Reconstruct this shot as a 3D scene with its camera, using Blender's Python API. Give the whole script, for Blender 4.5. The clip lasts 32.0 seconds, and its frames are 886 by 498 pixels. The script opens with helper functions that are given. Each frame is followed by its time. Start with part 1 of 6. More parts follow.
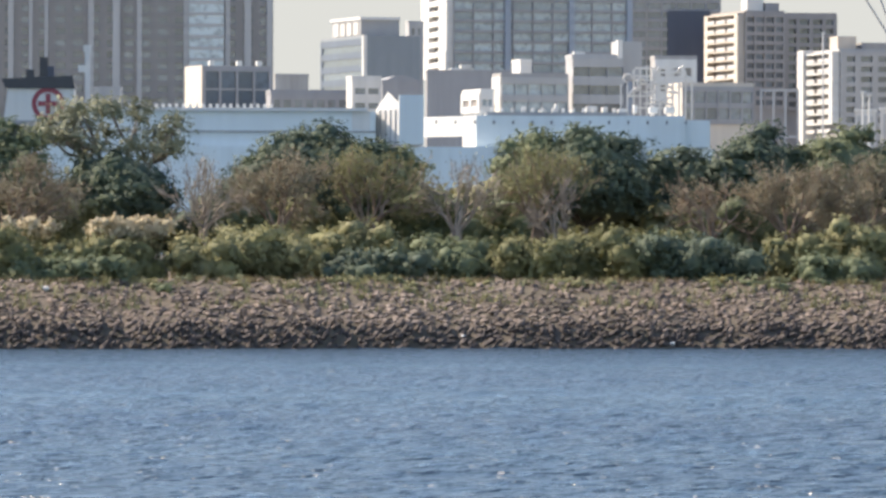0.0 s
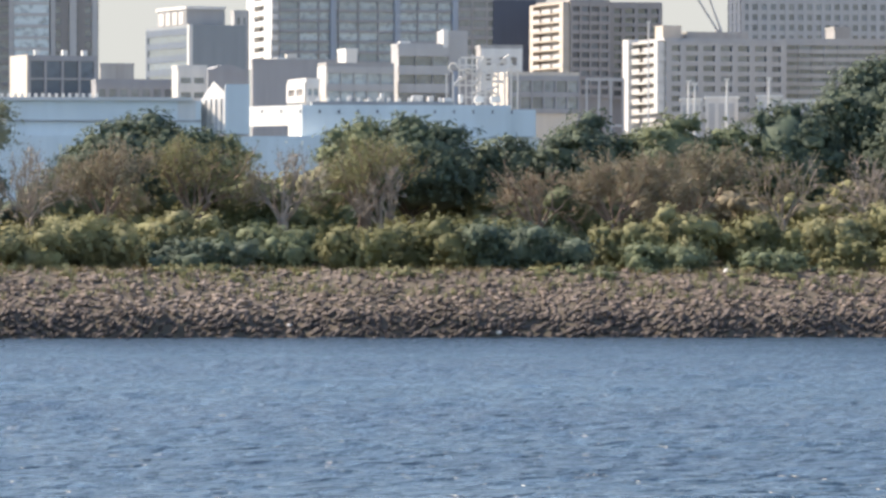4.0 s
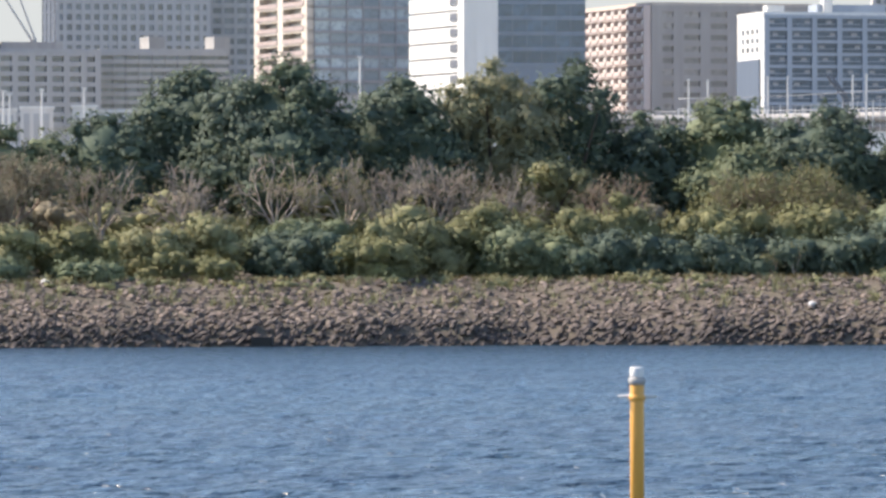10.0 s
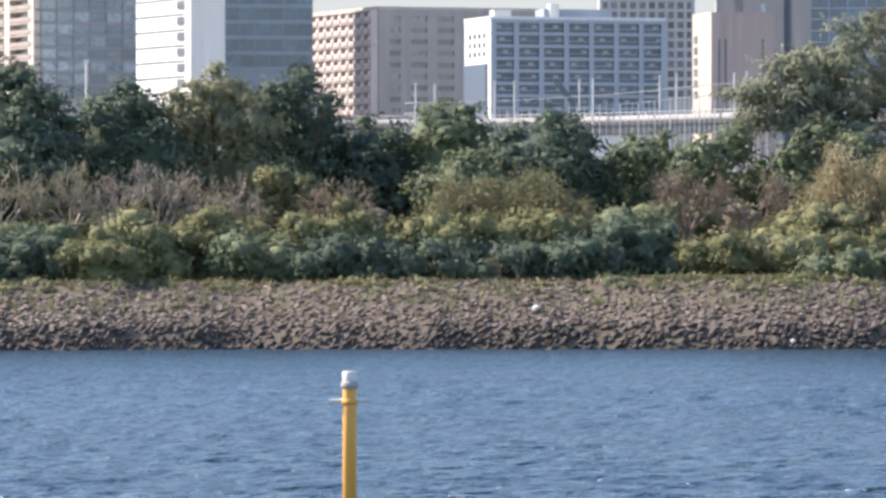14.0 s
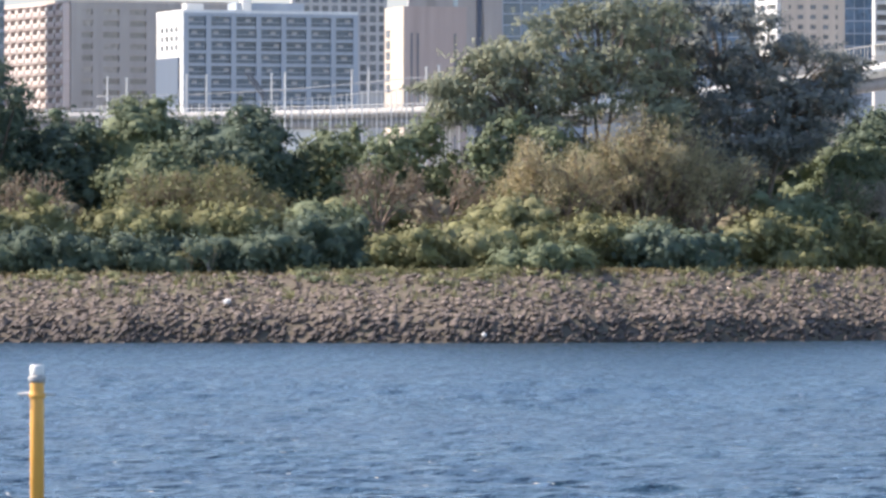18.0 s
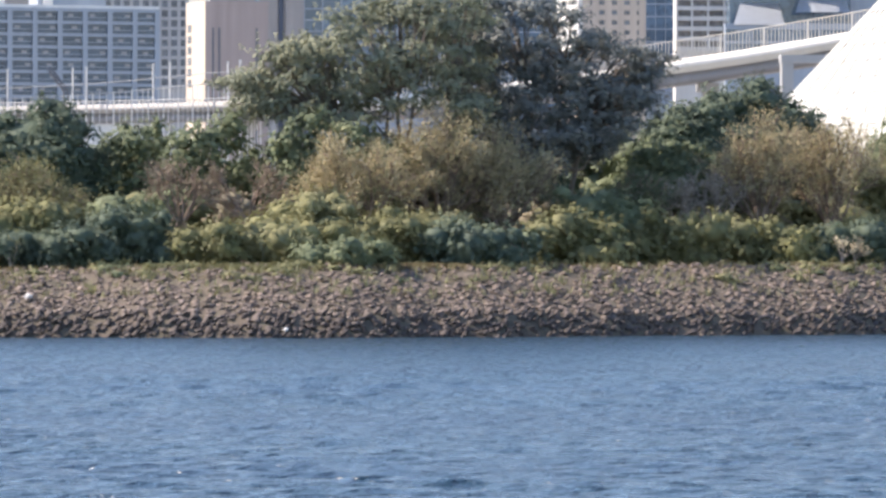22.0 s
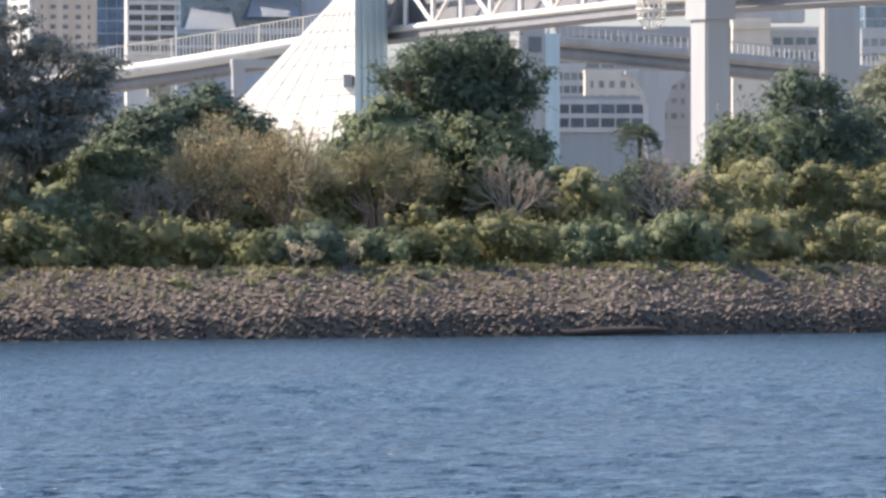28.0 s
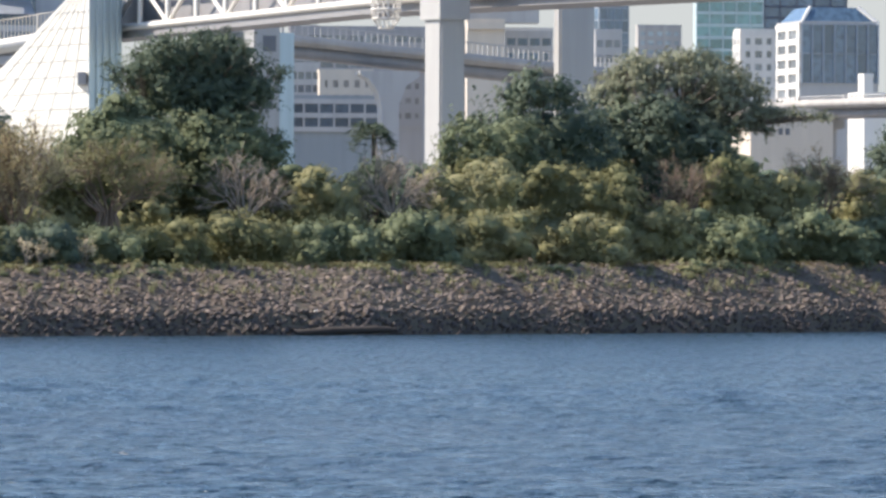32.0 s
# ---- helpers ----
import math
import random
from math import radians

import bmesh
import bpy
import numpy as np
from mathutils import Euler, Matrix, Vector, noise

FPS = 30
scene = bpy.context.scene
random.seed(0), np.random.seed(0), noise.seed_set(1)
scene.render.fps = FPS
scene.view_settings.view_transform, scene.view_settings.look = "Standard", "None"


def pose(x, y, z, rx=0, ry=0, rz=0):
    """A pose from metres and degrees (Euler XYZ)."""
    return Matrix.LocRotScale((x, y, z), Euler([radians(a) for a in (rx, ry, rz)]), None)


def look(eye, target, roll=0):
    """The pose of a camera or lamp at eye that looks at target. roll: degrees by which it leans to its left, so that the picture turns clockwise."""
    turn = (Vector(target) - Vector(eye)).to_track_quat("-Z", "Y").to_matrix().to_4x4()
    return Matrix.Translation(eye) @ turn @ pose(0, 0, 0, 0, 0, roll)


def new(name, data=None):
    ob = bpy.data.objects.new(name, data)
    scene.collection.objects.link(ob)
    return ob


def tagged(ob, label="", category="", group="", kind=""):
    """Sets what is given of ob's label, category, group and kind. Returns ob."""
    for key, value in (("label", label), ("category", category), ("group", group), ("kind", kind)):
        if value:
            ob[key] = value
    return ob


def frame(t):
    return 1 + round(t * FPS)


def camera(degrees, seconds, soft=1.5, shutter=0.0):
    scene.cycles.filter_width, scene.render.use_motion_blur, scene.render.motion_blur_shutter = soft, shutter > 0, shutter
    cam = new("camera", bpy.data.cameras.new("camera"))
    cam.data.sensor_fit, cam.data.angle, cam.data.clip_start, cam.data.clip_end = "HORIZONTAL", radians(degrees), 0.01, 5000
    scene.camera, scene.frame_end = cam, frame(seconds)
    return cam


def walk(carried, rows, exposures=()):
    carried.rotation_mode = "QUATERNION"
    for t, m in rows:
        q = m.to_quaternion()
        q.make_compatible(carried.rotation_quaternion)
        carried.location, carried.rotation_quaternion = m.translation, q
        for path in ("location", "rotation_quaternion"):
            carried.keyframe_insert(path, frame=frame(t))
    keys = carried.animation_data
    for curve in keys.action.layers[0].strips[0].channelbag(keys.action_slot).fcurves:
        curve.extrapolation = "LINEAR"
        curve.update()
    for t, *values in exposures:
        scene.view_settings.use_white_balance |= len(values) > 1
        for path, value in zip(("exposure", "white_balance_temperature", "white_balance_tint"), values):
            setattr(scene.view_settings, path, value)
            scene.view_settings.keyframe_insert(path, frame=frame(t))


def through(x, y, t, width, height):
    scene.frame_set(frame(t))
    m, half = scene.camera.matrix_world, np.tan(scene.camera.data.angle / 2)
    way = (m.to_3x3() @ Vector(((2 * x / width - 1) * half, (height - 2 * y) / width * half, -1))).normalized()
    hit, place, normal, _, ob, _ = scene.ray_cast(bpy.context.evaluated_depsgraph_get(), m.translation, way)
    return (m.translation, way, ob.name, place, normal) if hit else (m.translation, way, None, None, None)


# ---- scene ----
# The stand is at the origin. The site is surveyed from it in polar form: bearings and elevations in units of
# 1/12000 of a radian. UC is the bearing that looks along +y, VH the elevation mark of the level line.
FOCAL, UC, VH, EYE = 12000.0, 2961.0, 490.0, 4.2


def spot(u, d, z=0.0):
    b = (u - UC) / FOCAL
    return Vector((d * math.sin(b), d * math.cos(b), z))


def lift(v, d):
    return EYE + (VH - v) / FOCAL * d


cam = camera(7.477, 32.0, soft=3.0)
# seconds, sidestep in metres, bearing, elevation mark, roll
PATH = [
    (0, -0.000, 784.0, 442.7, 0.17), (0.5, -0.006, 852.2, 438.3, 0.07), (1, -0.011, 781.0, 469.1, 0.06),
    (1.5, -0.017, 909.6, 451.7, 0.16), (2, -0.023, 1027.0, 457.3, 0.11), (2.5, -0.029, 1023.0, 459.6, 0.18),
    (4.5, -0.051, 1187.5, 458.7, -0.02), (5, -0.057, 1347.8, 451.4, -0.09), (5.5, -0.063, 1386.6, 452.5, -0.05),
    (6, -0.069, 1394.1, 441.9, -0.08), (6.5, -0.074, 1436.5, 451.0, -0.10), (7, -0.080, 1542.3, 446.1, 0.05),
    (7.5, -0.104, 1697.2, 441.3, -0.09), (8, -0.128, 1809.2, 439.4, -0.00), (8.5, -0.151, 1805.2, 451.2, -0.07),
    (9, -0.175, 1900.8, 462.9, -0.01), (9.5, -0.208, 2182.0, 443.1, -0.15), (10, -0.222, 2304.7, 443.1, -0.09),
    (10.5, -0.126, 2410.7, 438.1, -0.31), (11, 0.028, 2325.6, 449.6, -0.24), (11.5, 0.109, 2545.1, 442.1, -0.28),
    (12, 0.114, 2691.6, 450.6, -0.36), (12.5, 0.088, 2786.6, 444.7, -0.10), (13, 0.096, 2745.8, 450.9, -0.18),
    (13.5, 0.031, 2700.3, 436.8, -0.10), (14, -0.010, 2786.7, 436.5, -0.03), (14.5, -0.023, 2818.9, 449.2, -0.13),
    (16.5, 0.049, 2958.4, 442.9, 0.08), (17, 0.039, 3083.7, 449.3, -0.01), (17.5, 0.016, 3344.0, 451.0, 0.00),
    (18, 0.048, 3331.3, 447.6, 0.03), (18.5, -0.050, 3390.4, 453.6, -0.22), (19, 0.002, 3396.1, 430.5, -0.08),
    (19.5, 0.001, 3479.6, 450.8, -0.04), (20, 0.001, 3467.7, 435.7, -0.03), (20.5, 0.000, 3505.4, 436.0, 0.06),
    (21, -0.000, 3562.8, 447.2, 0.10), (21.5, -0.000, 3647.9, 431.1, 0.01), (22, -0.000, 3683.1, 456.2, 0.08),
    (22.5, -0.000, 3766.4, 441.0, 0.05), (23, -0.000, 3858.4, 433.4, 0.03), (23.5, -0.000, 4026.9, 437.0, 0.11),
    (24, -0.000, 4046.8, 440.7, -0.05), (24.5, -0.000, 4107.7, 435.4, 0.06), (26.5, -0.000, 4259.1, 447.2, 0.16),
    (27, -0.000, 4420.1, 446.9, -0.08), (27.5, -0.000, 4567.8, 442.6, 0.01), (28, -0.000, 4653.1, 448.3, -0.06),
    (28.5, -0.000, 4731.0, 438.5, 0.17), (29, -0.000, 4856.2, 426.1, 0.08), (29.5, -0.000, 4862.0, 429.7, 0.08),
    (30, -0.000, 4876.0, 431.5, 0.04), (30.5, -0.000, 5113.3, 426.0, 0.24), (31, -0.000, 5023.6, 429.0, 0.24),
    (31.5, -0.000, 5085.1, 434.9, 0.29), (32, -0.000, 5125.0, 448.7, 0.26),
]


def aim(side, u, v, roll):
    eye = Vector((side, 0.0, EYE))
    return look(eye, eye + spot(u, 1000.0, (VH - v) / FOCAL * 1000.0), roll)


walk(cam, [(t, aim(side, u, v, roll)) for t, side, u, v, roll in PATH], [(0.0, 1.25, 7450, 15), (8.0, 1.27, 7200, 15), (13.0, 1.31, 6850, 15), (20.0, 1.45, 6950, 17), (26.0, 1.36, 7100, 18), (29.0, 1.2, 7050, 16), (32.0, 1.14, 6950, 14)])

# ---- daylight ----
SUN_SIDE, SUN_UP = radians(-16), radians(43)
world = bpy.data.worlds.new("sky")
scene.world = world
world.use_nodes = True
wn = world.node_tree.nodes
sky = wn.new("ShaderNodeTexSky")
sky.sky_type, sky.sun_disc = "NISHITA", False
sky.sun_elevation, sky.sun_rotation = SUN_UP, radians(270) - SUN_SIDE
sky.air_density, sky.dust_density, sky.ozone_density = 0.92, 0.25, 2.9
wn["Background"].inputs["Strength"].default_value = 0.128
world.node_tree.links.new(sky.outputs[0], wn["Background"].inputs["Color"])
sun = new("sun", bpy.data.lights.new("sun", "SUN"))
sun.data.energy, sun.data.angle, sun.data.color = 4.3, radians(0.6), (1.0, 0.93, 0.82)
SUN_WAY = Vector((-math.cos(SUN_SIDE) * math.cos(SUN_UP), -math.sin(SUN_SIDE) * math.cos(SUN_UP), math.sin(SUN_UP)))
sun.matrix_world = look(SUN_WAY * 500, (0, 0, 0))

# ---- materials ----


def shader(name):
    m = bpy.data.materials.new(name)
    m.use_nodes = True
    return m, m.node_tree.nodes, m.node_tree.links, m.node_tree.nodes["Principled BSDF"]


def mixer(n, l, fac, a, b, mode="MIX"):
    x = n.new("ShaderNodeMix")
    x.data_type, x.blend_type = "RGBA", mode
    for sock, v in ((x.inputs[0], fac), (x.inputs[6], a), (x.inputs[7], b)):
        if isinstance(v, (int, float)):
            sock.default_value = v
        elif isinstance(v, tuple):
            sock.default_value = (*v, 1.0)
        else:
            l.new(v, sock)
    return x.outputs[2]


def noise_of(n, l, scale, detail=4.0, coord="Object", stretch=(1, 1, 1)):
    tc, mp, nz = n.new("ShaderNodeTexCoord"), n.new("ShaderNodeMapping"), n.new("ShaderNodeTexNoise")
    mp.inputs["Scale"].default_value = stretch
    nz.inputs["Scale"].default_value, nz.inputs["Detail"].default_value = scale, detail
    if coord == "World":
        geo = n.new("ShaderNodeNewGeometry")
        l.new(geo.outputs["Position"], mp.inputs[0])
    else:
        l.new(tc.outputs[coord], mp.inputs[0])
    l.new(mp.outputs[0], nz.inputs["Vector"])
    return nz.outputs["Fac"]


def ramp(n, l, fac, lo, hi):
    r = n.new("ShaderNodeMapRange")
    r.inputs["From Min"].default_value, r.inputs["From Max"].default_value = lo, hi
    l.new(fac, r.inputs["Value"])
    return r.outputs["Result"]


def bumped(n, l, bsdf, height, strength, distance):
    b = n.new("ShaderNodeBump")
    b.inputs["Strength"].default_value, b.inputs["Distance"].default_value = strength, distance
    l.new(height, b.inputs["Height"])
    l.new(b.outputs[0], bsdf.inputs["Normal"])


def plaster(name, color, rough=0.75, stain=0.25, metal=0.0):
    """Painted or cast wall: streaks from rain, and a broad mottling."""
    m, n, l, bsdf = shader(name)
    dark = tuple(c * (1 - stain) for c in color)
    streak = noise_of(n, l, 1.0, 3.0, "World", (0.5, 0.5, 0.03))
    broad = noise_of(n, l, 0.08, 4.0, "World")
    c = mixer(n, l, ramp(n, l, streak, 0.35, 0.7), color, dark)
    c = mixer(n, l, ramp(n, l, broad, 0.4, 0.65), c, tuple(x * (1 - stain * 0.6) for x in color))
    l.new(c, bsdf.inputs["Base Color"])
    bsdf.inputs["Roughness"].default_value, bsdf.inputs["Metallic"].default_value = rough, metal
    return m


def glazing(name, color, rough=0.15):
    """Window glass seen from far off: dark rooms or blinds behind a glossy pane, each pane its own."""
    m, n, l, bsdf = shader(name)
    info = n.new("ShaderNodeObjectInfo")
    c = mixer(n, l, info.outputs["Random"], color, tuple(min(1, x * 1.9 + 0.015) for x in color))
    c = mixer(n, l, ramp(n, l, noise_of(n, l, 0.6, 2.0, "World"), 0.45, 0.75), c, tuple(x * 0.85 for x in color))
    l.new(c, bsdf.inputs["Base Color"])
    bsdf.inputs["Roughness"].default_value, bsdf.inputs["Specular IOR Level"].default_value = rough, 0.7
    return m


def foliage(name, tones, through=0.2):
    """Leaves: each one takes its own tone, with patches of fresher and older growth."""
    m, n, l, bsdf = shader(name)
    geo = n.new("ShaderNodeNewGeometry")
    cr = n.new("ShaderNodeValToRGB")
    els = cr.color_ramp.elements
    els[0].position, els[1].position = 0.0, 1.0
    for k in range(len(tones) - 2):
        els.new((k + 1) / (len(tones) - 1))
    mean = [sum(t[k] for t in tones) / len(tones) for k in range(3)]
    tones = [tuple(m + (c - m) * 0.6 for c, m in zip(t, mean)) for t in tones]
    for e, t in zip(els, tones):
        e.color = (*t, 1.0)
    l.new(geo.outputs["Random Per Island"], cr.inputs[0])
    patch = noise_of(n, l, 0.35, 3.0, "World")
    c = mixer(n, l, ramp(n, l, patch, 0.35, 0.7), cr.outputs[0], tones[-1])
    l.new(c, bsdf.inputs["Base Color"])
    bsdf.inputs["Roughness"].default_value = 0.7
    bsdf.inputs["Specular IOR Level"].default_value = 0.18
    tr, mx = n.new("ShaderNodeBsdfTranslucent"), n.new("ShaderNodeMixShader")
    l.new(c, tr.inputs["Color"])
    mx.inputs[0].default_value = through
    l.new(bsdf.outputs[0], mx.inputs[1])
    l.new(tr.outputs[0], mx.inputs[2])
    l.new(mx.outputs[0], n["Material Output"].inputs["Surface"])
    return m


def stone_material(name, island):
    """Rough riprap: every stone its own grey or brown, a dark wet band below the high-water line."""
    m, n, l, bsdf = shader(name)
    if island:
        rnd = n.new("ShaderNodeNewGeometry").outputs["Random Per Island"]
    else:
        rnd = n.new("ShaderNodeObjectInfo").outputs["Random"]
    cr = n.new("ShaderNodeValToRGB")
    els = cr.color_ramp.elements
    els[0].position, els[0].color = 0.0, (0.085, 0.064, 0.054, 1)
    els[1].position, els[1].color = 1.0, (0.24, 0.195, 0.168, 1)
    e = els.new(0.55)
    e.color = (0.135, 0.104, 0.089, 1)
    e = els.new(0.85)
    e.color = (0.18, 0.142, 0.122, 1)
    l.new(rnd, cr.inputs[0])
    grain = noise_of(n, l, 5.0, 5.0, "World")
    c = mixer(n, l, ramp(n, l, grain, 0.3, 0.75), cr.outputs[0], (0.13, 0.103, 0.085))
    zone = noise_of(n, l, 0.05, 3.0, "World")
    c = mixer(n, l, ramp(n, l, zone, 0.55, 0.8), c, (0.2, 0.165, 0.142))
    sep = n.new("ShaderNodeSeparateXYZ")
    l.new(n.new("ShaderNodeNewGeometry").outputs["Position"], sep.inputs[0])
    add = n.new("ShaderNodeMath")
    add.operation = "ADD"
    l.new(sep.outputs["Z"], add.inputs[0])
    l.new(ramp(n, l, noise_of(n, l, 0.5, 3.0, "World"), 0.3, 0.7), add.inputs[1])
    wet = ramp(n, l, add.outputs[0], 2.5, 1.3)
    c = mixer(n, l, wet, c, (0.06, 0.048, 0.044))
    l.new(c, bsdf.inputs["Base Color"])
    bsdf.inputs["Roughness"].default_value = 0.85
    bumped(n, l, bsdf, noise_of(n, l, 9.0, 4.0, "World"), 0.6, 0.06)
    return m


def soil_material():
    m, n, l, bsdf = shader("bank_soil")
    a = noise_of(n, l, 0.6, 5.0, "World")
    c = mixer(n, l, ramp(n, l, a, 0.35, 0.65), (0.105, 0.083, 0.066), (0.095, 0.083, 0.054))
    c = mixer(n, l, ramp(n, l, noise_of(n, l, 6.0, 4.0, "World"), 0.4, 0.7), c, (0.07, 0.055, 0.04))
    l.new(c, bsdf.inputs["Base Color"])
    bsdf.inputs["Roughness"].default_value = 0.95
    bumped(n, l, bsdf, a, 0.5, 0.3)
    return m


def water_material():
    """Harbour water: the waves are modelled, this adds the finest ripples."""
    m, n, l, bsdf = shader("harbour_water")
    murk = noise_of(n, l, 1.0, 2.0, "World", (0.01, 0.03, 1))
    l.new(mixer(n, l, ramp(n, l, murk, 0.35, 0.65), (0.005, 0.02, 0.036), (0.008, 0.028, 0.044)), bsdf.inputs["Base Color"])
    fine = ramp(n, l, noise_of(n, l, 1.0, 3.0, "World", (2.2, 1.6, 1)), 0.36, 0.64)
    mid = ramp(n, l, noise_of(n, l, 1.0, 3.0, "World", (1.6, 0.5, 1)), 0.36, 0.64)
    broad = ramp(n, l, noise_of(n, l, 1.0, 3.0, "World", (1.1, 0.16, 1)), 0.36, 0.64)
    drift = ramp(n, l, noise_of(n, l, 1.0, 2.0, "World", (0.012, 0.06, 1)), 0.3, 0.7)
    ruffled = mixer(n, l, 0.22, mixer(n, l, 0.38, fine, mid), broad)
    ruffled = mixer(n, l, 0.14, ruffled, drift)
    rough = n.new("ShaderNodeMapRange")
    for sock, value in (("From Min", 0.28), ("From Max", 0.72), ("To Min", 0.34), ("To Max", 0.25)):
        rough.inputs[sock].default_value = value
    l.new(ruffled, rough.inputs["Value"])
    l.new(rough.outputs["Result"], bsdf.inputs["Roughness"])
    bsdf.inputs["IOR"].default_value = 1.33
    far = n.new("ShaderNodeVectorMath")
    far.operation = "LENGTH"
    l.new(n.new("ShaderNodeNewGeometry").outputs["Position"], far.inputs[0])
    off, away, calm, swell = (n.new("ShaderNodeMath") for _ in range(4))
    off.operation, away.operation, calm.operation, swell.operation = "SUBTRACT", "ABSOLUTE", "MULTIPLY", "ADD"
    l.new(far.outputs["Value"], off.inputs[0])
    off.inputs[1].default_value = 240.0
    l.new(off.outputs[0], swell.inputs[0])
    l.new(ramp(n, l, noise_of(n, l, 1.0, 2.0, "World", (0.05, 0.02, 1)), 0.2, 1.4), swell.inputs[1])
    l.new(swell.outputs[0], away.inputs[0])
    band = n.new("ShaderNodeMapRange")
    for sock, value in (("From Min", 1.0), ("From Max", 7.0), ("To Min", 0.4), ("To Max", 1.0)):
        band.inputs[sock].default_value = value
    l.new(away.outputs[0], band.inputs["Value"])
    l.new(noise_of(n, l, 1.0, 3.0, "World", (1.4, 1.3, 1)), calm.inputs[0])
    l.new(band.outputs["Result"], calm.inputs[1])
    bumped(n, l, bsdf, calm.outputs[0], 1.0, 0.72)
    return m


def bark_material(name, color):
    m, n, l, bsdf = shader(name)
    a = noise_of(n, l, 4.0, 4.0, "World", (1, 1, 0.3))
    l.new(mixer(n, l, ramp(n, l, a, 0.3, 0.7), color, tuple(c * 0.55 for c in color)), bsdf.inputs["Base Color"])
    bsdf.inputs["Roughness"].default_value = 0.9
    return m


LIMB = bark_material("grey_limb_bark", (0.2, 0.165, 0.135))
WATER, SOIL = water_material(), soil_material()
STONE, STONE_JOINED = stone_material("riprap_stone", False), stone_material("riprap_stones", True)
BARK, TWIG, PALE_BARK = bark_material("bark", (0.09, 0.07, 0.055)), bark_material("twig", (0.27, 0.2, 0.155)), bark_material("pale_bark", (0.38, 0.32, 0.27))
DARK_LEAF = foliage("evergreen_leaf", [(0.054, 0.08, 0.063), (0.094, 0.134, 0.086), (0.158, 0.188, 0.11), (0.08, 0.11, 0.093)])
GREEN_LEAF = foliage("green_leaf", [(0.092, 0.123, 0.074), (0.146, 0.183, 0.099), (0.208, 0.233, 0.128), (0.13, 0.157, 0.099)])
LIME_LEAF = foliage("yellow_green_leaf", [(0.108, 0.126, 0.053), (0.205, 0.201, 0.081), (0.157, 0.16, 0.092), (0.18, 0.179, 0.092)])
OLIVE_LEAF = foliage("olive_leaf", [(0.174, 0.175, 0.089), (0.302, 0.286, 0.134), (0.242, 0.253, 0.12), (0.202, 0.198, 0.12)])
GOLD_LEAF = foliage("golden_leaf", [(0.353, 0.288, 0.167), (0.512, 0.44, 0.255), (0.317, 0.279, 0.179), (0.395, 0.348, 0.201)])
BROWN_LEAF = foliage("brown_leaf", [(0.217, 0.181, 0.127), (0.339, 0.297, 0.211), (0.171, 0.156, 0.11), (0.273, 0.244, 0.173)])
PINE_LEAF = foliage("pine_needles", [(0.125, 0.154, 0.115), (0.201, 0.226, 0.145), (0.298, 0.288, 0.183), (0.183, 0.201, 0.149)], 0.15)
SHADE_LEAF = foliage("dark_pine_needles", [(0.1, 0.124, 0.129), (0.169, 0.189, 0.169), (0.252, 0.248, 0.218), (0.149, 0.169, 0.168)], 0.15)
GRASS = foliage("dry_grass", [(0.17, 0.14, 0.07), (0.23, 0.18, 0.1), (0.12, 0.105, 0.055), (0.16, 0.135, 0.07)])
GREY_OLIVE = foliage("grey_olive_leaf", [(0.198, 0.198, 0.121), (0.319, 0.308, 0.182), (0.264, 0.259, 0.154), (0.22, 0.22, 0.138)])
PLUME = foliage("grass_plume", [(0.54, 0.468, 0.324), (0.63, 0.558, 0.405), (0.45, 0.378, 0.252)])
WHITE = plaster("white_paint", (0.66, 0.65, 0.62), 0.55, 0.15)
WHITE_TILE = plaster("white_tile", (0.58, 0.56, 0.53), 0.5, 0.18)
CONCRETE = plaster("concrete", (0.38, 0.37, 0.36), 0.85, 0.3)
PALE_GREY = plaster("pale_grey_paint", (0.4, 0.4, 0.4), 0.7, 0.2)
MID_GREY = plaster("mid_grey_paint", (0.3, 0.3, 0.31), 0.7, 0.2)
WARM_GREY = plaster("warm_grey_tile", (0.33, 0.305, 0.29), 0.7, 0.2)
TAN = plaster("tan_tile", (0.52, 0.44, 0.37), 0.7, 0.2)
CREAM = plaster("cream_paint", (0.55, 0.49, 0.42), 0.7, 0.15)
TOWER_GREY = plaster("brownish_grey_tile", (0.235, 0.225, 0.22), 0.7, 0.2)
STONE_GREY = plaster("blue_stone_grey", (0.24, 0.27, 0.29), 0.7, 0.12)
ROOF_BLUE = plaster("pale_blue_roof", (0.46, 0.5, 0.55), 0.5, 0.12)
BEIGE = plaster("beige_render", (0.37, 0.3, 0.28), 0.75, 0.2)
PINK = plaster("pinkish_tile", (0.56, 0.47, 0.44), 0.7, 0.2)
BLUE_GREY = plaster("blue_grey_paint", (0.28, 0.325, 0.38), 0.6, 0.15)
DARK_GREY = plaster("dark_grey_panel", (0.12, 0.13, 0.15), 0.5, 0.2)
NAVY = plaster("navy_panel", (0.05, 0.065, 0.1), 0.45, 0.2)
SHIP_WHITE = plaster("ship_paint", (0.66, 0.72, 0.73), 0.4, 0.12)
SHIP_RED = plaster("red_paint", (0.27, 0.035, 0.06), 0.4, 0.1)
SHIP_BLACK = plaster("black_paint", (0.03, 0.035, 0.045), 0.4, 0.1)
STEEL = plaster("white_steel", (0.66, 0.64, 0.6), 0.45, 0.18)
CREAM_STEEL = plaster("cream_steel", (0.5, 0.47, 0.42), 0.5, 0.15)
BRIDGE_WHITE = plaster("bridge_paint", (0.35, 0.35, 0.345), 0.5, 0.15)
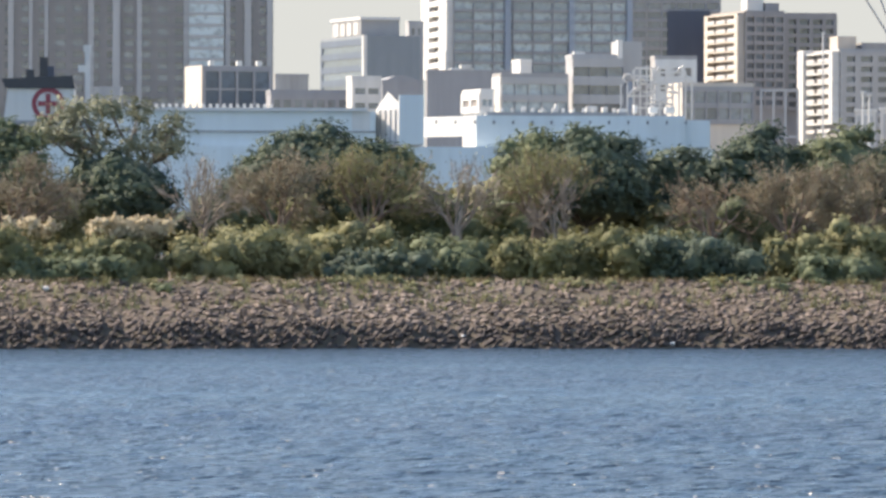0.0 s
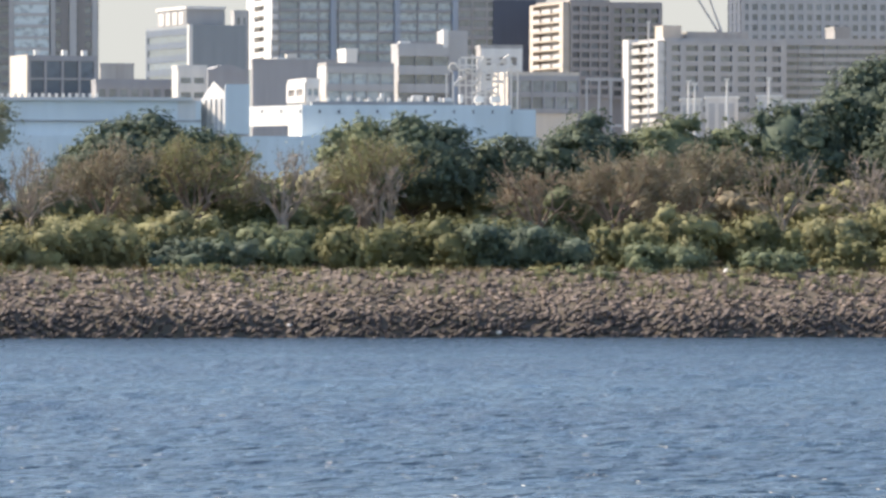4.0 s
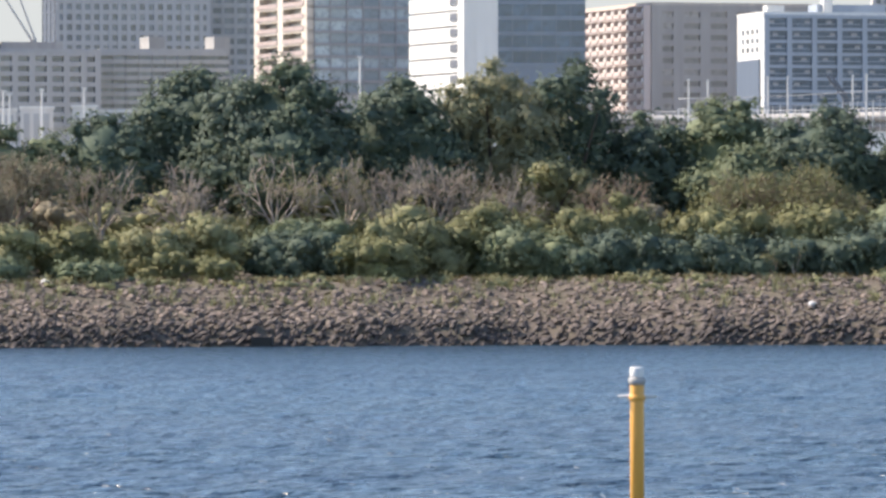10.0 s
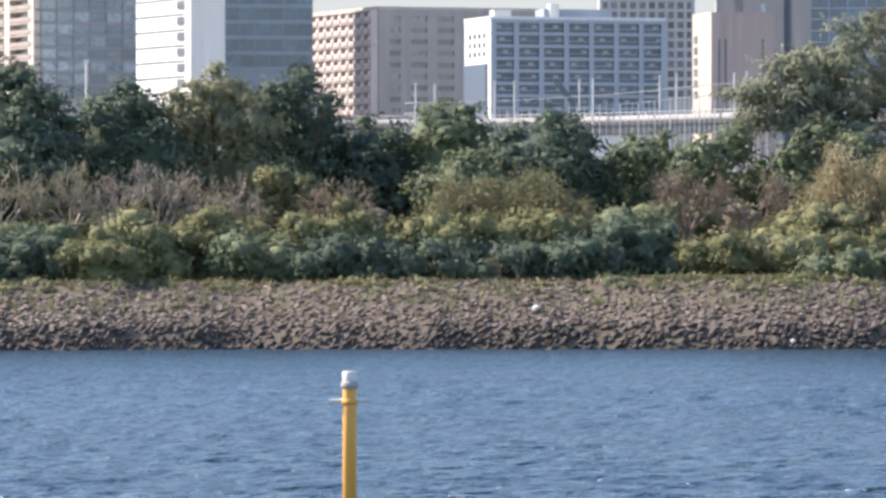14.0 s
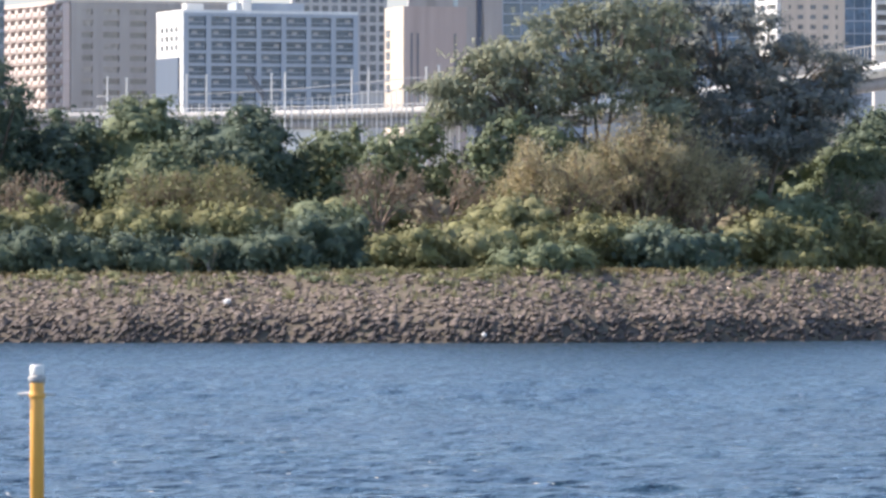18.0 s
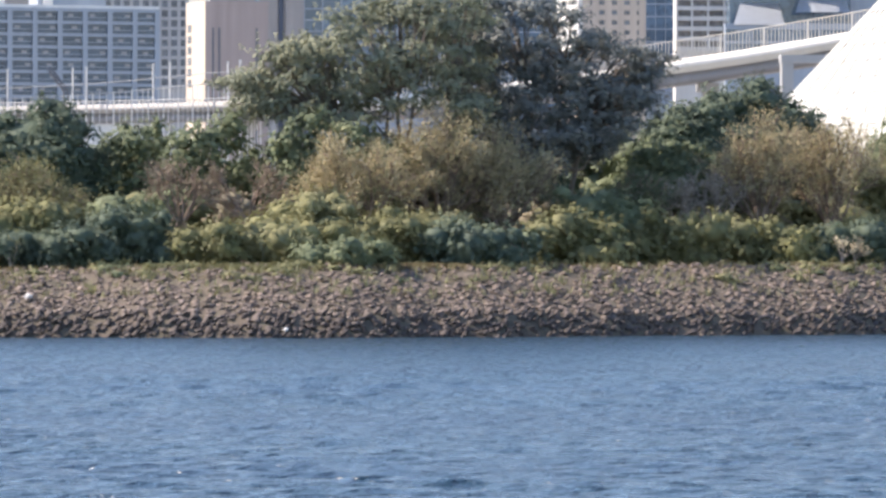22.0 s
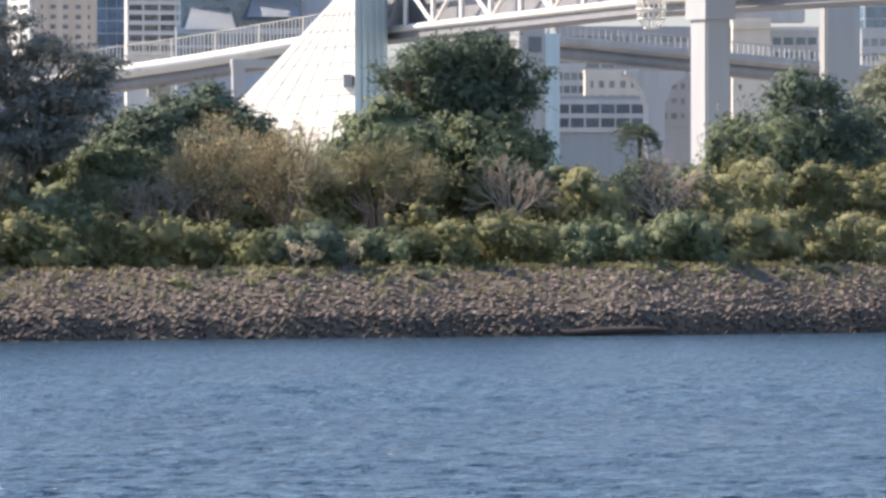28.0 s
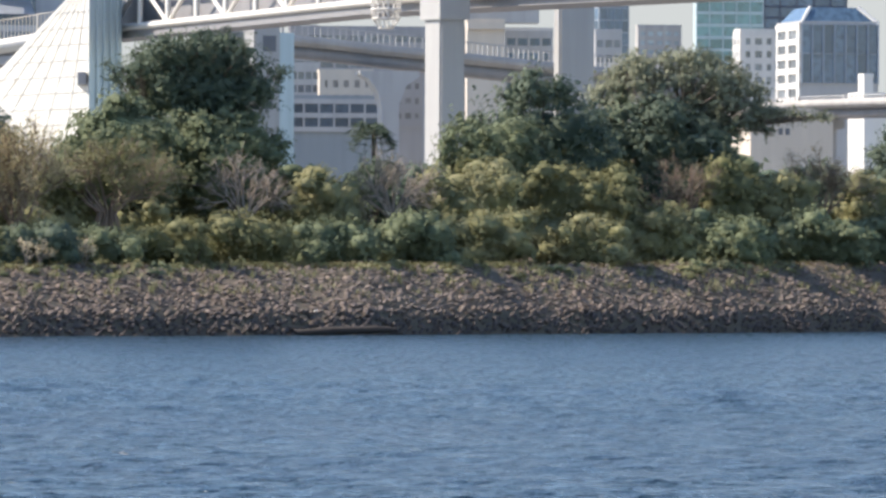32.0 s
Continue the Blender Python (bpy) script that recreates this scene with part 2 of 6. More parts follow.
PANEL_WHITE = plaster("white_panel", (0.54, 0.535, 0.5), 0.5, 0.1)
# darker steel with the shade under and inside the decks painted in
SHADED_STEEL = plaster("shaded_steel", (0.22, 0.22, 0.23), 0.55, 0.2)
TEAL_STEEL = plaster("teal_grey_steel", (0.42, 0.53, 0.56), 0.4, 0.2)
YELLOW = plaster("yellow_paint", (0.7, 0.34, 0.06), 0.45, 0.15)
QUAY = plaster("quay_concrete", (0.3, 0.29, 0.27), 0.9, 0.3)
TAR = plaster("dark_wet_concrete", (0.035, 0.032, 0.03), 0.95, 0.2)
WOOD = plaster("driftwood", (0.042, 0.034, 0.03), 0.9, 0.3)
# lighter copy of the beige render, with sunlight in its colour
SUNLIT_BEIGE = plaster("sunlit_beige_render", (0.5, 0.42, 0.34), 0.75, 0.15)
SLATE = plaster("slate_blue_panel", (0.1, 0.13, 0.175), 0.5, 0.15)
GLASS_SLATE = glazing("slate_glass", (0.03, 0.05, 0.075), 0.3)
GLASS = glazing("window_glass", (0.1, 0.115, 0.13))
GLASS_BLUE = glazing("blue_glass", (0.045, 0.08, 0.12), 0.18)
GLASS_TEAL = glazing("teal_glass", (0.06, 0.15, 0.16), 0.1)
GLASS_PALE = glazing("pale_glass", (0.2, 0.24, 0.26), 0.2)
# brown tone holds the shade of deep balconies and openings
GLASS_BROWN = glazing("shaded_balcony_glass", (0.155, 0.14, 0.13), 0.3)

# ---- makers ----


def box_data(bm, size, at=(0, 0, 0), turn=0.0, bevel=0.0):
    r = bmesh.ops.create_cube(bm, size=1.0, matrix=pose(*at, 0, 0, turn) @ Matrix.Diagonal((*size, 1)))
    return r["verts"]


def mesh_of(name, bm, material):
    me = bpy.data.meshes.new(name)
    bm.to_mesh(me)
    bm.free()
    me.materials.append(material)
    return me


def raw_mesh(name, verts, faces, material, smooth=False):
    """verts: (n, 3) array; faces: (m, k) array of one corner count."""
    verts, faces = np.asarray(verts, np.float32), np.asarray(faces, np.int32)
    me = bpy.data.meshes.new(name)
    m, k = faces.shape
    me.vertices.add(len(verts))
    me.vertices.foreach_set("co", verts.ravel())
    me.loops.add(m * k)
    me.loops.foreach_set("vertex_index", faces.ravel())
    me.polygons.add(m)
    me.polygons.foreach_set("loop_start", np.arange(0, m * k, k, dtype=np.int32))
    me.update(calc_edges=True)
    me.validate()
    if smooth:
        me.polygons.foreach_set("use_smooth", np.ones(m, bool))
    me.materials.append(material)
    return me


def child(name, me, parent, m=None, label=""):
    """Links a mesh under a thing; m is its pose in the thing's own frame."""
    ob = new(name, me)
    ob.parent = parent
    ob.matrix_basis = m if m is not None else Matrix.Identity(4)
    return tagged(ob, label=label)


def part(name, bm, material, parent, label=""):
    return child(name, mesh_of(name, bm, material), parent, None, label)


def thing(name, place, label, category, group="", turn=0.0, kind=""):
    e = new(name)
    e.empty_display_size = 0.5
    e.matrix_basis = pose(*place, 0, 0, turn)
    return tagged(e, label, category, group, kind)


CUBES = {}


def cube_of(material):
    if material.name not in CUBES:
        bm = bmesh.new()
        bmesh.ops.create_cube(bm, size=1.0)
        CUBES[material.name] = mesh_of("piece_" + material.name, bm, material)
    return CUBES[material.name]


def slab(name, parent, lo, hi, material, label="", m=None):
    """A box between two corners of the thing's own frame."""
    c = [(a + b) / 2 for a, b in zip(lo, hi)]
    s = [abs(b - a) for a, b in zip(lo, hi)]
    base = m if m is not None else Matrix.Identity(4)
    return child(name, cube_of(material), parent, base @ Matrix.Translation(c) @ Matrix.Diagonal((*s, 1)), label)


def tubes(segments, sides=4):
    """Tapered limbs: rows of (start, end, radius, end radius). Gives vertices and quads."""
    seg = np.array([[*a, *b, r, q] for a, b, r, q in segments], float)
    a, b, ra, rb = seg[:, 0:3], seg[:, 3:6], seg[:, 6], seg[:, 7]
    way = b - a
    way /= np.linalg.norm(way, axis=1, keepdims=True) + 1e-9
    ref = np.where(np.abs(way[:, 2:3]) > 0.9, [[1.0, 0, 0]], [[0, 0, 1.0]])
    p = np.cross(way, ref)
    p /= np.linalg.norm(p, axis=1, keepdims=True) + 1e-9
    q = np.cross(way, p)
    rings = []
    for c, r in ((a, ra), (b, rb)):
        for k in range(sides):
            w = 2 * math.pi * k / sides
            rings.append(c + r[:, None] * (math.cos(w) * p + math.sin(w) * q))
    verts = np.stack(rings, 1).reshape(-1, 3)
    base = (np.arange(len(seg)) * 2 * sides)[:, None]
    quads = [np.hstack([base + k, base + (k + 1) % sides, base + sides + (k + 1) % sides, base + sides + k]) for k in range(sides)]
    return verts, np.concatenate(quads)


def band_mesh(name, line, profile, material, closed=True):
    """Sweeps a profile of (outward, height) offsets along a line of points; outward is to the right of the line."""
    line = [Vector(p) for p in line]
    verts, faces, k = [], [], len(profile)
    for i, p in enumerate(line):
        way = line[min(i + 1, len(line) - 1)] - line[max(i - 1, 0)]
        way.z = 0
        way.normalize()
        out = Vector((way.y, -way.x, 0))
        verts += [tuple(p + out * o + Vector((0, 0, h))) for o, h in profile]
    for i in range(len(line) - 1):
        for j in range(k if closed else k - 1):
            a, b = i * k + j, i * k + (j + 1) % k
            faces.append((a, b, b + k, a + k))
    if closed and k == 4:
        faces += [tuple(range(4))[::-1], tuple(range((len(line) - 1) * 4, len(line) * 4))]
    return raw_mesh(name, verts, faces, material)


# ---- water, island and shore ----
SHORE_MARKS = ([-6000, -1500, 0, 800, 1600, 2400, 3500, 4300, 5000, 5900, 7000, 12000], [626, 625, 622, 619, 617, 614, 614, 608, 602, 592, 588, 586])
CREST_MARKS = ([-6000, 0, 900, 1600, 2400, 3200, 4000, 4500, 5200, 5900, 12000], [503, 502, 500, 500, 499, 491, 488, 483, 478, 474, 474])


def shore(u):
    """Distance of the water's edge from the stand along a bearing."""
    wobble = 0.5 * math.sin(u * 0.011) + 0.35 * math.sin(u * 0.031 + 1.0)
    return EYE * FOCAL / (float(np.interp(u, *SHORE_MARKS)) - VH) + wobble


def crest(u):
    return lift(float(np.interp(u, *CREST_MARKS)), shore(u) + 11.0)


BANK_S = [-6.0, -1.0, 0.0, 2.0, 4.0, 6.0, 8.0, 10.0, 11.5, 13.0, 16.0, 22.0, 40.0, 70.0, 100.0, 125.0, 132.0]
BANK_H = [-1.2, -0.25, 0.0, 0.31, 0.48, 0.63, 0.78, 0.92, 0.99, 1.0, 1.01, 1.06, 1.35, 1.45, 1.2, 0.5, -0.3]


def ground_height(u, s):
    h = float(np.interp(s, BANK_S, BANK_H)) * crest(u)
    return h + (0.12 * noise.noise(Vector((u * 0.02, s * 0.3, 0))) if s > 0.5 else 0.0)


def bank_point(u, s):
    return spot(u, shore(u) + s, ground_height(u, s))


def wave_height(x, y):
    """Wind ripples on a short harbour swell, from many small wave trains."""
    r = np.random.default_rng(42)
    z = np.zeros_like(x)
    for k in range(36):
        ln = 0.85 * 1.045 ** k * r.uniform(0.9, 1.1)
        a = radians(r.normal(86, 38))
        amp = 0.0078 * ln ** 0.4
        w = 2 * math.pi / ln
        group = 0.65 + 0.35 * np.sin((x * math.sin(a) - y * math.cos(a)) * w * 0.13 + r.uniform(0, 6.28))
        z += amp * group * np.sin((x * math.cos(a) + y * math.sin(a)) * w + r.uniform(0, 6.28))
    gust = 0.8 + 0.35 * np.sin(y * 0.045 + 0.6 * np.sin(x * 0.03)) * np.cos(x * 0.017 + y * 0.011)
    z = z * gust
    z *= np.clip(1.2 - (y - 110) / 500, 0.45, 1.0)
    return z + 3.0 * z * np.abs(z)


bear = np.linspace(-250, 6250, 500)
dist = 108.0 * np.exp(np.cumsum(np.linspace(0.0019, 0.0036, 560)))
rows = len(dist)
bb, dd = np.meshgrid((bear - UC) / FOCAL, dist, indexing="ij")
wx, wy = dd * np.sin(bb), dd * np.cos(bb)
fade = np.clip((bb - bb.min()) * 60, 0, 1) * np.clip((bb.max() - bb) * 60, 0, 1) * np.clip((dd - 108) / 5, 0, 1)
verts = np.stack([wx, wy, wave_height(wx, wy) * fade], -1).reshape(-1, 3)
i, j = np.meshgrid(np.arange(499), np.arange(rows - 1), indexing="ij")
q = (i * rows + j).ravel()
faces = np.stack([q, q + rows, q + rows + 1, q + 1], 1)
far = np.array([(-4500, -600, -0.4), (4500, -600, -0.4), (4500, 4900, -0.4), (-4500, 4900, -0.4)])
faces = np.concatenate([faces, [[len(verts), len(verts) + 1, len(verts) + 2, len(verts) + 3]]])
water = raw_mesh("water", np.concatenate([verts, far]), faces, WATER, True)
tagged(new("water", water), "blue-grey rippled harbour water around the island", "water", kind="structure")

us = np.arange(-3000, 9001, 30)
verts = [bank_point(float(u), s) for u in us for s in BANK_S]
k = len(BANK_S)
faces = [(i * k + j, (i + 1) * k + j, (i + 1) * k + j + 1, i * k + j + 1) for i in range(len(us) - 1) for j in range(k - 1)]
tagged(new("ground", raw_mesh("island_ground", verts, faces, SOIL, True)), "brown soil and thin grass of the low island", "ground", kind="structure")

bm = bmesh.new()
box_data(bm, (9000, 3830, 6.0), (0, 2975, -0.5))
tagged(new("quay", mesh_of("quay", bm, QUAY)), "pale concrete quay and city ground across the harbour", "ground", kind="structure")
CITY = 2.5
m, n, l, bsdf = shader("pale_sky")
n.remove(bsdf)
glow = n.new("ShaderNodeEmission")
glow.inputs["Color"].default_value = (0.285, 0.318, 0.332, 1.0)
l.new(glow.outputs[0], n["Material Output"].inputs["Surface"])
bm = bmesh.new()
box_data(bm, (3600, 4, 520), (0, 4700, 262.5))
tagged(new("backdrop", mesh_of("backdrop", bm, m)), "pale hazy autumn sky low over the city", "sky", kind="structure")

# ---- buildings ----


def facade(b, m, width, z_lo, z_hi, z_eye, cols, storey, pier, band, proud, wall, glass, first=0.0):
    """Storeys of panes between proud piers and floor bands. pier and band are shares of a bay and a storey."""
    bay = width / cols
    pw, bh = pier * bay, band * storey
    n = int((z_hi - z_lo) / storey)
    zs = [z_hi - k * storey for k in range(n + 1)]
    for z in zs:
        slab("floor_band", b, (0, -proud, z - bh), (width, 0.0, z), wall, m=m)
    if pw > 0.01:
        for c in range(cols + 1):
            x = min(max(c * bay - pw / 2, 0), width - pw)
            slab("pier", b, (x, -proud - 0.04, zs[-1] - bh), (x + pw, 0.0, z_hi + 0.05), wall, m=m)
    for c in range(cols):
        x0, x1 = c * bay + pw / 2 + 0.02, (c + 1) * bay - pw / 2 - 0.02
        top = [z for z in zs[:-1] if z - storey > z_eye]
        low = [z for z in zs[:-1] if z - storey <= z_eye]
        if top:
            slab("tall_pane", b, (x0, -0.08, top[-1] - storey), (x1, 0.0, z_hi - bh), glass, m=m)
        for z in low:
            slab("pane", b, (x0, -0.08, z - storey), (x1, 0.0, z - bh), glass, m=m)


def building(name, label, u_l, u_c, u_r, d, theta, v_top, wall, front=None, left=None, deep=24.0, v_low=265.0, group="", category="building"):
    """A block whose near upright corner stands on bearing u_c; its front runs right to u_r, its sunny side left to u_l."""
    theta *= 0.5
    t = radians(theta)
    dr, dl = math.tan((u_r - u_c) / FOCAL), math.tan((u_c - u_l) / FOCAL)
    wf = d * dr / (math.cos(t) - math.sin(t) * dr)
    wl = d * dl / (math.sin(t) - math.cos(t) * dl) if u_c - u_l > 1 else deep
    h = lift(v_top, d) - CITY
    c = spot(u_c, d, CITY)
    b = thing(name, c, label, category, group, theta - math.degrees((u_c - UC) / FOCAL))
    slab("wall", b, (0, 0, 0), (wf, wl, h), wall)
    slab("parapet", b, (-0.1, -0.1, h), (wf + 0.1, 0.25, h + 0.9), wall)
    slab("parapet", b, (-0.1, 0.25, h), (0.25, wl + 0.1, h + 0.9), wall)
    lo, eye = max(lift(v_low, d) - CITY, 0.5), lift(-40, d) - CITY
    if front:
        facade(b, Matrix.Identity(4), wf, lo, h, eye, **front)
    if left:
        facade(b, pose(0, wl, 0, 0, 0, -90), wl, lo, h, eye, **left)
    return b, wf, wl, h


def style(cols, storey, pier, band, proud, wall, glass):
    return dict(cols=cols, storey=storey, pier=pier, band=band, proud=proud, wall=wall, glass=glass)


def balcony_fronts(b, wl, h, storey, floors, bays, material, doors=False):
    """Parapet panels of the balconies on the sunny side, one a bay, with a dark gap beside each; doors adds pale screens."""
    for k in range(floors):
        z = h - storey * k
        for j in range(bays):
            y0, y1 = wl * (j + 0.1) / bays, wl * (j + 0.9) / bays
            slab("balcony_front", b, (-2.5, y0, z - storey * 0.98), (-2.35, y1, z - storey * 0.62), material)
            if doors:
                slab("balcony_screen", b, (-2.3, y0, z - storey * 0.62), (0, y0 + (y1 - y0) * 0.3, z - storey * 0.3), WHITE)


def rooftop(b, x0, x1, y0, y1, h, up, material, name="roof_unit"):
    slab(name, b, (x0, y0, h), (x1, y1, h + up), material)


# brown tower on the far left of the sweep
b, wf, wl, h = building("apartment_tower", "tall brownish grey apartment tower with pale upright strips", -420, -420, 482, 1950, 0, -260, TOWER_GREY,
                        style(30, 3.3, 0.42, 0.45, 0.5, TOWER_GREY, GLASS), v_low=205)
for x, w in ((70.5, 1.6), (76.5, 1.0), (81, 1.0), (93.5, 1.6), (100.5, 2.2), (107.5, 1.4), (121, 1.4), (133, 1.4), (138.5, 2.0), (145, 1.6)):
    slab("upright_strip", b, (x, -1.2, 0), (x + w, 0, h + 1), PALE_GREY)
slab("glazed_bay", b, (122.5, -1.6, 0), (132.5, 0, h + 1), GLASS_PALE)
for k in range(30):
    slab("bay_band", b, (122.4, -1.75, h - 3.3 * k - 0.9), (132.6, -1.55, h - 3.3 * k), PALE_GREY)
b, wf, wl, h = building("office_block", "blue-striped office block with a plain grey side", 568, 645, 743, 2050, 40, 70, STONE_GREY, None, style(1, 4.0, 0.04, 0.5, 0.3, SLATE, GLASS_SLATE), v_low=175)
slab("corner_strip", b, (-0.7, -0.5, 0), (0.5, 1.0, h + 1.0), WHITE)
rooftop(b, 0, wf * 0.7, wl * 0.1, wl * 0.75, h, 6.2, PALE_GREY)
for k in range(4):
    slab("roof_louvre", b, (-0.3, wl * (0.14 + 0.15 * k), h + 1.2), (0, wl * (0.24 + 0.15 * k), h + 5.0), WHITE_TILE)
slab("roof_edge", b, (-0.4, wl * 0.08, h + 5.7), (wf * 0.7, wl * 0.77, h + 6.6), WHITE)
building("office_annex", "narrow pale office annex", 716, 722, 748, 2150, 30, 44, PALE_GREY, style(2, 3.6, 0.4, 0.4, 0.3, PALE_GREY, GLASS))
building("low_hall", "low grey hall with a flat roof", 484, 486, 545, 1900, 20, 139, CONCRETE)
b, wf, wl, h = building("office_block", "dark glazed office block with a white end wall", 329, 358, 478, 1650, 30, 126, MID_GREY, style(4, 4.6, 0.14, 0.1, 0.5, MID_GREY, GLASS_SLATE), v_low=215)
slab("end_wall", b, (-0.4, -0.5, 0), (-0.1, wl, h + 1.0), CREAM)
for x in (2, 9, 14):
    rooftop(b, x, x + 1.2, 1, 2.4, h, 2.2, WHITE)
building("low_block", "long low dark waterside block", 470, 478, 655, 1620, 8, 168, MID_GREY, style(9, 3.4, 0.3, 0.45, 0.4, MID_GREY, GLASS), v_low=200)
b, wf, wl, h = building("port_hall", "dark grey port hall with a rounded roof", 672, 676, 745, 1600, 20, 150, MID_GREY, None, None)
bm = bmesh.new()
prof = [(wf * (0.04 + 0.92 * k / 8), h + 2.0 * math.sin(k / 8 * math.pi) ** 0.6) for k in range(9)]
rim = [[bm.verts.new((x, y, z)) for x, z in prof] for y in (0.3, 14.0)]
bm.faces.new(rim[0])
bm.faces.new(rim[1][::-1])
for k in range(8):
    bm.faces.new((rim[0][k], rim[1][k], rim[1][k + 1], rim[0][k + 1]))
bmesh.ops.recalc_face_normals(bm, faces=bm.faces)
part("rounded_roof", bm, MID_GREY, b)
b, wf, wl, h = building("port_pavilion", "white port pavilion with a low curved roof", 612, 622, 674, 1580, 24, 143, WHITE_TILE, style(2, 3.4, 0.2, 0.6, 0.3, WHITE_TILE, GLASS), None, v_low=200)
rooftop(b, wf * 0.3, wf * 0.95, 1, 9, h, 0.7, WHITE)
b, wf, wl, h = building("apartment_tower", "tall grey-green apartment tower with white corner balconies", 756, 801, 1116, 2150, 22, -240, MID_GREY,
                        style(9, 3.3, 0.05, 0.26, 0.9, MID_GREY, GLASS_PALE), style(1, 3.3, 0.3, 0.5, 2.2, WHITE, GLASS_SLATE), v_low=145)
for f in (0.3, 0.66, 0.985):
    slab("upright_strip", b, (wf * f - 0.9, -1.8, 0), (wf * f + 0.9, 0, h + 1), BLUE_GREY)
b, wf, wl, h = building("low_wing", "plain dark grey wing at the foot of the towers", 752, 755, 908, 1900, 10, 131, MID_GREY)
rooftop(b, wf * 0.28, wf * 0.55, 2, 9, h, 1.4, WHITE)
rooftop(b, wf * 0.4, wf * 0.52, 2, 7, h, 2.4, WHITE_TILE)
b, wf, wl, h = building("glass_tower", "dark navy glass tower between grey balconies", 1114, 1117, 1274, 2300, 8, -200, MID_GREY,
                        style(6, 3.2, 0.1, 0.35, 0.7, MID_GREY, GLASS), v_low=160)
slab("curtain_wall", b, (wf * 0.4, -1.2, 0), (wf * 0.88, 0, lift(20, 2300) - CITY), NAVY)
# cream balcony side and grey front: sun and shade set by colour
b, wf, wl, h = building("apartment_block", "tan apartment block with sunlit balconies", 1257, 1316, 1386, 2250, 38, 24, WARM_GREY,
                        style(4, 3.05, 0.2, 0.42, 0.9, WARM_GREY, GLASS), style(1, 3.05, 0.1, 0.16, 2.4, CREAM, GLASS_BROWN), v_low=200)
balcony_fronts(b, wl, h, 3.05, 10, 3, WHITE_TILE)
rooftop(b, 2, wf * 0.55, 3, 9, h, 5.0, WHITE)
rooftop(b, wf * 0.6, wf * 0.95, 3, 9, h, 3.6, MID_GREY)
building("apartment_block", "stepped grey wing of a balconied apartment block", 1384, 1386, 1478, 2270, 20, 28, WARM_GREY, style(4, 3.05, 0.3, 0.45, 1.8, WARM_GREY, GLASS), v_low=200)
b, wf, wl, h = building("apartment_block", "white-ended apartment block with rounded balconies", 1428, 1484, 1697, 2080, 35, 92, PALE_GREY,
                        style(7, 3.1, 0.34, 0.45, 1.2, PALE_GREY, GLASS), style(1, 3.1, 0.1, 0.16, 2.4, WHITE, GLASS_BROWN), v_low=225)
balcony_fronts(b, wl, h, 3.1, 8, 2, WHITE_TILE)
slab("stair_fin", b, (-3.4, wl * 0.82, 0), (0, wl, h + 1.2), WHITE)
rooftop(b, 0, 6, 2, 10, h, 4.8, CREAM)
rooftop(b, 8, wf * 0.72, 3, 14, h, 3.0, CONCRETE)
building("apartment_block", "long grey slab block with continuous galleries", 1694, 1697, 1925, 2100, 14, 93, PALE_GREY, style(10, 2.5, 0.02, 0.5, 1.1, PALE_GREY, GLASS), v_low=215)
for u in (1790, 1905):
    building("stair_head", "small concrete roof structure with tanks", u - 22, u - 6, u + 22, 2130, 30, 72, CONCRETE)
# navy on the left side paints in the shade of a dark slot
b, wf, wl, h = building("office_tower", "grey office tower with a grid of square windows", 1597, 1619, 1892, 2450, 18, -220, PALE_GREY,
                        style(17, 3.75, 0.42, 0.42, 0.7, PALE_GREY, GLASS), style(3, 3.75, 0.05, 0.2, 0.3, NAVY, NAVY), v_low=110)
building("office_tower", "pale grey office tower with wide windows", 1890, 1892, 1982, 2480, 12, -210, WHITE_TILE, style(4, 3.75, 0.2, 0.42, 0.7, PALE_GREY, GLASS), v_low=140)
# sunlit side coloured cream, shaded front coloured grey
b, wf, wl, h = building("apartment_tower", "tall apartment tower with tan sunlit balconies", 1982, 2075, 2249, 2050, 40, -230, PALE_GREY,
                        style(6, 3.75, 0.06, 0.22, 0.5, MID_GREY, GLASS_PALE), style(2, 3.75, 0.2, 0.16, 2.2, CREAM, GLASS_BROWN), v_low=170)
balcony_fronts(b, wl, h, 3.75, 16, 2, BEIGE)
b, wf, wl, h = building("office_tower", "white office tower with thin dark floor lines and notched corner", 2248, 2347, 2401, 1950, 45, -200, WHITE,
                        None, style(1, 4.5, 0.0, 0.88, 0.7, WHITE, DARK_GREY), v_low=178)
for k in range(14):
    z = h - 0.2 - k * 4.5
    slab("notch_panel", b, (-1.1, wl * 0.12, z - 2.4), (0.3, wl * 0.25, z - 0.2), DARK_GREY)
slab("corner_strip", b, (-1.4, -0.6, 0), (0.8, wl * 0.09, h + 1.0), WHITE)
building("office_tower", "blue glass office tower with pale floor stripes", 2399, 2401, 2556, 2000, 10, -190, BLUE_GREY, style(6, 4.6, 0.03, 0.24, 0.3, BLUE_GREY, GLASS_BLUE), v_low=120)
# pink panels carry the sun; beige recesses and grey front carry the shade
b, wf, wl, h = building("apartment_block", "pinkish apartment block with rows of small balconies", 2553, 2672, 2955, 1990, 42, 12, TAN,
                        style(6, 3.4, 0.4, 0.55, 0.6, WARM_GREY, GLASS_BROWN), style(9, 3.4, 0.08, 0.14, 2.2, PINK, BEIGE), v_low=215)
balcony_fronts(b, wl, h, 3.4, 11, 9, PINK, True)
b, wf, wl, h = building("hospital", "blue-grey framed hospital block with white end wall", 2825, 2871, 3180, 1880, 35, 30, WHITE,
                        style(7, 3.45, 0.2, 0.26, 0.8, BLUE_GREY, GLASS_SLATE), None, v_low=230)
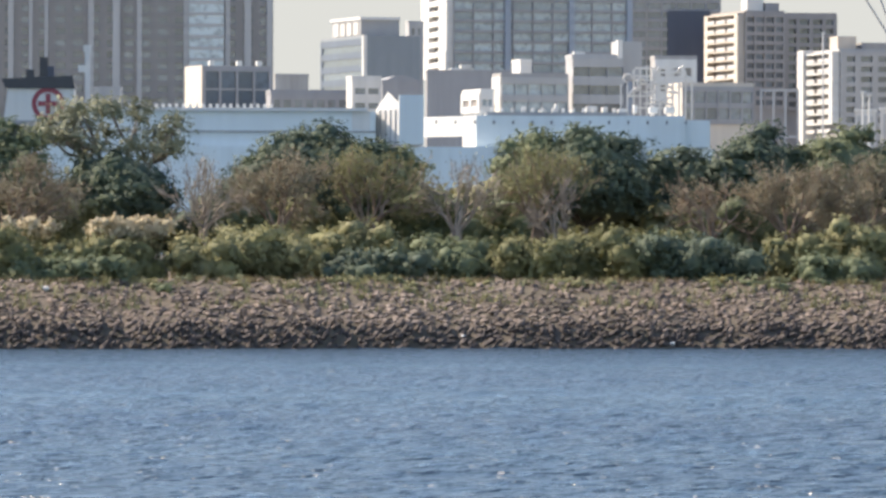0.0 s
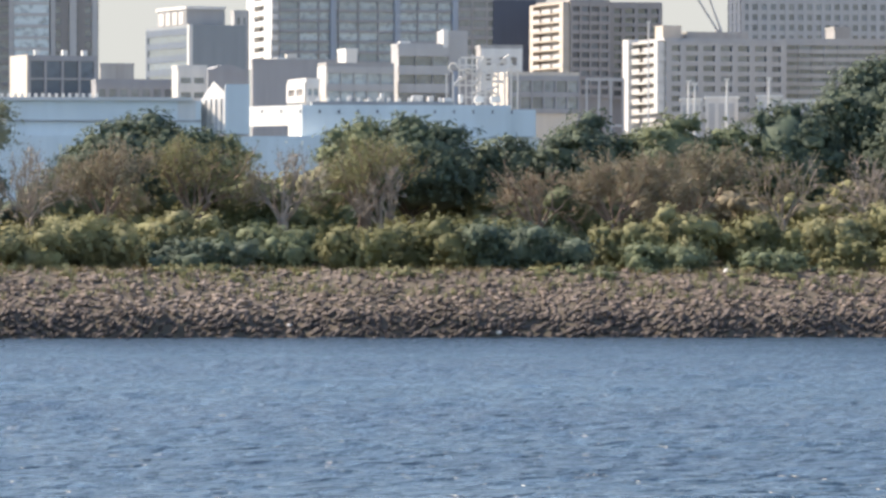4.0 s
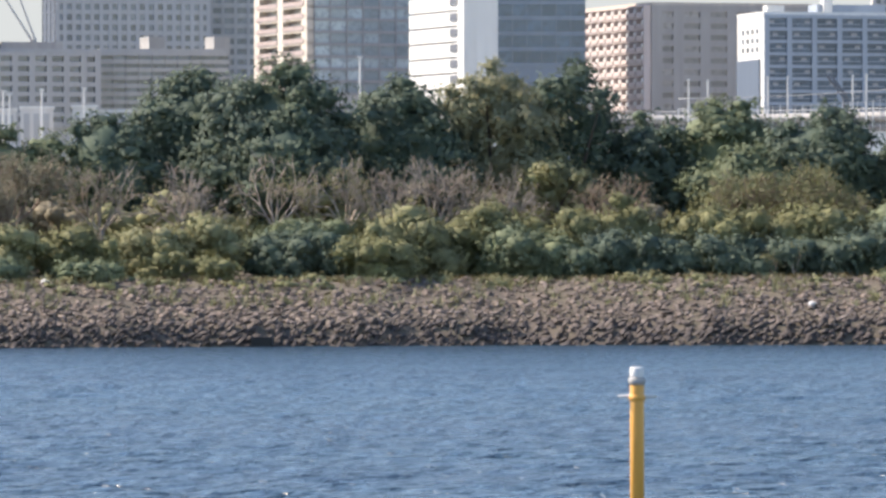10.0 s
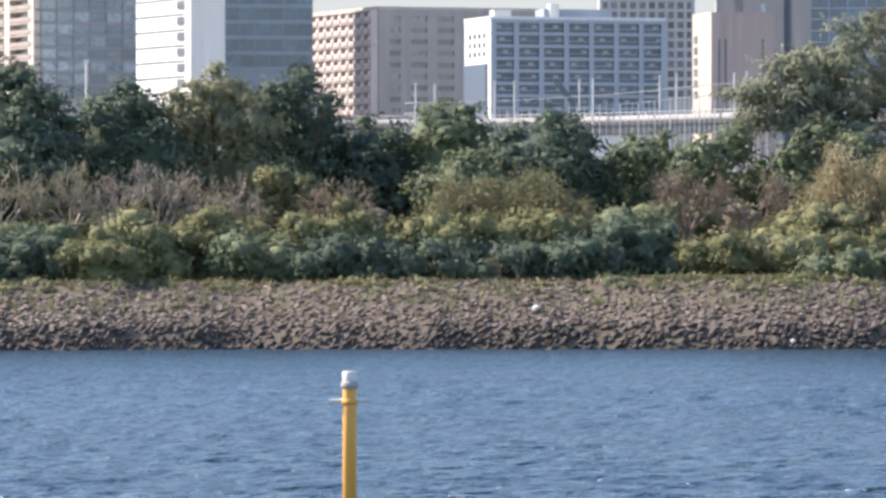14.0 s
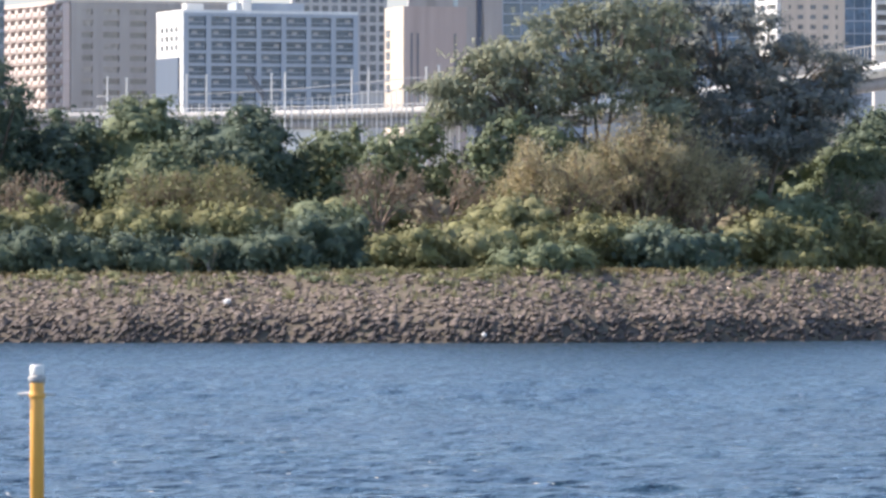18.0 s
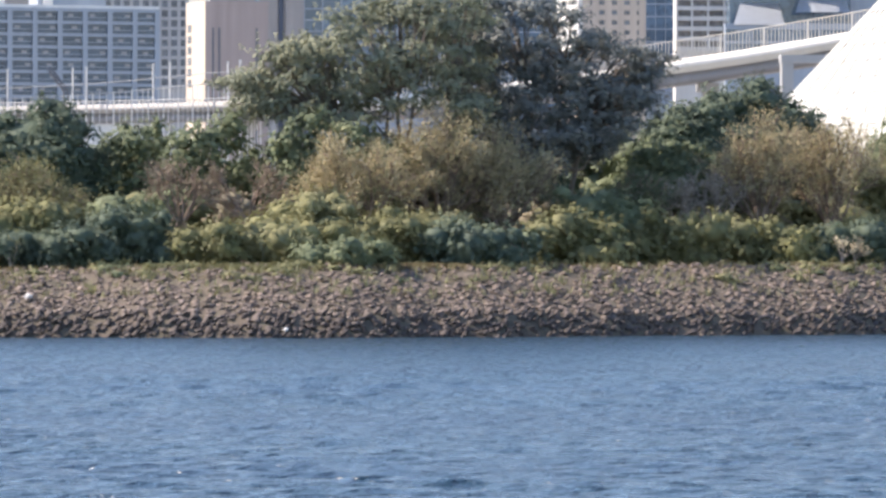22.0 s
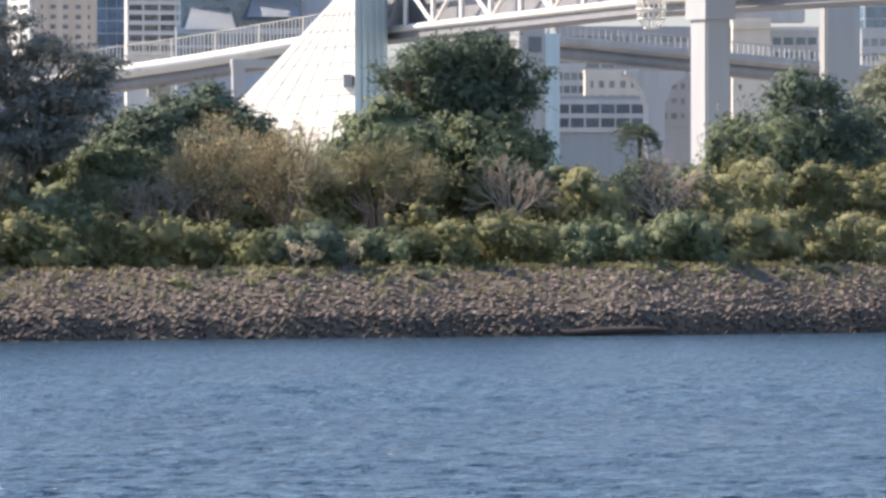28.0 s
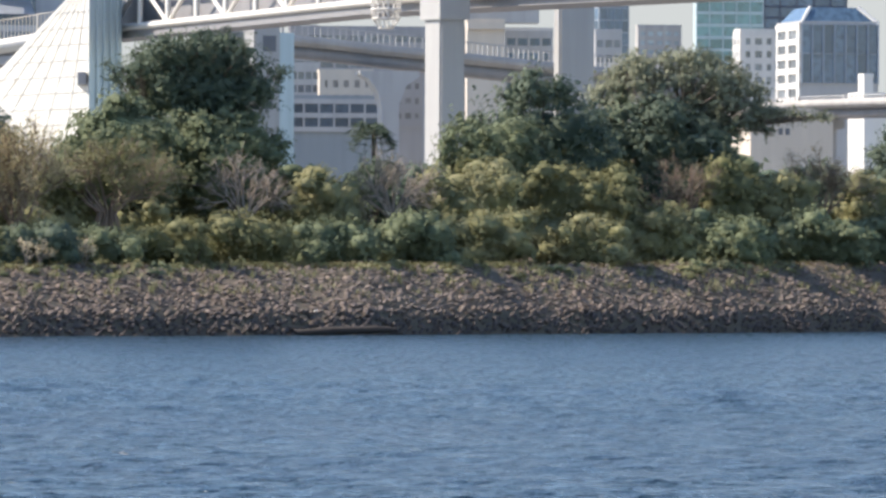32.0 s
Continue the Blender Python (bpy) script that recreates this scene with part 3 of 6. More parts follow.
for k in range(9):
    for c in range(7):
        x = wf / 7 * c
        slab("window_rail", b, (x + wf * 0.018, -0.25, h - 3.45 * k - 2.55), (x + wf * 0.125, 0, h - 3.45 * k - 2.35), BLUE_GREY)
        slab("blind", b, (x + wf * (0.03 + 0.02 * ((k * 5 + c * 3) % 4)), -0.12, h - 3.45 * k - 2.3), (x + wf * (0.06 + 0.02 * ((k * 5 + c * 3) % 4)), 0, h - 3.45 * k - 1.5), MID_GREY)
slab("end_panel", b, (-0.5, wl * 0.12, 0), (0, wl * 0.97, lift(108, 1880) - CITY), SLATE)
for k in range(3):
    for j in range(4):
        z = lift(58 + 16 * k, 1880) - CITY
        slab("end_window", b, (-0.25, wl * (0.2 + 0.18 * j), z - 0.7), (0, wl * (0.27 + 0.18 * j), z + 0.7), GLASS)
rooftop(b, wf * 0.33, wf * 0.72, 4, 12, h, 3.2, BLUE_GREY)
rooftop(b, wf * 0.36, wf * 0.41, 3, 6, h, 4.6, WHITE)
rooftop(b, 2, 7, 3, 7, h, 2.8, WHITE)
building("office_tower", "tall office tower with narrow grouped windows", 3060, 3064, 3232, 2350, 12, -180, PALE_GREY, style(10, 3.4, 0.34, 0.34, 0.6, PALE_GREY, GLASS), v_low=180)
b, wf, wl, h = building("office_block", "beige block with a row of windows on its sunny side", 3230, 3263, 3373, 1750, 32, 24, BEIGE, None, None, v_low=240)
# thin skin that paints the sunlit side lighter than the beige front
slab("sunny_wall", b, (-0.25, 0, 0), (0, wl, h + 0.9), SUNLIT_BEIGE)
for k in range(6):
    z = lift(64 + 19.5 * k, 1750) - CITY
    slab("window", b, (-0.4, wl * 0.72, z - 1.0), (0, wl * 0.9, z + 1.0), GLASS)
for f in (0.1, 0.2, 0.8):
    slab("slot_window", b, (wf * f, -0.1, h * 0.3), (wf * f + 0.5, 0, h - 6), DARK_GREY)
b, wf, wl, h = building("office_tower", "pale stone office tower with a dark upright slot", 3268, 3270, 3436, 2200, 10, -200, PALE_GREY, style(3, 4.0, 0.85, 0.3, 0.3, WARM_GREY, GLASS_PALE), v_low=150)
slab("dark_slot", b, (wf * 0.73, -0.6, 0), (wf * 0.78, 0, h), NAVY)
building("glass_tower", "blue glass tower behind the pine", 3434, 3436, 3900, 2400, 6, -210, BLUE_GREY, style(14, 4.0, 0.06, 0.12, 0.2, BLUE_GREY, GLASS_BLUE), v_low=230)
b, wf, wl, h = building("apartment_tower", "tan apartment tower with small windows", 3892, 3930, 4041, 2050, 30, -170, TAN, style(5, 3.0, 0.55, 0.55, 0.3, TAN, GLASS), style(2, 3.0, 0.1, 0.45, 1.4, WHITE, GLASS), v_low=130)
building("glass_tower", "narrow blue glass tower", 4038, 4041, 4094, 2150, 10, -180, BLUE_GREY, style(3, 4.0, 0.05, 0.1, 0.2, BLUE_GREY, GLASS_BLUE), v_low=130)
b, wf, wl, h = building("apartment_tower", "white apartment tower with open galleries", 4090, 4094, 4208, 2000, 14, -190, WHITE_TILE, style(4, 3.0, 0.12, 0.42, 1.3, WHITE_TILE, GLASS_BROWN), v_low=110)
b, wf, wl, h = building("terraced_building", "blue glass building with sloping pale roofs", 4180, 4182, 4420, 1900, 8, 62, BLUE_GREY, style(10, 4.0, 0.06, 0.2, 0.3, BLUE_GREY, GLASS_BLUE), v_low=120)
for x0, x1, z in ((0.06, 0.44, 0.5), (0.52, 0.92, 4.0), (0.12, 0.46, 9.5), (0.55, 0.9, 12.0)):
    bm = bmesh.new()
    vs = [bm.verts.new(p) for p in ((wf * x0, -1, h + z), (wf * x1, -1, h + z), (wf * x1 - 1, 9, h + z + 6.5), (wf * x0 + 2.5, 9, h + z + 6.5))]
    bm.faces.new(vs)
    bmesh.ops.solidify(bm, geom=bm.faces[:], thickness=0.5)
    part("sloping_roof", bm, ROOF_BLUE, b)
slab("upper_block", b, (wf * 0.05, 9.2, h), (wf * 0.95, 22, h + 40), GLASS_BLUE)
slab("side_block", b, (wf * 0.95, 9.4, 0), (wf * 1.36, 22, h + 40), BLUE_GREY)
# right end of the sweep
b, wf, wl, h = building("office_block", "cream block with upright fins", 5163, 5166, 5232, 1700, 12, 47, CREAM, style(6, 30.0, 0.5, 0.06, 1.2, CREAM, GLASS_BROWN), v_low=200)
rooftop(b, 0.5, wf + 9, 2, 10, h, 4.5, PALE_GREY)
building("office_block", "white office block with wide windows", 5229, 5232, 5318, 1720, 10, 62, WHITE_TILE, style(4, 3.7, 0.2, 0.5, 0.3, PALE_GREY, GLASS_BLUE), v_low=200)
building("glass_tower", "pale blue glass tower", 5360, 5400, 5452, 2300, 45, -200, BLUE_GREY, style(4, 4.2, 0.06, 0.1, 0.2, BLUE_GREY, GLASS_BLUE), style(3, 4.2, 0.06, 0.1, 0.2, BLUE_GREY, GLASS_BLUE), v_low=180)
building("office_block", "low white block beside the tower pier", 5390, 5393, 5440, 1800, 10, 64, PALE_GREY, style(3, 4.0, 0.2, 0.5, 0.3, PALE_GREY, GLASS), v_low=180)
building("far_block", "hazy grey block far behind", 5464, 5468, 5545, 2700, 15, 54, CONCRETE, style(5, 3.6, 0.3, 0.5, 0.3, CONCRETE, GLASS_PALE), v_low=150)
building("glass_tower", "green glass office tower with dark joints", 5566, 5571, 5690, 2200, 12, -170, TEAL_STEEL, style(5, 4.0, 0.08, 0.22, 0.3, TEAL_STEEL, GLASS_TEAL), v_low=200)
building("glass_tower", "dark blue tower behind the glass office", 5684, 5690, 5838, 2450, 10, -4, NAVY, style(5, 4.0, 0.1, 0.2, 0.2, NAVY, GLASS_BLUE), v_low=100)
building("office_block", "small white stepped block", 5638, 5650, 5712, 1900, 30, 62, WHITE_TILE, style(3, 3.6, 0.4, 0.5, 0.3, WHITE_TILE, GLASS), style(2, 3.6, 0.3, 0.5, 0.3, WHITE, GLASS), v_low=200)
b, wf, wl, h = building("office_tower", "blue glass office building with white ribs and chamfered roof", 5714, 5756, 5893, 1950, 35, 48, PALE_GREY,
                        style(7, 8.4, 0.13, 0.02, 0.6, BLUE_GREY, GLASS_BLUE), style(2, 4.2, 0.2, 0.4, 0.5, WHITE, GLASS), v_low=200)
bm = bmesh.new()
lowr = [bm.verts.new(p) for p in ((0, 0, h), (wf, 0, h), (wf, wl, h), (0, wl, h))]
topr = [bm.verts.new(p) for p in ((4, 4, h + 5), (wf - 5, 4, h + 5), (wf - 5, wl - 4, h + 5), (4, wl - 4, h + 5))]
for k in range(4):
    bm.faces.new((lowr[k], lowr[(k + 1) % 4], topr[(k + 1) % 4], topr[k]))
bm.faces.new(topr)
part("chamfered_roof", bm, GLASS_BLUE, b)
for a, c in ((0, 0), (1, 1)):
    v, f = tubes([(lowv, topv, 0.7, 0.7) for lowv, topv in (((wf * a, 0, h), (4 + (wf - 9) * a, 4, h + 5)),)])
    child("roof_rib", raw_mesh("roof_rib", v, f, WHITE), b)
building("low_block", "low white harbour block with roof plant", 5840, 5862, 6100, 1600, 30, 175, WHITE, None, None)
building("low_block", "small white roof structure on the harbour block", 5858, 5868, 5884, 1590, 30, 142, WHITE, None, None)
# low port buildings behind the ferry
b, wf, wl, h = building("port_building", "stepped grey port building with gallery floors", 1000, 1012, 1102, 1560, 20, 104, PALE_GREY, style(3, 4.2, 0.03, 0.5, 0.9, PALE_GREY, GLASS), v_low=215)
rooftop(b, wf * 0.9, wf * 1.4, 2, 9, h - 5, 9.0, PALE_GREY, "lift_tower")
slab("white_fin", b, (wf * 0.88, -0.6, h - 2), (wf * 0.98, 2, h + 4.2), WHITE)
rooftop(b, 0.5, 3, 0.5, 3, h, 1.5, WHITE)
building("port_building", "white stair tower of the port building", 871, 886, 1004, 1550, 30, 138, CONCRETE, style(5, 4.0, 0.05, 0.4, 0.6, PALE_GREY, GLASS_PALE), style(1, 4.0, 0.3, 0.6, 0.2, WHITE, WHITE), v_low=210)
building("port_building", "low white terrace steps beside the stair tower", 818, 850, 872, 1540, 30, 166, WHITE, style(2, 3.0, 0.2, 0.5, 0.4, WHITE, GLASS_PALE), style(2, 3.0, 0.2, 0.5, 0.4, WHITE, GLASS_BROWN), v_low=210)
building("roof_plant", "white roof plant room", 905, 920, 940, 1570, 30, 113, WHITE)
building("port_building", "dark port office with a cream end wall", 1179, 1206, 1332, 1500, 30, 154, CREAM, style(6, 3.6, 0.14, 0.3, 0.5, MID_GREY, GLASS), None, v_low=235)
b, wf, wl, h = building("port_hall", "grey shed with a curved roof", 1150, 1158, 1232, 1600, 15, 106, CONCRETE, style(3, 4, 0.3, 0.5, 0.3, WHITE, GLASS_BROWN), v_low=190)

# open steel frame and gantry by the port
fr = thing("steel_frame", spot(1346, 1480, CITY), "grey open steel frame on the quay", "steel frame", "", -math.degrees((1346 - UC) / FOCAL))
hh = lift(158, 1480) - CITY
for x in (0, 2.7, 5.3, 8.0):
    slab("post", fr, (x - 0.25, -0.25, 0), (x + 0.25, 0.25, hh), PALE_GREY)
for z in (hh - 0.6, hh * 0.75, hh * 0.5, hh * 0.25):
    slab("beam", fr, (-0.25, -0.3, z), (8.25, 0.3, z + 0.5), PALE_GREY)
gt = thing("gantry", spot(1098, 1470, CITY), "white lattice of pipes and gantries", "gantry", "", -math.degrees((1098 - UC) / FOCAL))
rng = np.random.default_rng(5)
for k in range(12):
    x, top = 1.4 * k, lift(116 + 16 * float(rng.random()) + (22 if k < 2 else 0), 1470) - CITY
    slab("post", gt, (x - 0.2, -0.2, 0), (x + 0.2, 0.2, top), STEEL)
for k in range(11):
    z = lift(122 + 7 * k, 1470) - CITY
    x0 = float(rng.uniform(0, 7))
    slab("rail", gt, (x0, -0.3, z - 0.2), (x0 + float(rng.uniform(4, 8)), 0.3, z + 0.2), STEEL)
for k in range(16):
    x, z = float(rng.uniform(0, 14)), lift(float(rng.uniform(122, 185)), 1470) - CITY
    v, f = tubes([((x, -0.4, z), (x + float(rng.uniform(1.2, 2.6)), -0.4, z + float(rng.uniform(-2.5, 2.5))), 0.26, 0.26)], 6)
    child("brace", raw_mesh("brace", v, f, STEEL), gt)
for k in range(5):
    x, z, r = 1.5 + 3.0 * k, lift(140 + 8 * (k % 3), 1470) - CITY, 1.0
    ring = [Vector((x + r * math.cos(j * math.pi / 4), -0.6, z + r * math.sin(j * math.pi / 4))) for j in range(7)]
    v, f = tubes([(ring[j], ring[j + 1], 0.22, 0.22) for j in range(6)], 6)
    child("pipe_bend", raw_mesh("pipe_bend", v, f, STEEL), gt)

# tower cranes
for u0, v0, u1, v1 in ((1576, 72, 1512, -30), (1582, 70, 1545, -30)):
    d = 2350
    cr = thing("crane", spot(u0, d, CITY), "thin pale tower crane with raised jib", "crane")
    a, e = spot(u0, d, lift(v0, d)), spot(u1, d, lift(v1, d))
    o = spot(u0, d, CITY)
    v, f = tubes([((0, 0, 0), a - o, 0.8, 0.7)], 4)
    child("mast", raw_mesh("mast", v, f, PALE_GREY), cr)
    v, f = tubes([(a - o, e - o, 0.4, 0.25)], 4)
    child("jib", raw_mesh("jib", v, f, PALE_GREY), cr)

# ---- ferry at the quay ----


def local_to(b, u, d, v):
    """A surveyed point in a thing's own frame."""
    return b.matrix_basis.inverted() @ spot(u, d, lift(v, d))


FERRY_D = 1010.0
fy = thing("ferry", spot(0, FERRY_D, 0), "long white car ferry moored at the quay", "ship", "", -math.degrees((600 - UC) / FOCAL))


def ship_block(name, u0, u1, v0, v1, near, far, material, label="", parent=None, base=None):
    a, c = local_to(fy, u0, FERRY_D + near, v0), local_to(fy, u1, FERRY_D + near, v1)
    return slab(name, parent or fy, (a.x, a.y, c.z if base is None else base), (c.x, a.y + far - near, a.z), material, label)


a, e = local_to(fy, -160, FERRY_D, 262), local_to(fy, 1272, FERRY_D, 262)
bm = bmesh.new()
deck_z = e.z
ring = [(a.x, 0), (e.x - 14, 0), (e.x - 5, 5), (e.x, 11), (e.x - 5, 17), (e.x - 14, 22), (a.x, 22)]
lo = [bm.verts.new((x - (3 if x > e.x - 10 else 0), y, -0.5)) for x, y in ring]
hi = [bm.verts.new((x, y, deck_z)) for x, y in ring]
for k in range(len(ring)):
    bm.faces.new((lo[k], lo[(k + 1) % 7], hi[(k + 1) % 7], hi[k]))
bm.faces.new(hi)
part("hull", bm, SHIP_WHITE, fy)
ship_block("superstructure", 136, 664, 200, 262, 1, 18, SHIP_WHITE)
ship_block("deck_edge", 128, 650, 194, 200, 0.4, 19, WHITE)
ship_block("side_rail", 140, 664, 234, 237, 0.6, 1, PALE_GREY)
ship_block("bridge_house", 842, 1272 - 60, 206, 262, 2, 18, SHIP_WHITE)
ship_block("forward_house", 1205, 1256, 214, 262, 4, 16, SHIP_WHITE)
q0, q1, q2, q3 = (local_to(fy, u, FERRY_D, v) for u, v in ((745, 240), (842, 240), (842, 204), (745, 204)))
bm = bmesh.new()
vs = [bm.verts.new((p.x, p.y + dy + 9.5 + (q1.x - p.x) * 1.3, p.z)) for dy in (0, 1.2) for p in (q0, q1, q2, q3)]
for idx in ((0, 1, 2, 3), (7, 6, 5, 4), (0, 4, 5, 1), (1, 5, 6, 2), (2, 6, 7, 3), (3, 7, 4, 0)):
    bm.faces.new([vs[i] for i in idx])
part("white_bulkhead", bm, WHITE, fy)
ship_block("deck_house", 622, 654, 200, 232, 0.2, 1, WHITE)
ship_block("house_top", 860, 1110, 200, 206, 2, 18, PALE_GREY)
tw = ship_block("casing", 706, 749, 170, 258, -1.5, 8, SHIP_WHITE, "pale casing tower")
bm = bmesh.new()
p0, p1, p2, p3 = (local_to(fy, u, FERRY_D - 1.5, v) for u, v in ((664, 258), (706, 258), (706, 184), (664, 196)))
pk = local_to(fy, 686, FERRY_D - 1.5, 164)
vs = [bm.verts.new((p.x, p.y + dy + (p1.x - p.x) * 1.6, p.z)) for dy in (0, 6) for p in (p0, p1, p2, pk, p3)]
bm.faces.new(vs[:5])
bm.faces.new(vs[5:][::-1])
for k in range(5):
    bm.faces.new((vs[k], vs[(k + 1) % 5], vs[5 + (k + 1) % 5], vs[5 + k]))
part("casing_front", bm, WHITE, fy)
for k in range(4):
    u = 671 + 9 * k
    x = local_to(fy, u, FERRY_D, 200).x
    y = local_to(fy, u, FERRY_D - 1.5, 200).y + (p1.x - x) * 1.6
    slab("casing_rib", fy, (x, y - 0.35, p0.z), (x + 0.2, y + 0.2, p3.z), PALE_GREY)
for k in range(14):
    u = 770 + 34 * k
    ship_block("porthole", u, u + 3, 215, 221, 1.8, 2.1, DARK_GREY)
for k in range(36):
    u = 225 + 12 * k if k < 22 else 850 + 18 * (k - 22)
    v = 187 if k < 22 else 193
    ship_block("vent", u, u + 5, v, v + 8, 4, 6, WHITE)
rng = np.random.default_rng(11)
for k in range(10):
    u = 925 + 28 * k
    ship_block("roof_box", u, u + float(rng.uniform(4, 20)), 200 - float(rng.uniform(3, 16)), 201, 6, 10, WHITE)
# mast with radar platform
ship_block("mast", 150, 158, 86, 195, 6, 7, WHITE)
ship_block("mast_head", 147, 160, 84, 96, 5.8, 7.2, WHITE)
ship_block("mast_arm", 138, 152, 120, 132, 6, 7, WHITE)
ship_block("mast_foot", 144, 164, 182, 196, 5, 8, WHITE)
ship_block("side_house", 166, 214, 157, 196, 8, 14, PALE_GREY)
# funnel
fn = ship_block("funnel_base", -30, 140, 218, 262, 2, 16, MID_GREY)
bm = bmesh.new()
pts = [local_to(fy, u, FERRY_D + 2, v) for u, v in ((6, 224), (132, 224), (130, 160), (14, 160))]
vs = [bm.verts.new((p.x, p.y + dy, p.z)) for dy in (0, 9) for p in pts]
bm.faces.new(vs[:4])
bm.faces.new(vs[4:][::-1])
for k in range(4):
    bm.faces.new((vs[k], vs[(k + 1) % 4], vs[4 + (k + 1) % 4], vs[4 + k]))
funnel = part("funnel", bm, WHITE, fy, "white funnel with a black top")
bm = bmesh.new()
pts = [local_to(fy, u, FERRY_D + 1.6, v) for u, v in ((10, 161), (132, 161), (128, 138), (2, 144))]
vs = [bm.verts.new((p.x, p.y + dy, p.z)) for dy in (0, 10) for p in pts]
bm.faces.new(vs[:4])
bm.faces.new(vs[4:][::-1])
for k in range(4):
    bm.faces.new((vs[k], vs[(k + 1) % 4], vs[4 + (k + 1) % 4], vs[4 + k]))
part("funnel_top", bm, SHIP_BLACK, funnel)
ship_block("exhaust", 70, 84, 106, 140, 5, 7, SHIP_BLACK)
ship_block("exhaust", 46, 60, 128, 142, 5, 7, SHIP_BLACK)
ship_block("exhaust", 84, 96, 122, 140, 5, 7, NAVY)
c = local_to(fy, 85, FERRY_D + 1.9, 188)
bm = bmesh.new()
bmesh.ops.create_cone(bm, cap_ends=False, segments=32, radius1=2.45, radius2=2.45, depth=0.12, matrix=Matrix.Translation(c) @ pose(0, 0, 0, 90))
inner = bmesh.ops.create_cone(bm, cap_ends=False, segments=32, radius1=1.75, radius2=1.75, depth=0.12, matrix=Matrix.Translation(c) @ pose(0, 0, 0, 90))
bm.verts.ensure_lookup_table()
n = 32
front = sorted((v for v in bm.verts if v.co.y < c.y), key=lambda v: ((v.co - c).length > 2.1, math.atan2(v.co.z - c.z, v.co.x - c.x)))
for k in range(n):
    bm.faces.new((front[k], front[(k + 1) % n], front[n + (k + 1) % n], front[n + k]))
part("funnel_mark", bm, SHIP_RED, funnel, "plain red ring mark")
for lo_c, hi_c in (((-0.35, -1.5), (0.35, 1.5)), ((-1.5, -0.35), (1.5, 0.35))):
    slab("funnel_mark_bar", funnel, (c.x + lo_c[0], c.y - 0.1 - 0.02 * (lo_c[0] < -1), c.z + lo_c[1]), (c.x + hi_c[0], c.y + 0.08, c.z + hi_c[1]), SHIP_RED)

# ---- bridge and viaducts ----


def straight(points, d_of):
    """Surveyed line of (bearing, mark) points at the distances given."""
    return [spot(u, d, lift(v, d)) for (u, v), d in zip(points, d_of)]


def smooth_line(points, n):
    """An even, smooth run of points through the given ones."""
    pts = [Vector(p) for p in points]
    out = []
    for k in range(n + 1):
        x = k / n * (len(pts) - 1)
        i = min(int(x), len(pts) - 2)
        t = x - i
        p0, p1, p2, p3 = pts[max(i - 1, 0)], pts[i], pts[i + 1], pts[min(i + 2, len(pts) - 1)]
        out.append(0.5 * ((2 * p1) + (p2 - p0) * t + (2 * p0 - 5 * p1 + 4 * p2 - p3) * t * t + (3 * p1 - p0 - 3 * p2 + p3) * t ** 3))
    return out


def viaduct(name, label, line, width, deck, girder, post_gap, rail_h, rail_mat, piers, side=None):
    """A road deck on a girder, with a parapet rail of posts, on piers down to the ground."""
    o = line[0].copy()
    o.z = CITY
    v = thing(name, o, label, "viaduct")
    rel = [p - o for p in line]
    child("deck", band_mesh("deck", rel, [(-0.4, 0), (-0.4, -deck), (width, -deck), (width, 0)], side or STEEL), v)
    child("fascia", band_mesh("fascia", rel, [(width + 0.05, 0.35), (width + 0.05, -deck * 0.75), (width + 0.45, -deck * 0.75), (width + 0.45, 0.35)], side or STEEL), v)
    # girder in the darker grey, the shade below the deck as colour
    child("girder", band_mesh("girder", rel, [(1.0, -deck), (1.0, -deck - girder), (width - 1.2, -deck - girder), (width - 1.2, -deck)], SHADED_STEEL), v)
    child("rail_top", band_mesh("rail_top", rel, [(width, rail_h), (width, rail_h - 0.22), (width + 0.3, rail_h - 0.22), (width + 0.3, rail_h)], rail_mat), v)
    child("rail_low", band_mesh("rail_low", rel, [(width, 0.5), (width, 0.36), (width + 0.3, 0.36), (width + 0.3, 0.5)], rail_mat), v)
    total = sum((rel[i + 1] - rel[i]).length for i in range(len(rel) - 1))
    run, i, k, at = 0.0, 0, 0, 0.0
    post = cube_of(rail_mat)
    while at < total and i < len(rel) - 1:
        seg = rel[i + 1] - rel[i]
        if at > run + seg.length:
            run += seg.length
            i += 1
            continue
        p = rel[i] + seg * ((at - run) / seg.length)
        w = Vector((seg.x, seg.y, 0)).normalized()
        out = Vector((w.y, -w.x, 0))
        c = p + out * (width + 0.15)
        fat = 0.5 if k % 12 == 0 else 0.16
        child("rail_post", post, v, Matrix.Translation((c.x, c.y, c.z + rail_h / 2)) @ pose(0, 0, 0, 0, 0, math.degrees(math.atan2(w.y, w.x))) @ Matrix.Diagonal((fat, 0.22, rail_h, 1)))
        at += post_gap
        k += 1
    for f in piers:
        p = rel[int(f * (len(rel) - 1))]
        top = p.z - deck - girder
        slab("pier", v, (p.x - 1.3, p.y - 1.5, 0), (p.x + 1.3, p.y + 1.5, top), CONCRETE)
        slab("pier_head", v, (p.x - 2.2, p.y - 5, top - 2.0), (p.x + 2.2, p.y + 5, top), CONCRETE)
    return v


road = smooth_line(straight([(2560, 212), (2850, 211), (3100, 207), (3300, 202), (3460, 196)], [1620, 1600, 1570, 1540, 1515]), 30)
viaduct("approach_road", "grey approach road on a low viaduct with a plain rail", road, 9.0, 1.6, 2.2, 1.8, 1.3, PALE_GREY, (0.3, 0.8), CONCRETE)
road = smooth_line(straight([(3440, 198), (3650, 184), (3900, 156), (4060, 134), (4250, 108), (4480, 70)], [1560, 1565, 1560, 1555, 1545, 1530]), 40)
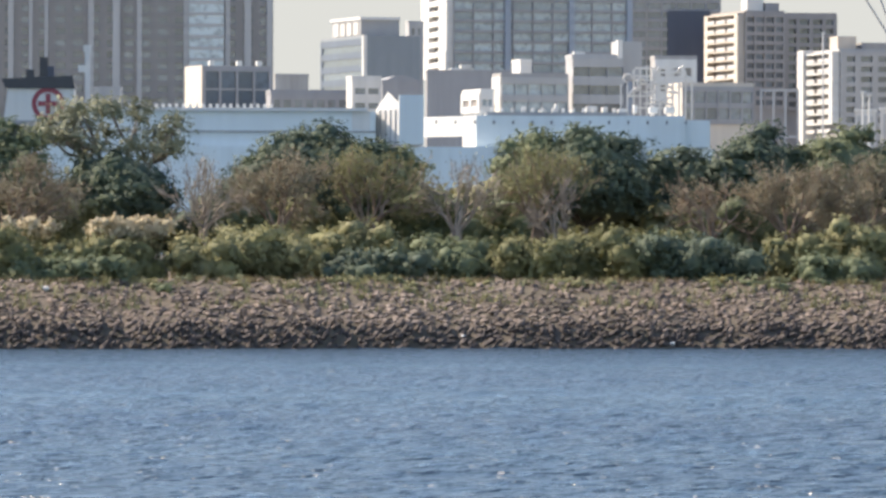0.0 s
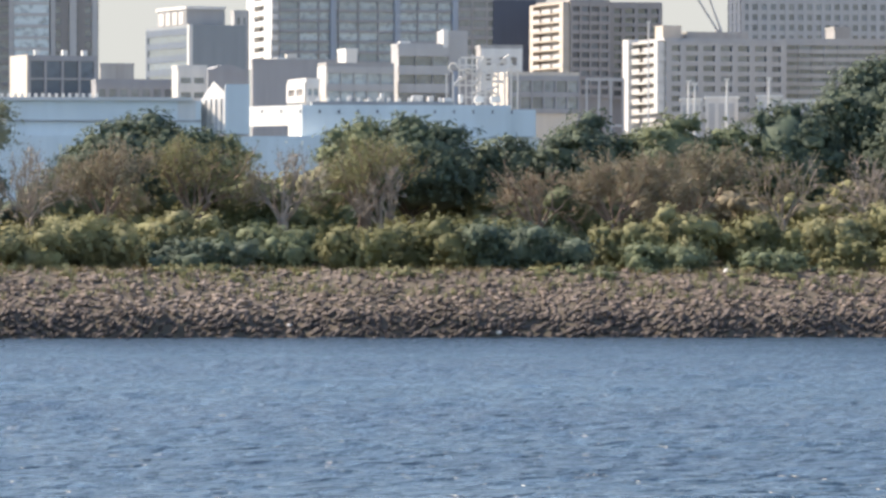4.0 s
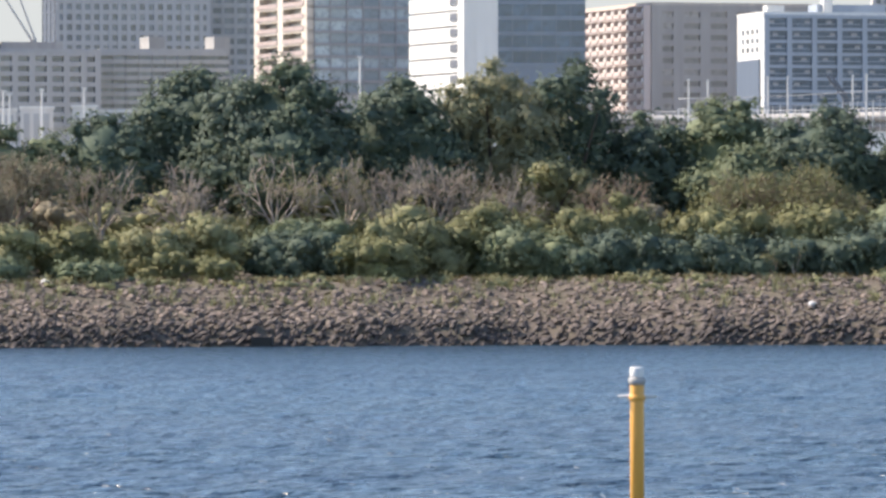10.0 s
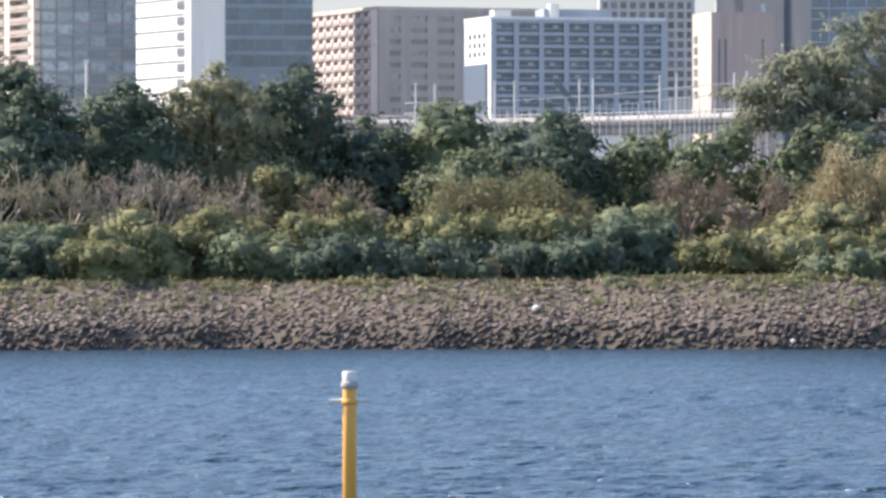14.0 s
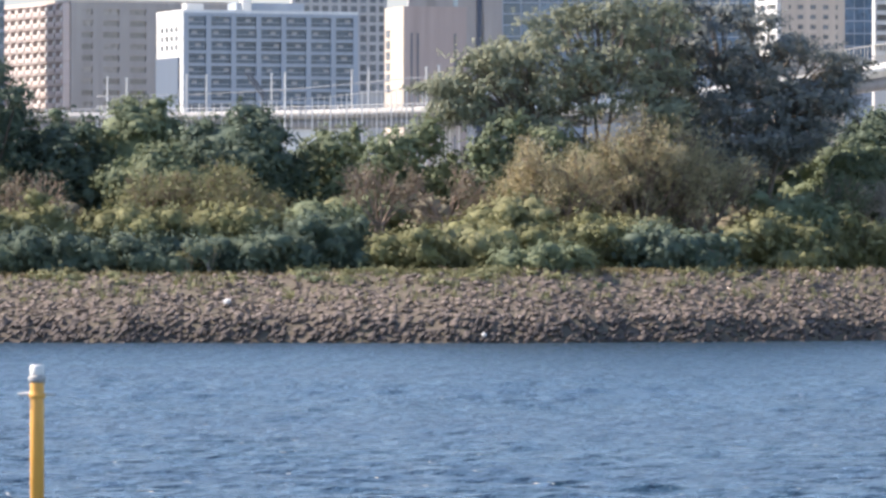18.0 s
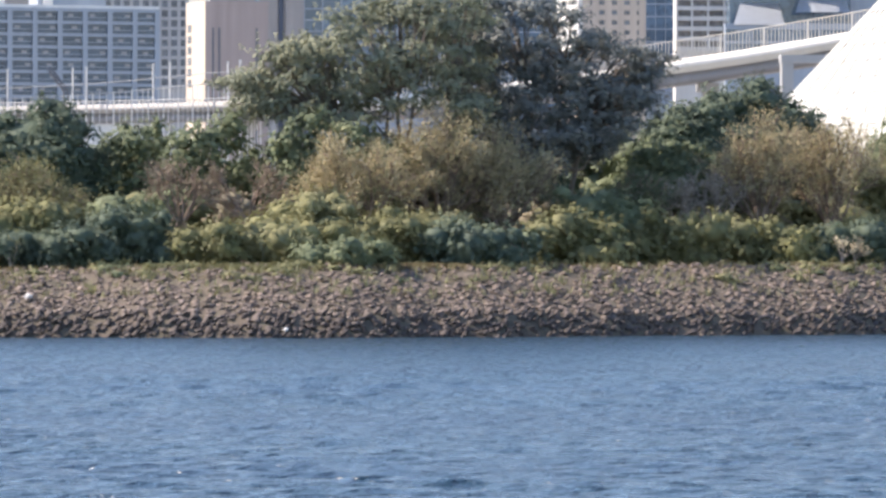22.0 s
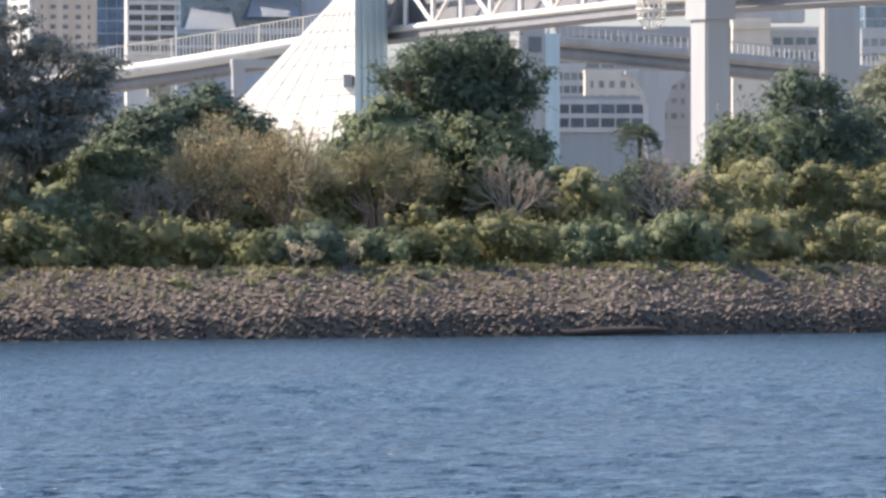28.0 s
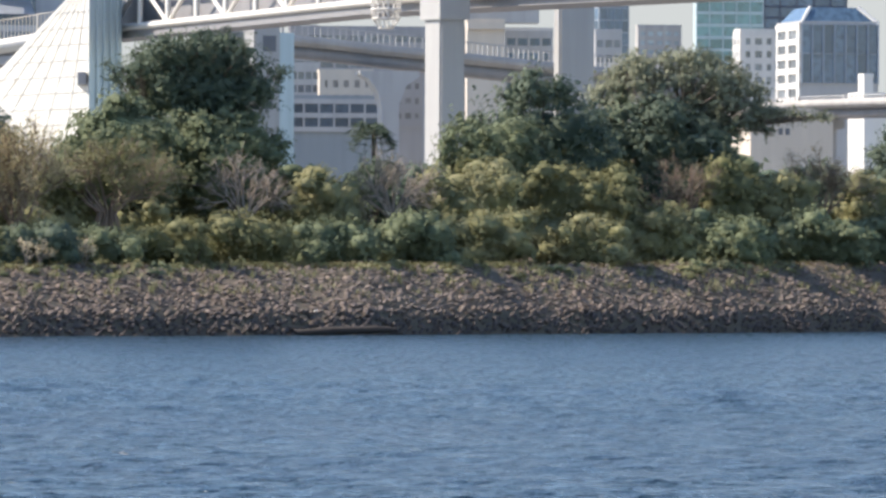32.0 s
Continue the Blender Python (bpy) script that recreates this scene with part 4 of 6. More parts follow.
viaduct("approach_viaduct", "white approach viaduct with a slatted parapet rail", road, 9.0, 2.7, 2.5, 0.95, 4.8, CREAM_STEEL, (0.25, 0.5, 0.72))
low_road = smooth_line(straight([(4700, 70), (4850, 78), (4980, 92), (5090, 104), (5260, 122), (5420, 138), (5600, 156)], [1452, 1454, 1458, 1464, 1478, 1495, 1515]), 36)
viaduct("loop_viaduct", "grey curved loop viaduct with a rail", low_road, 9.0, 1.8, 2.4, 1.3, 3.0, PALE_GREY, (0.1,), CONCRETE)
end_road = smooth_line(straight([(5620, 222), (5740, 195), (5860, 186), (6200, 176)], [1500, 1480, 1460, 1400]), 16)
viaduct("quay_viaduct", "grey road viaduct near the harbour blocks", end_road, 9.0, 1.6, 2.0, 1.6, 1.2, PALE_GREY, (0.6,), CONCRETE)
# lamp posts and net fence along the approach road
for k, (u, vt) in enumerate(((2738, 146), (2772, 148), (2878, 142), (2913, 142), (3028, 140), (3052, 138), (3170, 132), (3200, 130), (3302, 128), (3324, 125))):
    d = 1560
    p = spot(u, d, CITY)
    lp = thing("lamp_post", p, "slim white post beside the approach road", "lamp post", "road posts")
    v, f = tubes([((0, 0, 0), (0, 0, lift(vt, d) - CITY), 0.28, 0.2)], 6)
    child("pole", raw_mesh("pole", v, f, STEEL), lp)
    slab("cap", lp, (-0.3, -0.3, lift(vt, d) - CITY), (0.3, 0.3, lift(vt, d) - CITY + 0.4), STEEL)
fence = thing("net_fence", spot(2700, 1545, CITY), "pale wire net fence along the approach road", "fence")
fence_line = [p - spot(2700, 1545, CITY) for p in smooth_line(straight([(2720, 196), (2900, 192), (3100, 180), (3240, 166), (3360, 158)], [1545, 1540, 1535, 1530, 1525]), 20)]
for dz in (0.0, 2.4):
    child("fence_rail", band_mesh("fence_rail", fence_line, [(0, dz), (0, dz - 0.2), (0.2, dz - 0.2), (0.2, dz)], PALE_GREY), fence)
for k in range(61):
    p = fence_line[k // 3] if k == 60 else fence_line[k // 3].lerp(fence_line[k // 3 + 1], k % 3 / 3)
    r = 0.14 if k % 3 == 0 else 0.07
    slab("fence_post", fence, (p.x - r, p.y - r, 0), (p.x + r, p.y + r, p.z + 0.2), STEEL)
mc = thing("mobile_crane", spot(3016, 1700, CITY), "dark lattice boom of a mobile crane behind the road", "crane")
for e in (-0.5, 0.5):
    v, f = tubes([((e, 0, 0), (e, 0, lift(176, 1700) - CITY), 0.3, 0.3), ((e, 0, lift(178, 1700) - CITY), (e - 4.4, 0, lift(136, 1700) - CITY), 0.35, 0.25)], 4)
    child("boom", raw_mesh("boom", v, f, DARK_GREY), mc)
for k in range(9):
    z = lift(174 - 4.4 * k, 1700) - CITY
    slab("lattice_bar", mc, (-0.5 - 0.46 * k, -0.2, z), (0.5 - 0.46 * k, 0.2, z + 0.25), DARK_GREY)
# white quay sheds and posts seen over the trees
for u0, u1, vt, d in ((1512, 1548, 193, 1300), (1556, 1614, 190, 1320), (1648, 1690, 188, 1310), (1690, 1750, 196, 1330)):
    sd = thing("quay_shed", spot(u0, d, CITY), "low white quay shed with a flat roof", "shed", "quay sheds", -math.degrees((u0 - UC) / FOCAL))
    w, z = (u1 - u0) / FOCAL * d, lift(vt, d) - CITY
    slab("wall", sd, (0, 0, 0), (w, 9, z - 0.4), WHITE_TILE)
    slab("roof", sd, (-0.3, -0.3, z - 0.4), (w + 0.3, 9.3, z), WHITE)
    for k in range(3):
        slab("door", sd, (w * (0.1 + 0.3 * k), -0.06, 0), (w * (0.28 + 0.3 * k), 0, z - 1.4), PALE_GREY)
for u, vt in ((1526, 165), (1537, 170), (1594, 162), (1668, 160), (1455, 60), (2156, 105)):
    d = 1290 if u > 1500 else 1700
    ps = thing("quay_post", spot(u, d, CITY), "slim white lighting post on the quay", "lamp post", "quay posts")
    z = lift(vt, d) - CITY
    v, f = tubes([((0, 0, 0), (0, 0, z), 0.3, 0.22)], 6)
    child("pole", raw_mesh("pole", v, f, STEEL), ps)
    slab("lamp_head", ps, (-0.5, -0.4, z), (0.5, 0.4, z + 0.35), STEEL)

# anchorage: a great white wedge clad in square panels
AD = 1320.0
an = thing("anchorage", spot(4400, AD, 0), "white tapering bridge anchorage clad in square panels", "bridge anchorage", "", -math.degrees((4400 - UC) / FOCAL))


def an_at(u, v, dy=0.0):
    p = local_to(an, u, AD, v)
    return Vector((p.x, p.y + dy, p.z))


def prism(name, corners, depth, material, parent, label="", lean=0.0):
    bm = bmesh.new()
    vs = [bm.verts.new((p.x, p.y, p.z)) for p in corners] + [bm.verts.new((p.x + lean, p.y + depth, p.z)) for p in corners]
    k = len(corners)
    bm.faces.new(vs[:k])
    bm.faces.new(vs[k:][::-1])
    for i in range(k):
        bm.faces.new((vs[i], vs[(i + 1) % k], vs[k + (i + 1) % k], vs[k + i]))
    bmesh.ops.recalc_face_normals(bm, faces=bm.faces)
    return part(name, bm, material, parent, label)


base_v = VH + EYE / AD * FOCAL
RUN = 130.0
prism("wedge", [an_at(3938, base_v, RUN - 4), an_at(4497, base_v, -4), an_at(4497, -60, -4), an_at(4494, -60, RUN * 3 / 559 - 4), an_at(4459, 7, RUN * 38 / 559 - 4)], 34, PANEL_WHITE, an)
prism("side_face", [an_at(4497, base_v, -3.6), an_at(4556, base_v, 6), an_at(4556, -60, 6), an_at(4497, -60, -3.6)], 18, TEAL_STEEL, an, "teal grey side face")
for k in range(4):
    u = 4510 + 12 * k
    y = an_at(u, 0).y - 3.6 + 1.479 * (13 + 12 * k) / FOCAL * AD
    slab("side_rib", an, (an_at(u, 0).x, y - 0.35, 0), (an_at(u, 0).x + 0.3, y + 0.4, an_at(u, -60).z), TEAL_STEEL)
wn_a, wn_b = an_at(4477, 140, -4.5), an_at(4492, 162, 0.8)
slab("window", an, (wn_a.x, wn_a.y, wn_b.z), (wn_b.x, wn_b.y, wn_a.z), MID_GREY)
# panel joints as thin raised battens on the white face


def on_face(f, v):
    """A point on the sloping white face, from its left edge (0) to its right edge (1)."""
    left = float(np.interp(v, [7, base_v], [4459, 3938]))
    u = left + f * (4497 - left)
    return an_at(u, v, -4 + (4497 - u) / 559 * RUN) + Vector((-0.1, -0.1, 0))


for k in range(9):
    v = 32 + 28.5 * k
    v_, f_ = tubes([(on_face(0.04, v), on_face(0.99, v), 0.07, 0.07)], 4)
    child("panel_joint", raw_mesh("panel_joint", v_, f_, PALE_GREY), an)
for k in range(6):
    f = 0.14 + 0.145 * k
    v_, f_ = tubes([(on_face(f, 10), on_face(f, 290), 0.07, 0.07)], 4)
    child("panel_joint", raw_mesh("panel_joint", v_, f_, PALE_GREY), an)
bp = thing("bridge_pier", spot(4290, 1515, 0), "white concrete portal pier under the approach", "bridge pier")
slab("column", bp, (-1.0, 0, 0), (1.6, 4, lift(118, 1515)), BRIDGE_WHITE)
slab("cross_beam", bp, (-1.2, -0.4, lift(126, 1515)), (18, 4.4, lift(112, 1515)), BRIDGE_WHITE)

# stiffening truss of the bridge deck
td = thing("bridge_deck", spot(4560, 1330, 0), "white steel truss deck of the suspension bridge", "bridge")
LINE_LOW = [spot(u, d, lift(v, d)) - spot(4560, 1330, 0) for u, v, d in ((4540, 62, 1340), (5010, 10, 1180), (5700, -28, 1100))]


def along(f):
    k = 0 if f < 0.4 else 1
    t = f / 0.4 if k == 0 else (f - 0.4) / 0.6
    return LINE_LOW[k].lerp(LINE_LOW[k + 1], t)


RISE = Vector((0, 0, 8.5))
BACK = Vector((4, 26, 0))
panels = 22
# near truss in white steel, far truss in the shade-coloured grey
for side, off in (("near", Vector((0, 0, 0))), ("far", BACK)):
    for k in range(panels):
        p, q = along(k / panels) + off, along((k + 1) / panels) + off
        for name, s, e, r in (("chord", p, q, 0.7), ("chord", p + RISE, q + RISE, 0.6), ("upright", p, p + RISE, 0.55),
                              ("diagonal", (p + RISE) if k % 2 else p, q if k % 2 else (q + RISE), 0.5)):
            v_, f_ = tubes([(s, e, r, r)], 4)
            child(name, raw_mesh(name, v_, f_, STEEL if side == "near" else SHADED_STEEL), td)
# deck plates take the same grey, coloured as if in shade
for k in range(panels):
    p, q = along(k / panels), along((k + 1) / panels)
    bm = bmesh.new()
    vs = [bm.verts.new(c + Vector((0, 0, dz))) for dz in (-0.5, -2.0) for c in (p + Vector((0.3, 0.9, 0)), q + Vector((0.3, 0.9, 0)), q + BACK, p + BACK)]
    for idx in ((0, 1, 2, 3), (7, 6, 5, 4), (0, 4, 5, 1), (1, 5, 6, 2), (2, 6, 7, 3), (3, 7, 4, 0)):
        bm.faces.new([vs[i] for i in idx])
    part("deck_plate", bm, SHADED_STEEL, td)
    # the side wall of the carriageway inside the truss, its shade put into the grey
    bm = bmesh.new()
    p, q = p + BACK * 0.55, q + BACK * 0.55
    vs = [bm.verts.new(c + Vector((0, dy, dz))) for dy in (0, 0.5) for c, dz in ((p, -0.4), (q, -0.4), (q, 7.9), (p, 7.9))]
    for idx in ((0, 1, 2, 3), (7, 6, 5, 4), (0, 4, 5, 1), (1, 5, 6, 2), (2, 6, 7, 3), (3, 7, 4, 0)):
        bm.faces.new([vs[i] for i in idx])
    part("carriageway_wall", bm, SHADED_STEEL, td)
# inspection gondola, carried on two arms from the near lower chord
HANG = spot(5022, 1168, lift(58, 1168)) - spot(4560, 1330, 0)
v_, f_ = tubes([((x, 0, 6.8), along(f) - HANG, 0.2, 0.2) for f, x in ((0.398, -2.4), (0.415, 2.4))], 4)
gd = child("inspection_gondola", raw_mesh("inspection_gondola", v_, f_, STEEL), td, Matrix.Translation(HANG), "white lattice inspection gondola")
for z, r in ((0, 1.2), (1.6, 2.3), (3.2, 2.6), (5.0, 2.6), (6.8, 2.6)):
    ring = [Vector((r * math.cos(k * math.pi / 4), r * math.sin(k * math.pi / 4), z)) for k in range(9)]
    v_, f_ = tubes([(ring[k], ring[k + 1], 0.2, 0.2) for k in range(8)], 4)
    child("hoop", raw_mesh("hoop", v_, f_, STEEL), gd)
for k in range(8):
    c, s = math.cos(k * math.pi / 4), math.sin(k * math.pi / 4)
    v_, f_ = tubes([((1.2 * c, 1.2 * s, 0), (2.3 * c, 2.3 * s, 1.6), 0.16, 0.16), ((2.3 * c, 2.3 * s, 1.6), (2.6 * c, 2.6 * s, 6.8), 0.16, 0.16)], 4)
    child("strut", raw_mesh("strut", v_, f_, STEEL), gd)

# bridge tower legs


def leg(name, label, u0, u1, u2, d, v_head, depth, base=0.0, head=True):
    """A tower leg: sunlit narrow face u0..u1 and shaded broad face u1..u2."""
    b = thing(name, spot(u1, d, base), label, "bridge pier", "", 30 - math.degrees((u1 - UC) / FOCAL))
    w0, w1 = (u1 - u0) / FOCAL * d / math.sin(radians(30)), (u2 - u1) / FOCAL * d / math.cos(radians(30))
    bm = bmesh.new()
    box_data(bm, (w1, w0, lift(-90, d) - base), (w1 / 2, w0 / 2, (lift(-90, d) - base) / 2))
    bmesh.ops.bevel(bm, geom=bm.edges[:], offset=0.35, segments=2, affect="EDGES")
    part("column", bm, BRIDGE_WHITE, b)
    slab("footing", b, (-1.2, -1.2, 0), (w1 + 1.2, w0 + 1.2, 5.0), CONCRETE)
    if head:
        z = lift(v_head, d) - base
        slab("column_head", b, (-0.5, -0.6, z), (w1 + 0.5, w0 + 0.6, z + 5.5), BRIDGE_WHITE)
    return b, w1, w0


leg("bridge_pier", "white steel bridge pier with a broad head", 5090, 5119, 5163, 1150, 42, 8)
b, w1, w0 = leg("bridge_pier", "grey shaded bridge pier beyond the white one", 5318, 5330, 5393, 1230, 20, 8, head=False)
b, w1, w0 = leg("bridge_pier", "pale grey pier with a bluish side under the truss", 4770, 4790, 4836, 1380, 70, 8, head=False)
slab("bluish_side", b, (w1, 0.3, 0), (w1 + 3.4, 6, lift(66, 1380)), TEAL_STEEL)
slab("dark_opening", b, (2, -0.12, lift(100, 1380)), (5, 0.2, lift(72, 1380)), DARK_GREY)
# flared concrete pier and arch block below the loop
lp = thing("flared_pier", spot(5030, 1445, CITY), "pale concrete pier flaring up under the loop viaduct", "bridge pier")
k = 1445 / FOCAL
outline = [(-1.8, 530), (1.8, 530), (1.8, 195), (3.4, 160), (6.2, 144), (6.2, 134), (-6.7, 134), (-6.7, 141), (-4.6, 150), (-2.9, 170), (-1.9, 198)]
prism("flare", [Vector((x, -1, max(lift(v, 1445) - CITY, 0))) for x, v in outline], 6, PALE_GREY, lp)
building("office_block", "cream building with arched openings under the viaduct", 4902, 4905, 5000, 1600, 10, 138, CREAM, style(5, 3.4, 0.5, 0.5, 0.4, CREAM, GLASS_BROWN), v_low=235)
building("low_block", "low grey dock building below the loop viaduct", 4846, 4850, 5012, 1560, 10, 184, STONE_GREY, style(6, 3.2, 0.12, 0.35, 0.8, PALE_GREY, GLASS_SLATE), v_low=245)
building("office_block", "grey office seen between the bridge piers", 4850, 4853, 4905, 1650, 10, 126, PALE_GREY, style(4, 3.2, 0.2, 0.45, 0.4, PALE_GREY, GLASS), v_low=245)
building("office_block", "long office behind the loop viaduct", 4850, 4853, 5166, 1900, 8, 60, MID_GREY, style(12, 3.6, 0.15, 0.5, 0.3, MID_GREY, GLASS), v_low=150)
building("brick_block", "brown brick block behind the flared pier", 5034, 5036, 5088, 1560, 10, 140, WARM_GREY, style(3, 3.4, 0.4, 0.6, 0.3, WARM_GREY, GLASS_BROWN), v_low=235)
sh = thing("arched_shed", spot(5668, 1420, CITY), "cream harbour shed with an arched end", "shed")
w = 150 / FOCAL * 1420
prism("shell", [Vector((0, 0, 0)), Vector((w, 0, 0))] + [Vector((w * (1 - j / 8), 0, lift(205, 1420) - CITY + 1.2 * math.sin(j / 8 * math.pi))) for j in range(9)], 18, CREAM, sh)
for x in (6, 7.5):
    slab("window", sh, (x, -0.1, 30.8), (x + 0.9, 0, 32.2), DARK_GREY)

# ---- plants ----
SEED = [100]


def rng_next():
    SEED[0] += 1
    return np.random.default_rng(SEED[0])


def quad_ball():
    bm = bmesh.new()
    bmesh.ops.create_cube(bm, size=2.0)
    bmesh.ops.subdivide_edges(bm, edges=bm.edges[:], cuts=1, use_grid_fill=True)
    v = np.array([p.co.normalized()[:] for p in bm.verts])
    f = np.array([[q.index for q in p.verts] for p in bm.faces])
    bm.free()
    return v, f


BALL_V, BALL_F = quad_ball()


def leaf_quads(centers, normals, length, width, rng, along=None):
    """Folded rhombic leaves at the given places, lying along a direction or turned at random."""
    n = len(centers)
    nrm = normals / (np.linalg.norm(normals, axis=1, keepdims=True) + 1e-9)
    b = np.cross(nrm, rng.normal(size=(n, 3)) if along is None else along)
    b /= np.linalg.norm(b, axis=1, keepdims=True) + 1e-9
    t = np.cross(b, nrm)
    k = rng.uniform(0.6, 1.4, (n, 1))
    L, W = length * k / 2, width * k / 2
    fold = nrm * W * 0.5
    v = np.stack([centers - t * L, centers - b * W + fold, centers + t * L, centers + b * W + fold], 1).reshape(-1, 3)
    f = np.arange(4 * n).reshape(-1, 4)
    return v, f


SPRIG = 6


def lobes_for(w, dp, h, rng, lobe=0.26, dome=0.55, count=None, solid=True):
    """Clumps that fill a domed crown with an uneven outline: rows of centre and radii."""
    r0 = min(lobe * min(w, h * 1.3), 1.0)
    n = count or int(6 + 2.1 * w * h / (r0 * r0 * 4))
    out, ph = [], float(rng.uniform(0, 6.28))

    def roof(x):
        wave = 0.94 + 0.06 * math.sin(x * 1.9 + ph) + 0.06 * math.sin(x * 0.83 + 2.1 * ph) + 0.04 * math.sin(x * 4.3 + ph)
        return h * (1 - dome * abs(2 * x / w) ** 2.2) * wave

    for k in range(n):
        r = r0 * rng.uniform(0.6, 1.2)
        x = rng.uniform(-1, 1) * max(w / 2 - r * 0.8, 0.1)
        top = roof(x) * rng.uniform(0.88, 1.04)
        z = top - r if k % 3 == 0 else r * 0.5 + (k + rng.random()) % 7 / 7 * max(top - r * 1.5, 0.05)
        y = rng.uniform(-1, 1) * max(dp / 2 - r * 0.8, 0.1)
        out.append((x, y, max(z, r * 0.5), r * rng.uniform(0.9, 1.3), r * rng.uniform(0.85, 1.2), r * rng.uniform(0.7, 0.95)))
    if solid:
        for k in range(max(3, int(w / max(h, 1) * 3))):
            f = (k + 0.5) / max(3, int(w / max(h, 1) * 3)) * 2 - 1
            x, rr = f * w * 0.3, 0.27 * min(w, h)
            for z in (0.3, 0.58):
                out.append((x, 0.4, roof(x) * z, rr * 1.1, min(rr, dp * 0.4), rr))
    return np.array(out)


def crown_lobes(w, dp, h, rng, size, open_low=False):
    """A domed crown: one to three broad domes, each covered with leaf clumps. Returns clumps and domes."""
    domes = [(0.0, 0.0, h * 0.47, w * 0.44, dp * 0.42, h * 0.5)]
    for side in (-1, 1):
        k = rng.uniform(0.6, 0.78)
        domes.append((side * w * rng.uniform(0.2, 0.26), rng.uniform(-0.5, 0.2) * dp * 0.3, h * k * 0.47, w * 0.26, dp * 0.36, h * k * 0.5))
    if w > 1.3 * h:
        domes.append((w * rng.uniform(-0.12, 0.12), -0.2 * dp, h * 0.3, w * 0.3, dp * 0.36, h * 0.33))
    clumps = []
    for i, (x, y, z, rx, ry, rz) in enumerate(domes):
        n = int(4.2 * (rx * rz + 0.5 * rx * ry) / (size * size))
        for _ in range(n):
            d = rng.normal(size=3)
            d /= np.linalg.norm(d)
            if d[1] > 0.35 or d[2] < (-0.35 if open_low else -0.85):
                continue
            wave = 0.95 + 0.14 * math.sin(d[0] * 5 + x * 3 + i) * math.cos(d[2] * 6 + i)
            p = np.array([x, y, z]) + d * [rx, ry, rz] * wave * rng.uniform(0.82, 1.1)
            if any((((p - q[:3]) / q[3:]) ** 2).sum() < 0.7 for k, q in enumerate(np.array(domes)) if k != i):
                continue
            r = size * rng.uniform(0.6, 1.25)
            clumps.append((*p, r * rng.uniform(1.0, 1.35), r, r * rng.uniform(0.6, 0.85)))
    return np.array(clumps), domes


def clump_mesh(name, lobes, material, rng, leaf=0.34, cover=1.5, core=0.64, loose=0.2, up=0.2, domes=(), mass=()):
    """A crown of leaves round its clumps, with a rough inner mass so that it closes where it is dense."""
    vs, fs, base = [], [], 0
    for x, y, z, rx, ry, rz in lobes:
        area = 4 * math.pi * ((rx * ry) ** 1.6 / 3 + (rx * rz) ** 1.6 / 3 + (ry * rz) ** 1.6 / 3) ** (1 / 1.6)
        n = max(int(area * cover / (leaf * leaf * 0.33) / SPRIG), 3)
        d = rng.normal(size=(n, 3))
        d /= np.linalg.norm(d, axis=1, keepdims=True)
        rad = 1 + rng.normal(size=(n, 1)) * loose * 0.6 - np.abs(rng.normal(size=(n, 1))) * loose * 0.5
        bumps = 1 + 0.14 * np.sin(d[:, :1] * 5 + x * 3) * np.cos(d[:, 2:] * 6 + z * 2)
        c = np.array([x, y, z]) + d * [rx, ry, rz] * rad * bumps
        nrm = d / [rx, ry, rz]
        nrm /= np.linalg.norm(nrm, axis=1, keepdims=True)
        if len(mass):
            # leaves follow the face of the whole crown more than that of their own clump
            o, r = np.array(mass)[:, :3], np.array(mass)[:, 3:]
            q = (c[:, None] - o) / r
            best = np.argmin((q ** 2).sum(2), 1)
            big = q[np.arange(n), best] / r[best]
            big /= np.linalg.norm(big, axis=1, keepdims=True) + 1e-9
            nrm = nrm * 0.45 + big * 0.55
        nrm = nrm + rng.normal(size=(n, 3)) * 0.26 + [0, 0, up]
        keep = (c[:, 2] > 0.05) & ((d[:, 1] < 0.3) | (rng.random(n) < 0.2))
        for ox, oy, oz, ax, ay, az in lobes:
            if (ox, oy, oz) != (x, y, z):
                keep &= (((c - [ox, oy, oz]) / [ax, ay, az]) ** 2).sum(1) > 0.66
        c, d, nrm = c[keep], d[keep], nrm[keep]
        n = len(c)
        # every sprig is a short bending row of leaves that points outward and a little downwind
        way = d * 0.8 + rng.normal(size=(n, 3)) * 0.5 + [0.3, 0, 0.05]
        way /= np.linalg.norm(way, axis=1, keepdims=True)
        reach = leaf * rng.uniform(1.2, 3.0, (n, 1))
        cs, ns, ws = [], [], []
        for i in range(SPRIG):
            f = i / (SPRIG - 1) - 0.35
            cs.append(c + way * reach * f + np.array([0, 0, -0.45]) * reach * max(f, 0) ** 2 + rng.normal(size=(n, 3)) * leaf * 0.22)
            ns.append(nrm + rng.normal(size=(n, 3)) * 0.22)
            ws.append(way + rng.normal(size=(n, 3)) * 0.55)
        v, f = leaf_quads(np.concatenate(cs), np.concatenate(ns), leaf, leaf * 0.56, rng, np.concatenate(ws))
        vs.append(v)
        fs.append(f + base)
        base += len(v)
        if core > 0:
            cv = BALL_V * [rx, ry, rz] * core * rng.uniform(0.85, 1.1, (len(BALL_V), 1)) + [x, y, z]
            cv[:, 2] = np.maximum(cv[:, 2], 0.0)
            vs.append(cv)
            fs.append(BALL_F + base)
            base += len(cv)
    for x, y, z, rx, ry, rz in domes:
        cv = BALL_V * [rx, ry, rz] * 0.92 * rng.uniform(0.92, 1.06, (len(BALL_V), 1)) + [x, y, z]
        vs.append(cv)
        fs.append(BALL_F + base)
        base += len(cv)
    return raw_mesh(name, np.concatenate(vs), np.concatenate(fs), material)


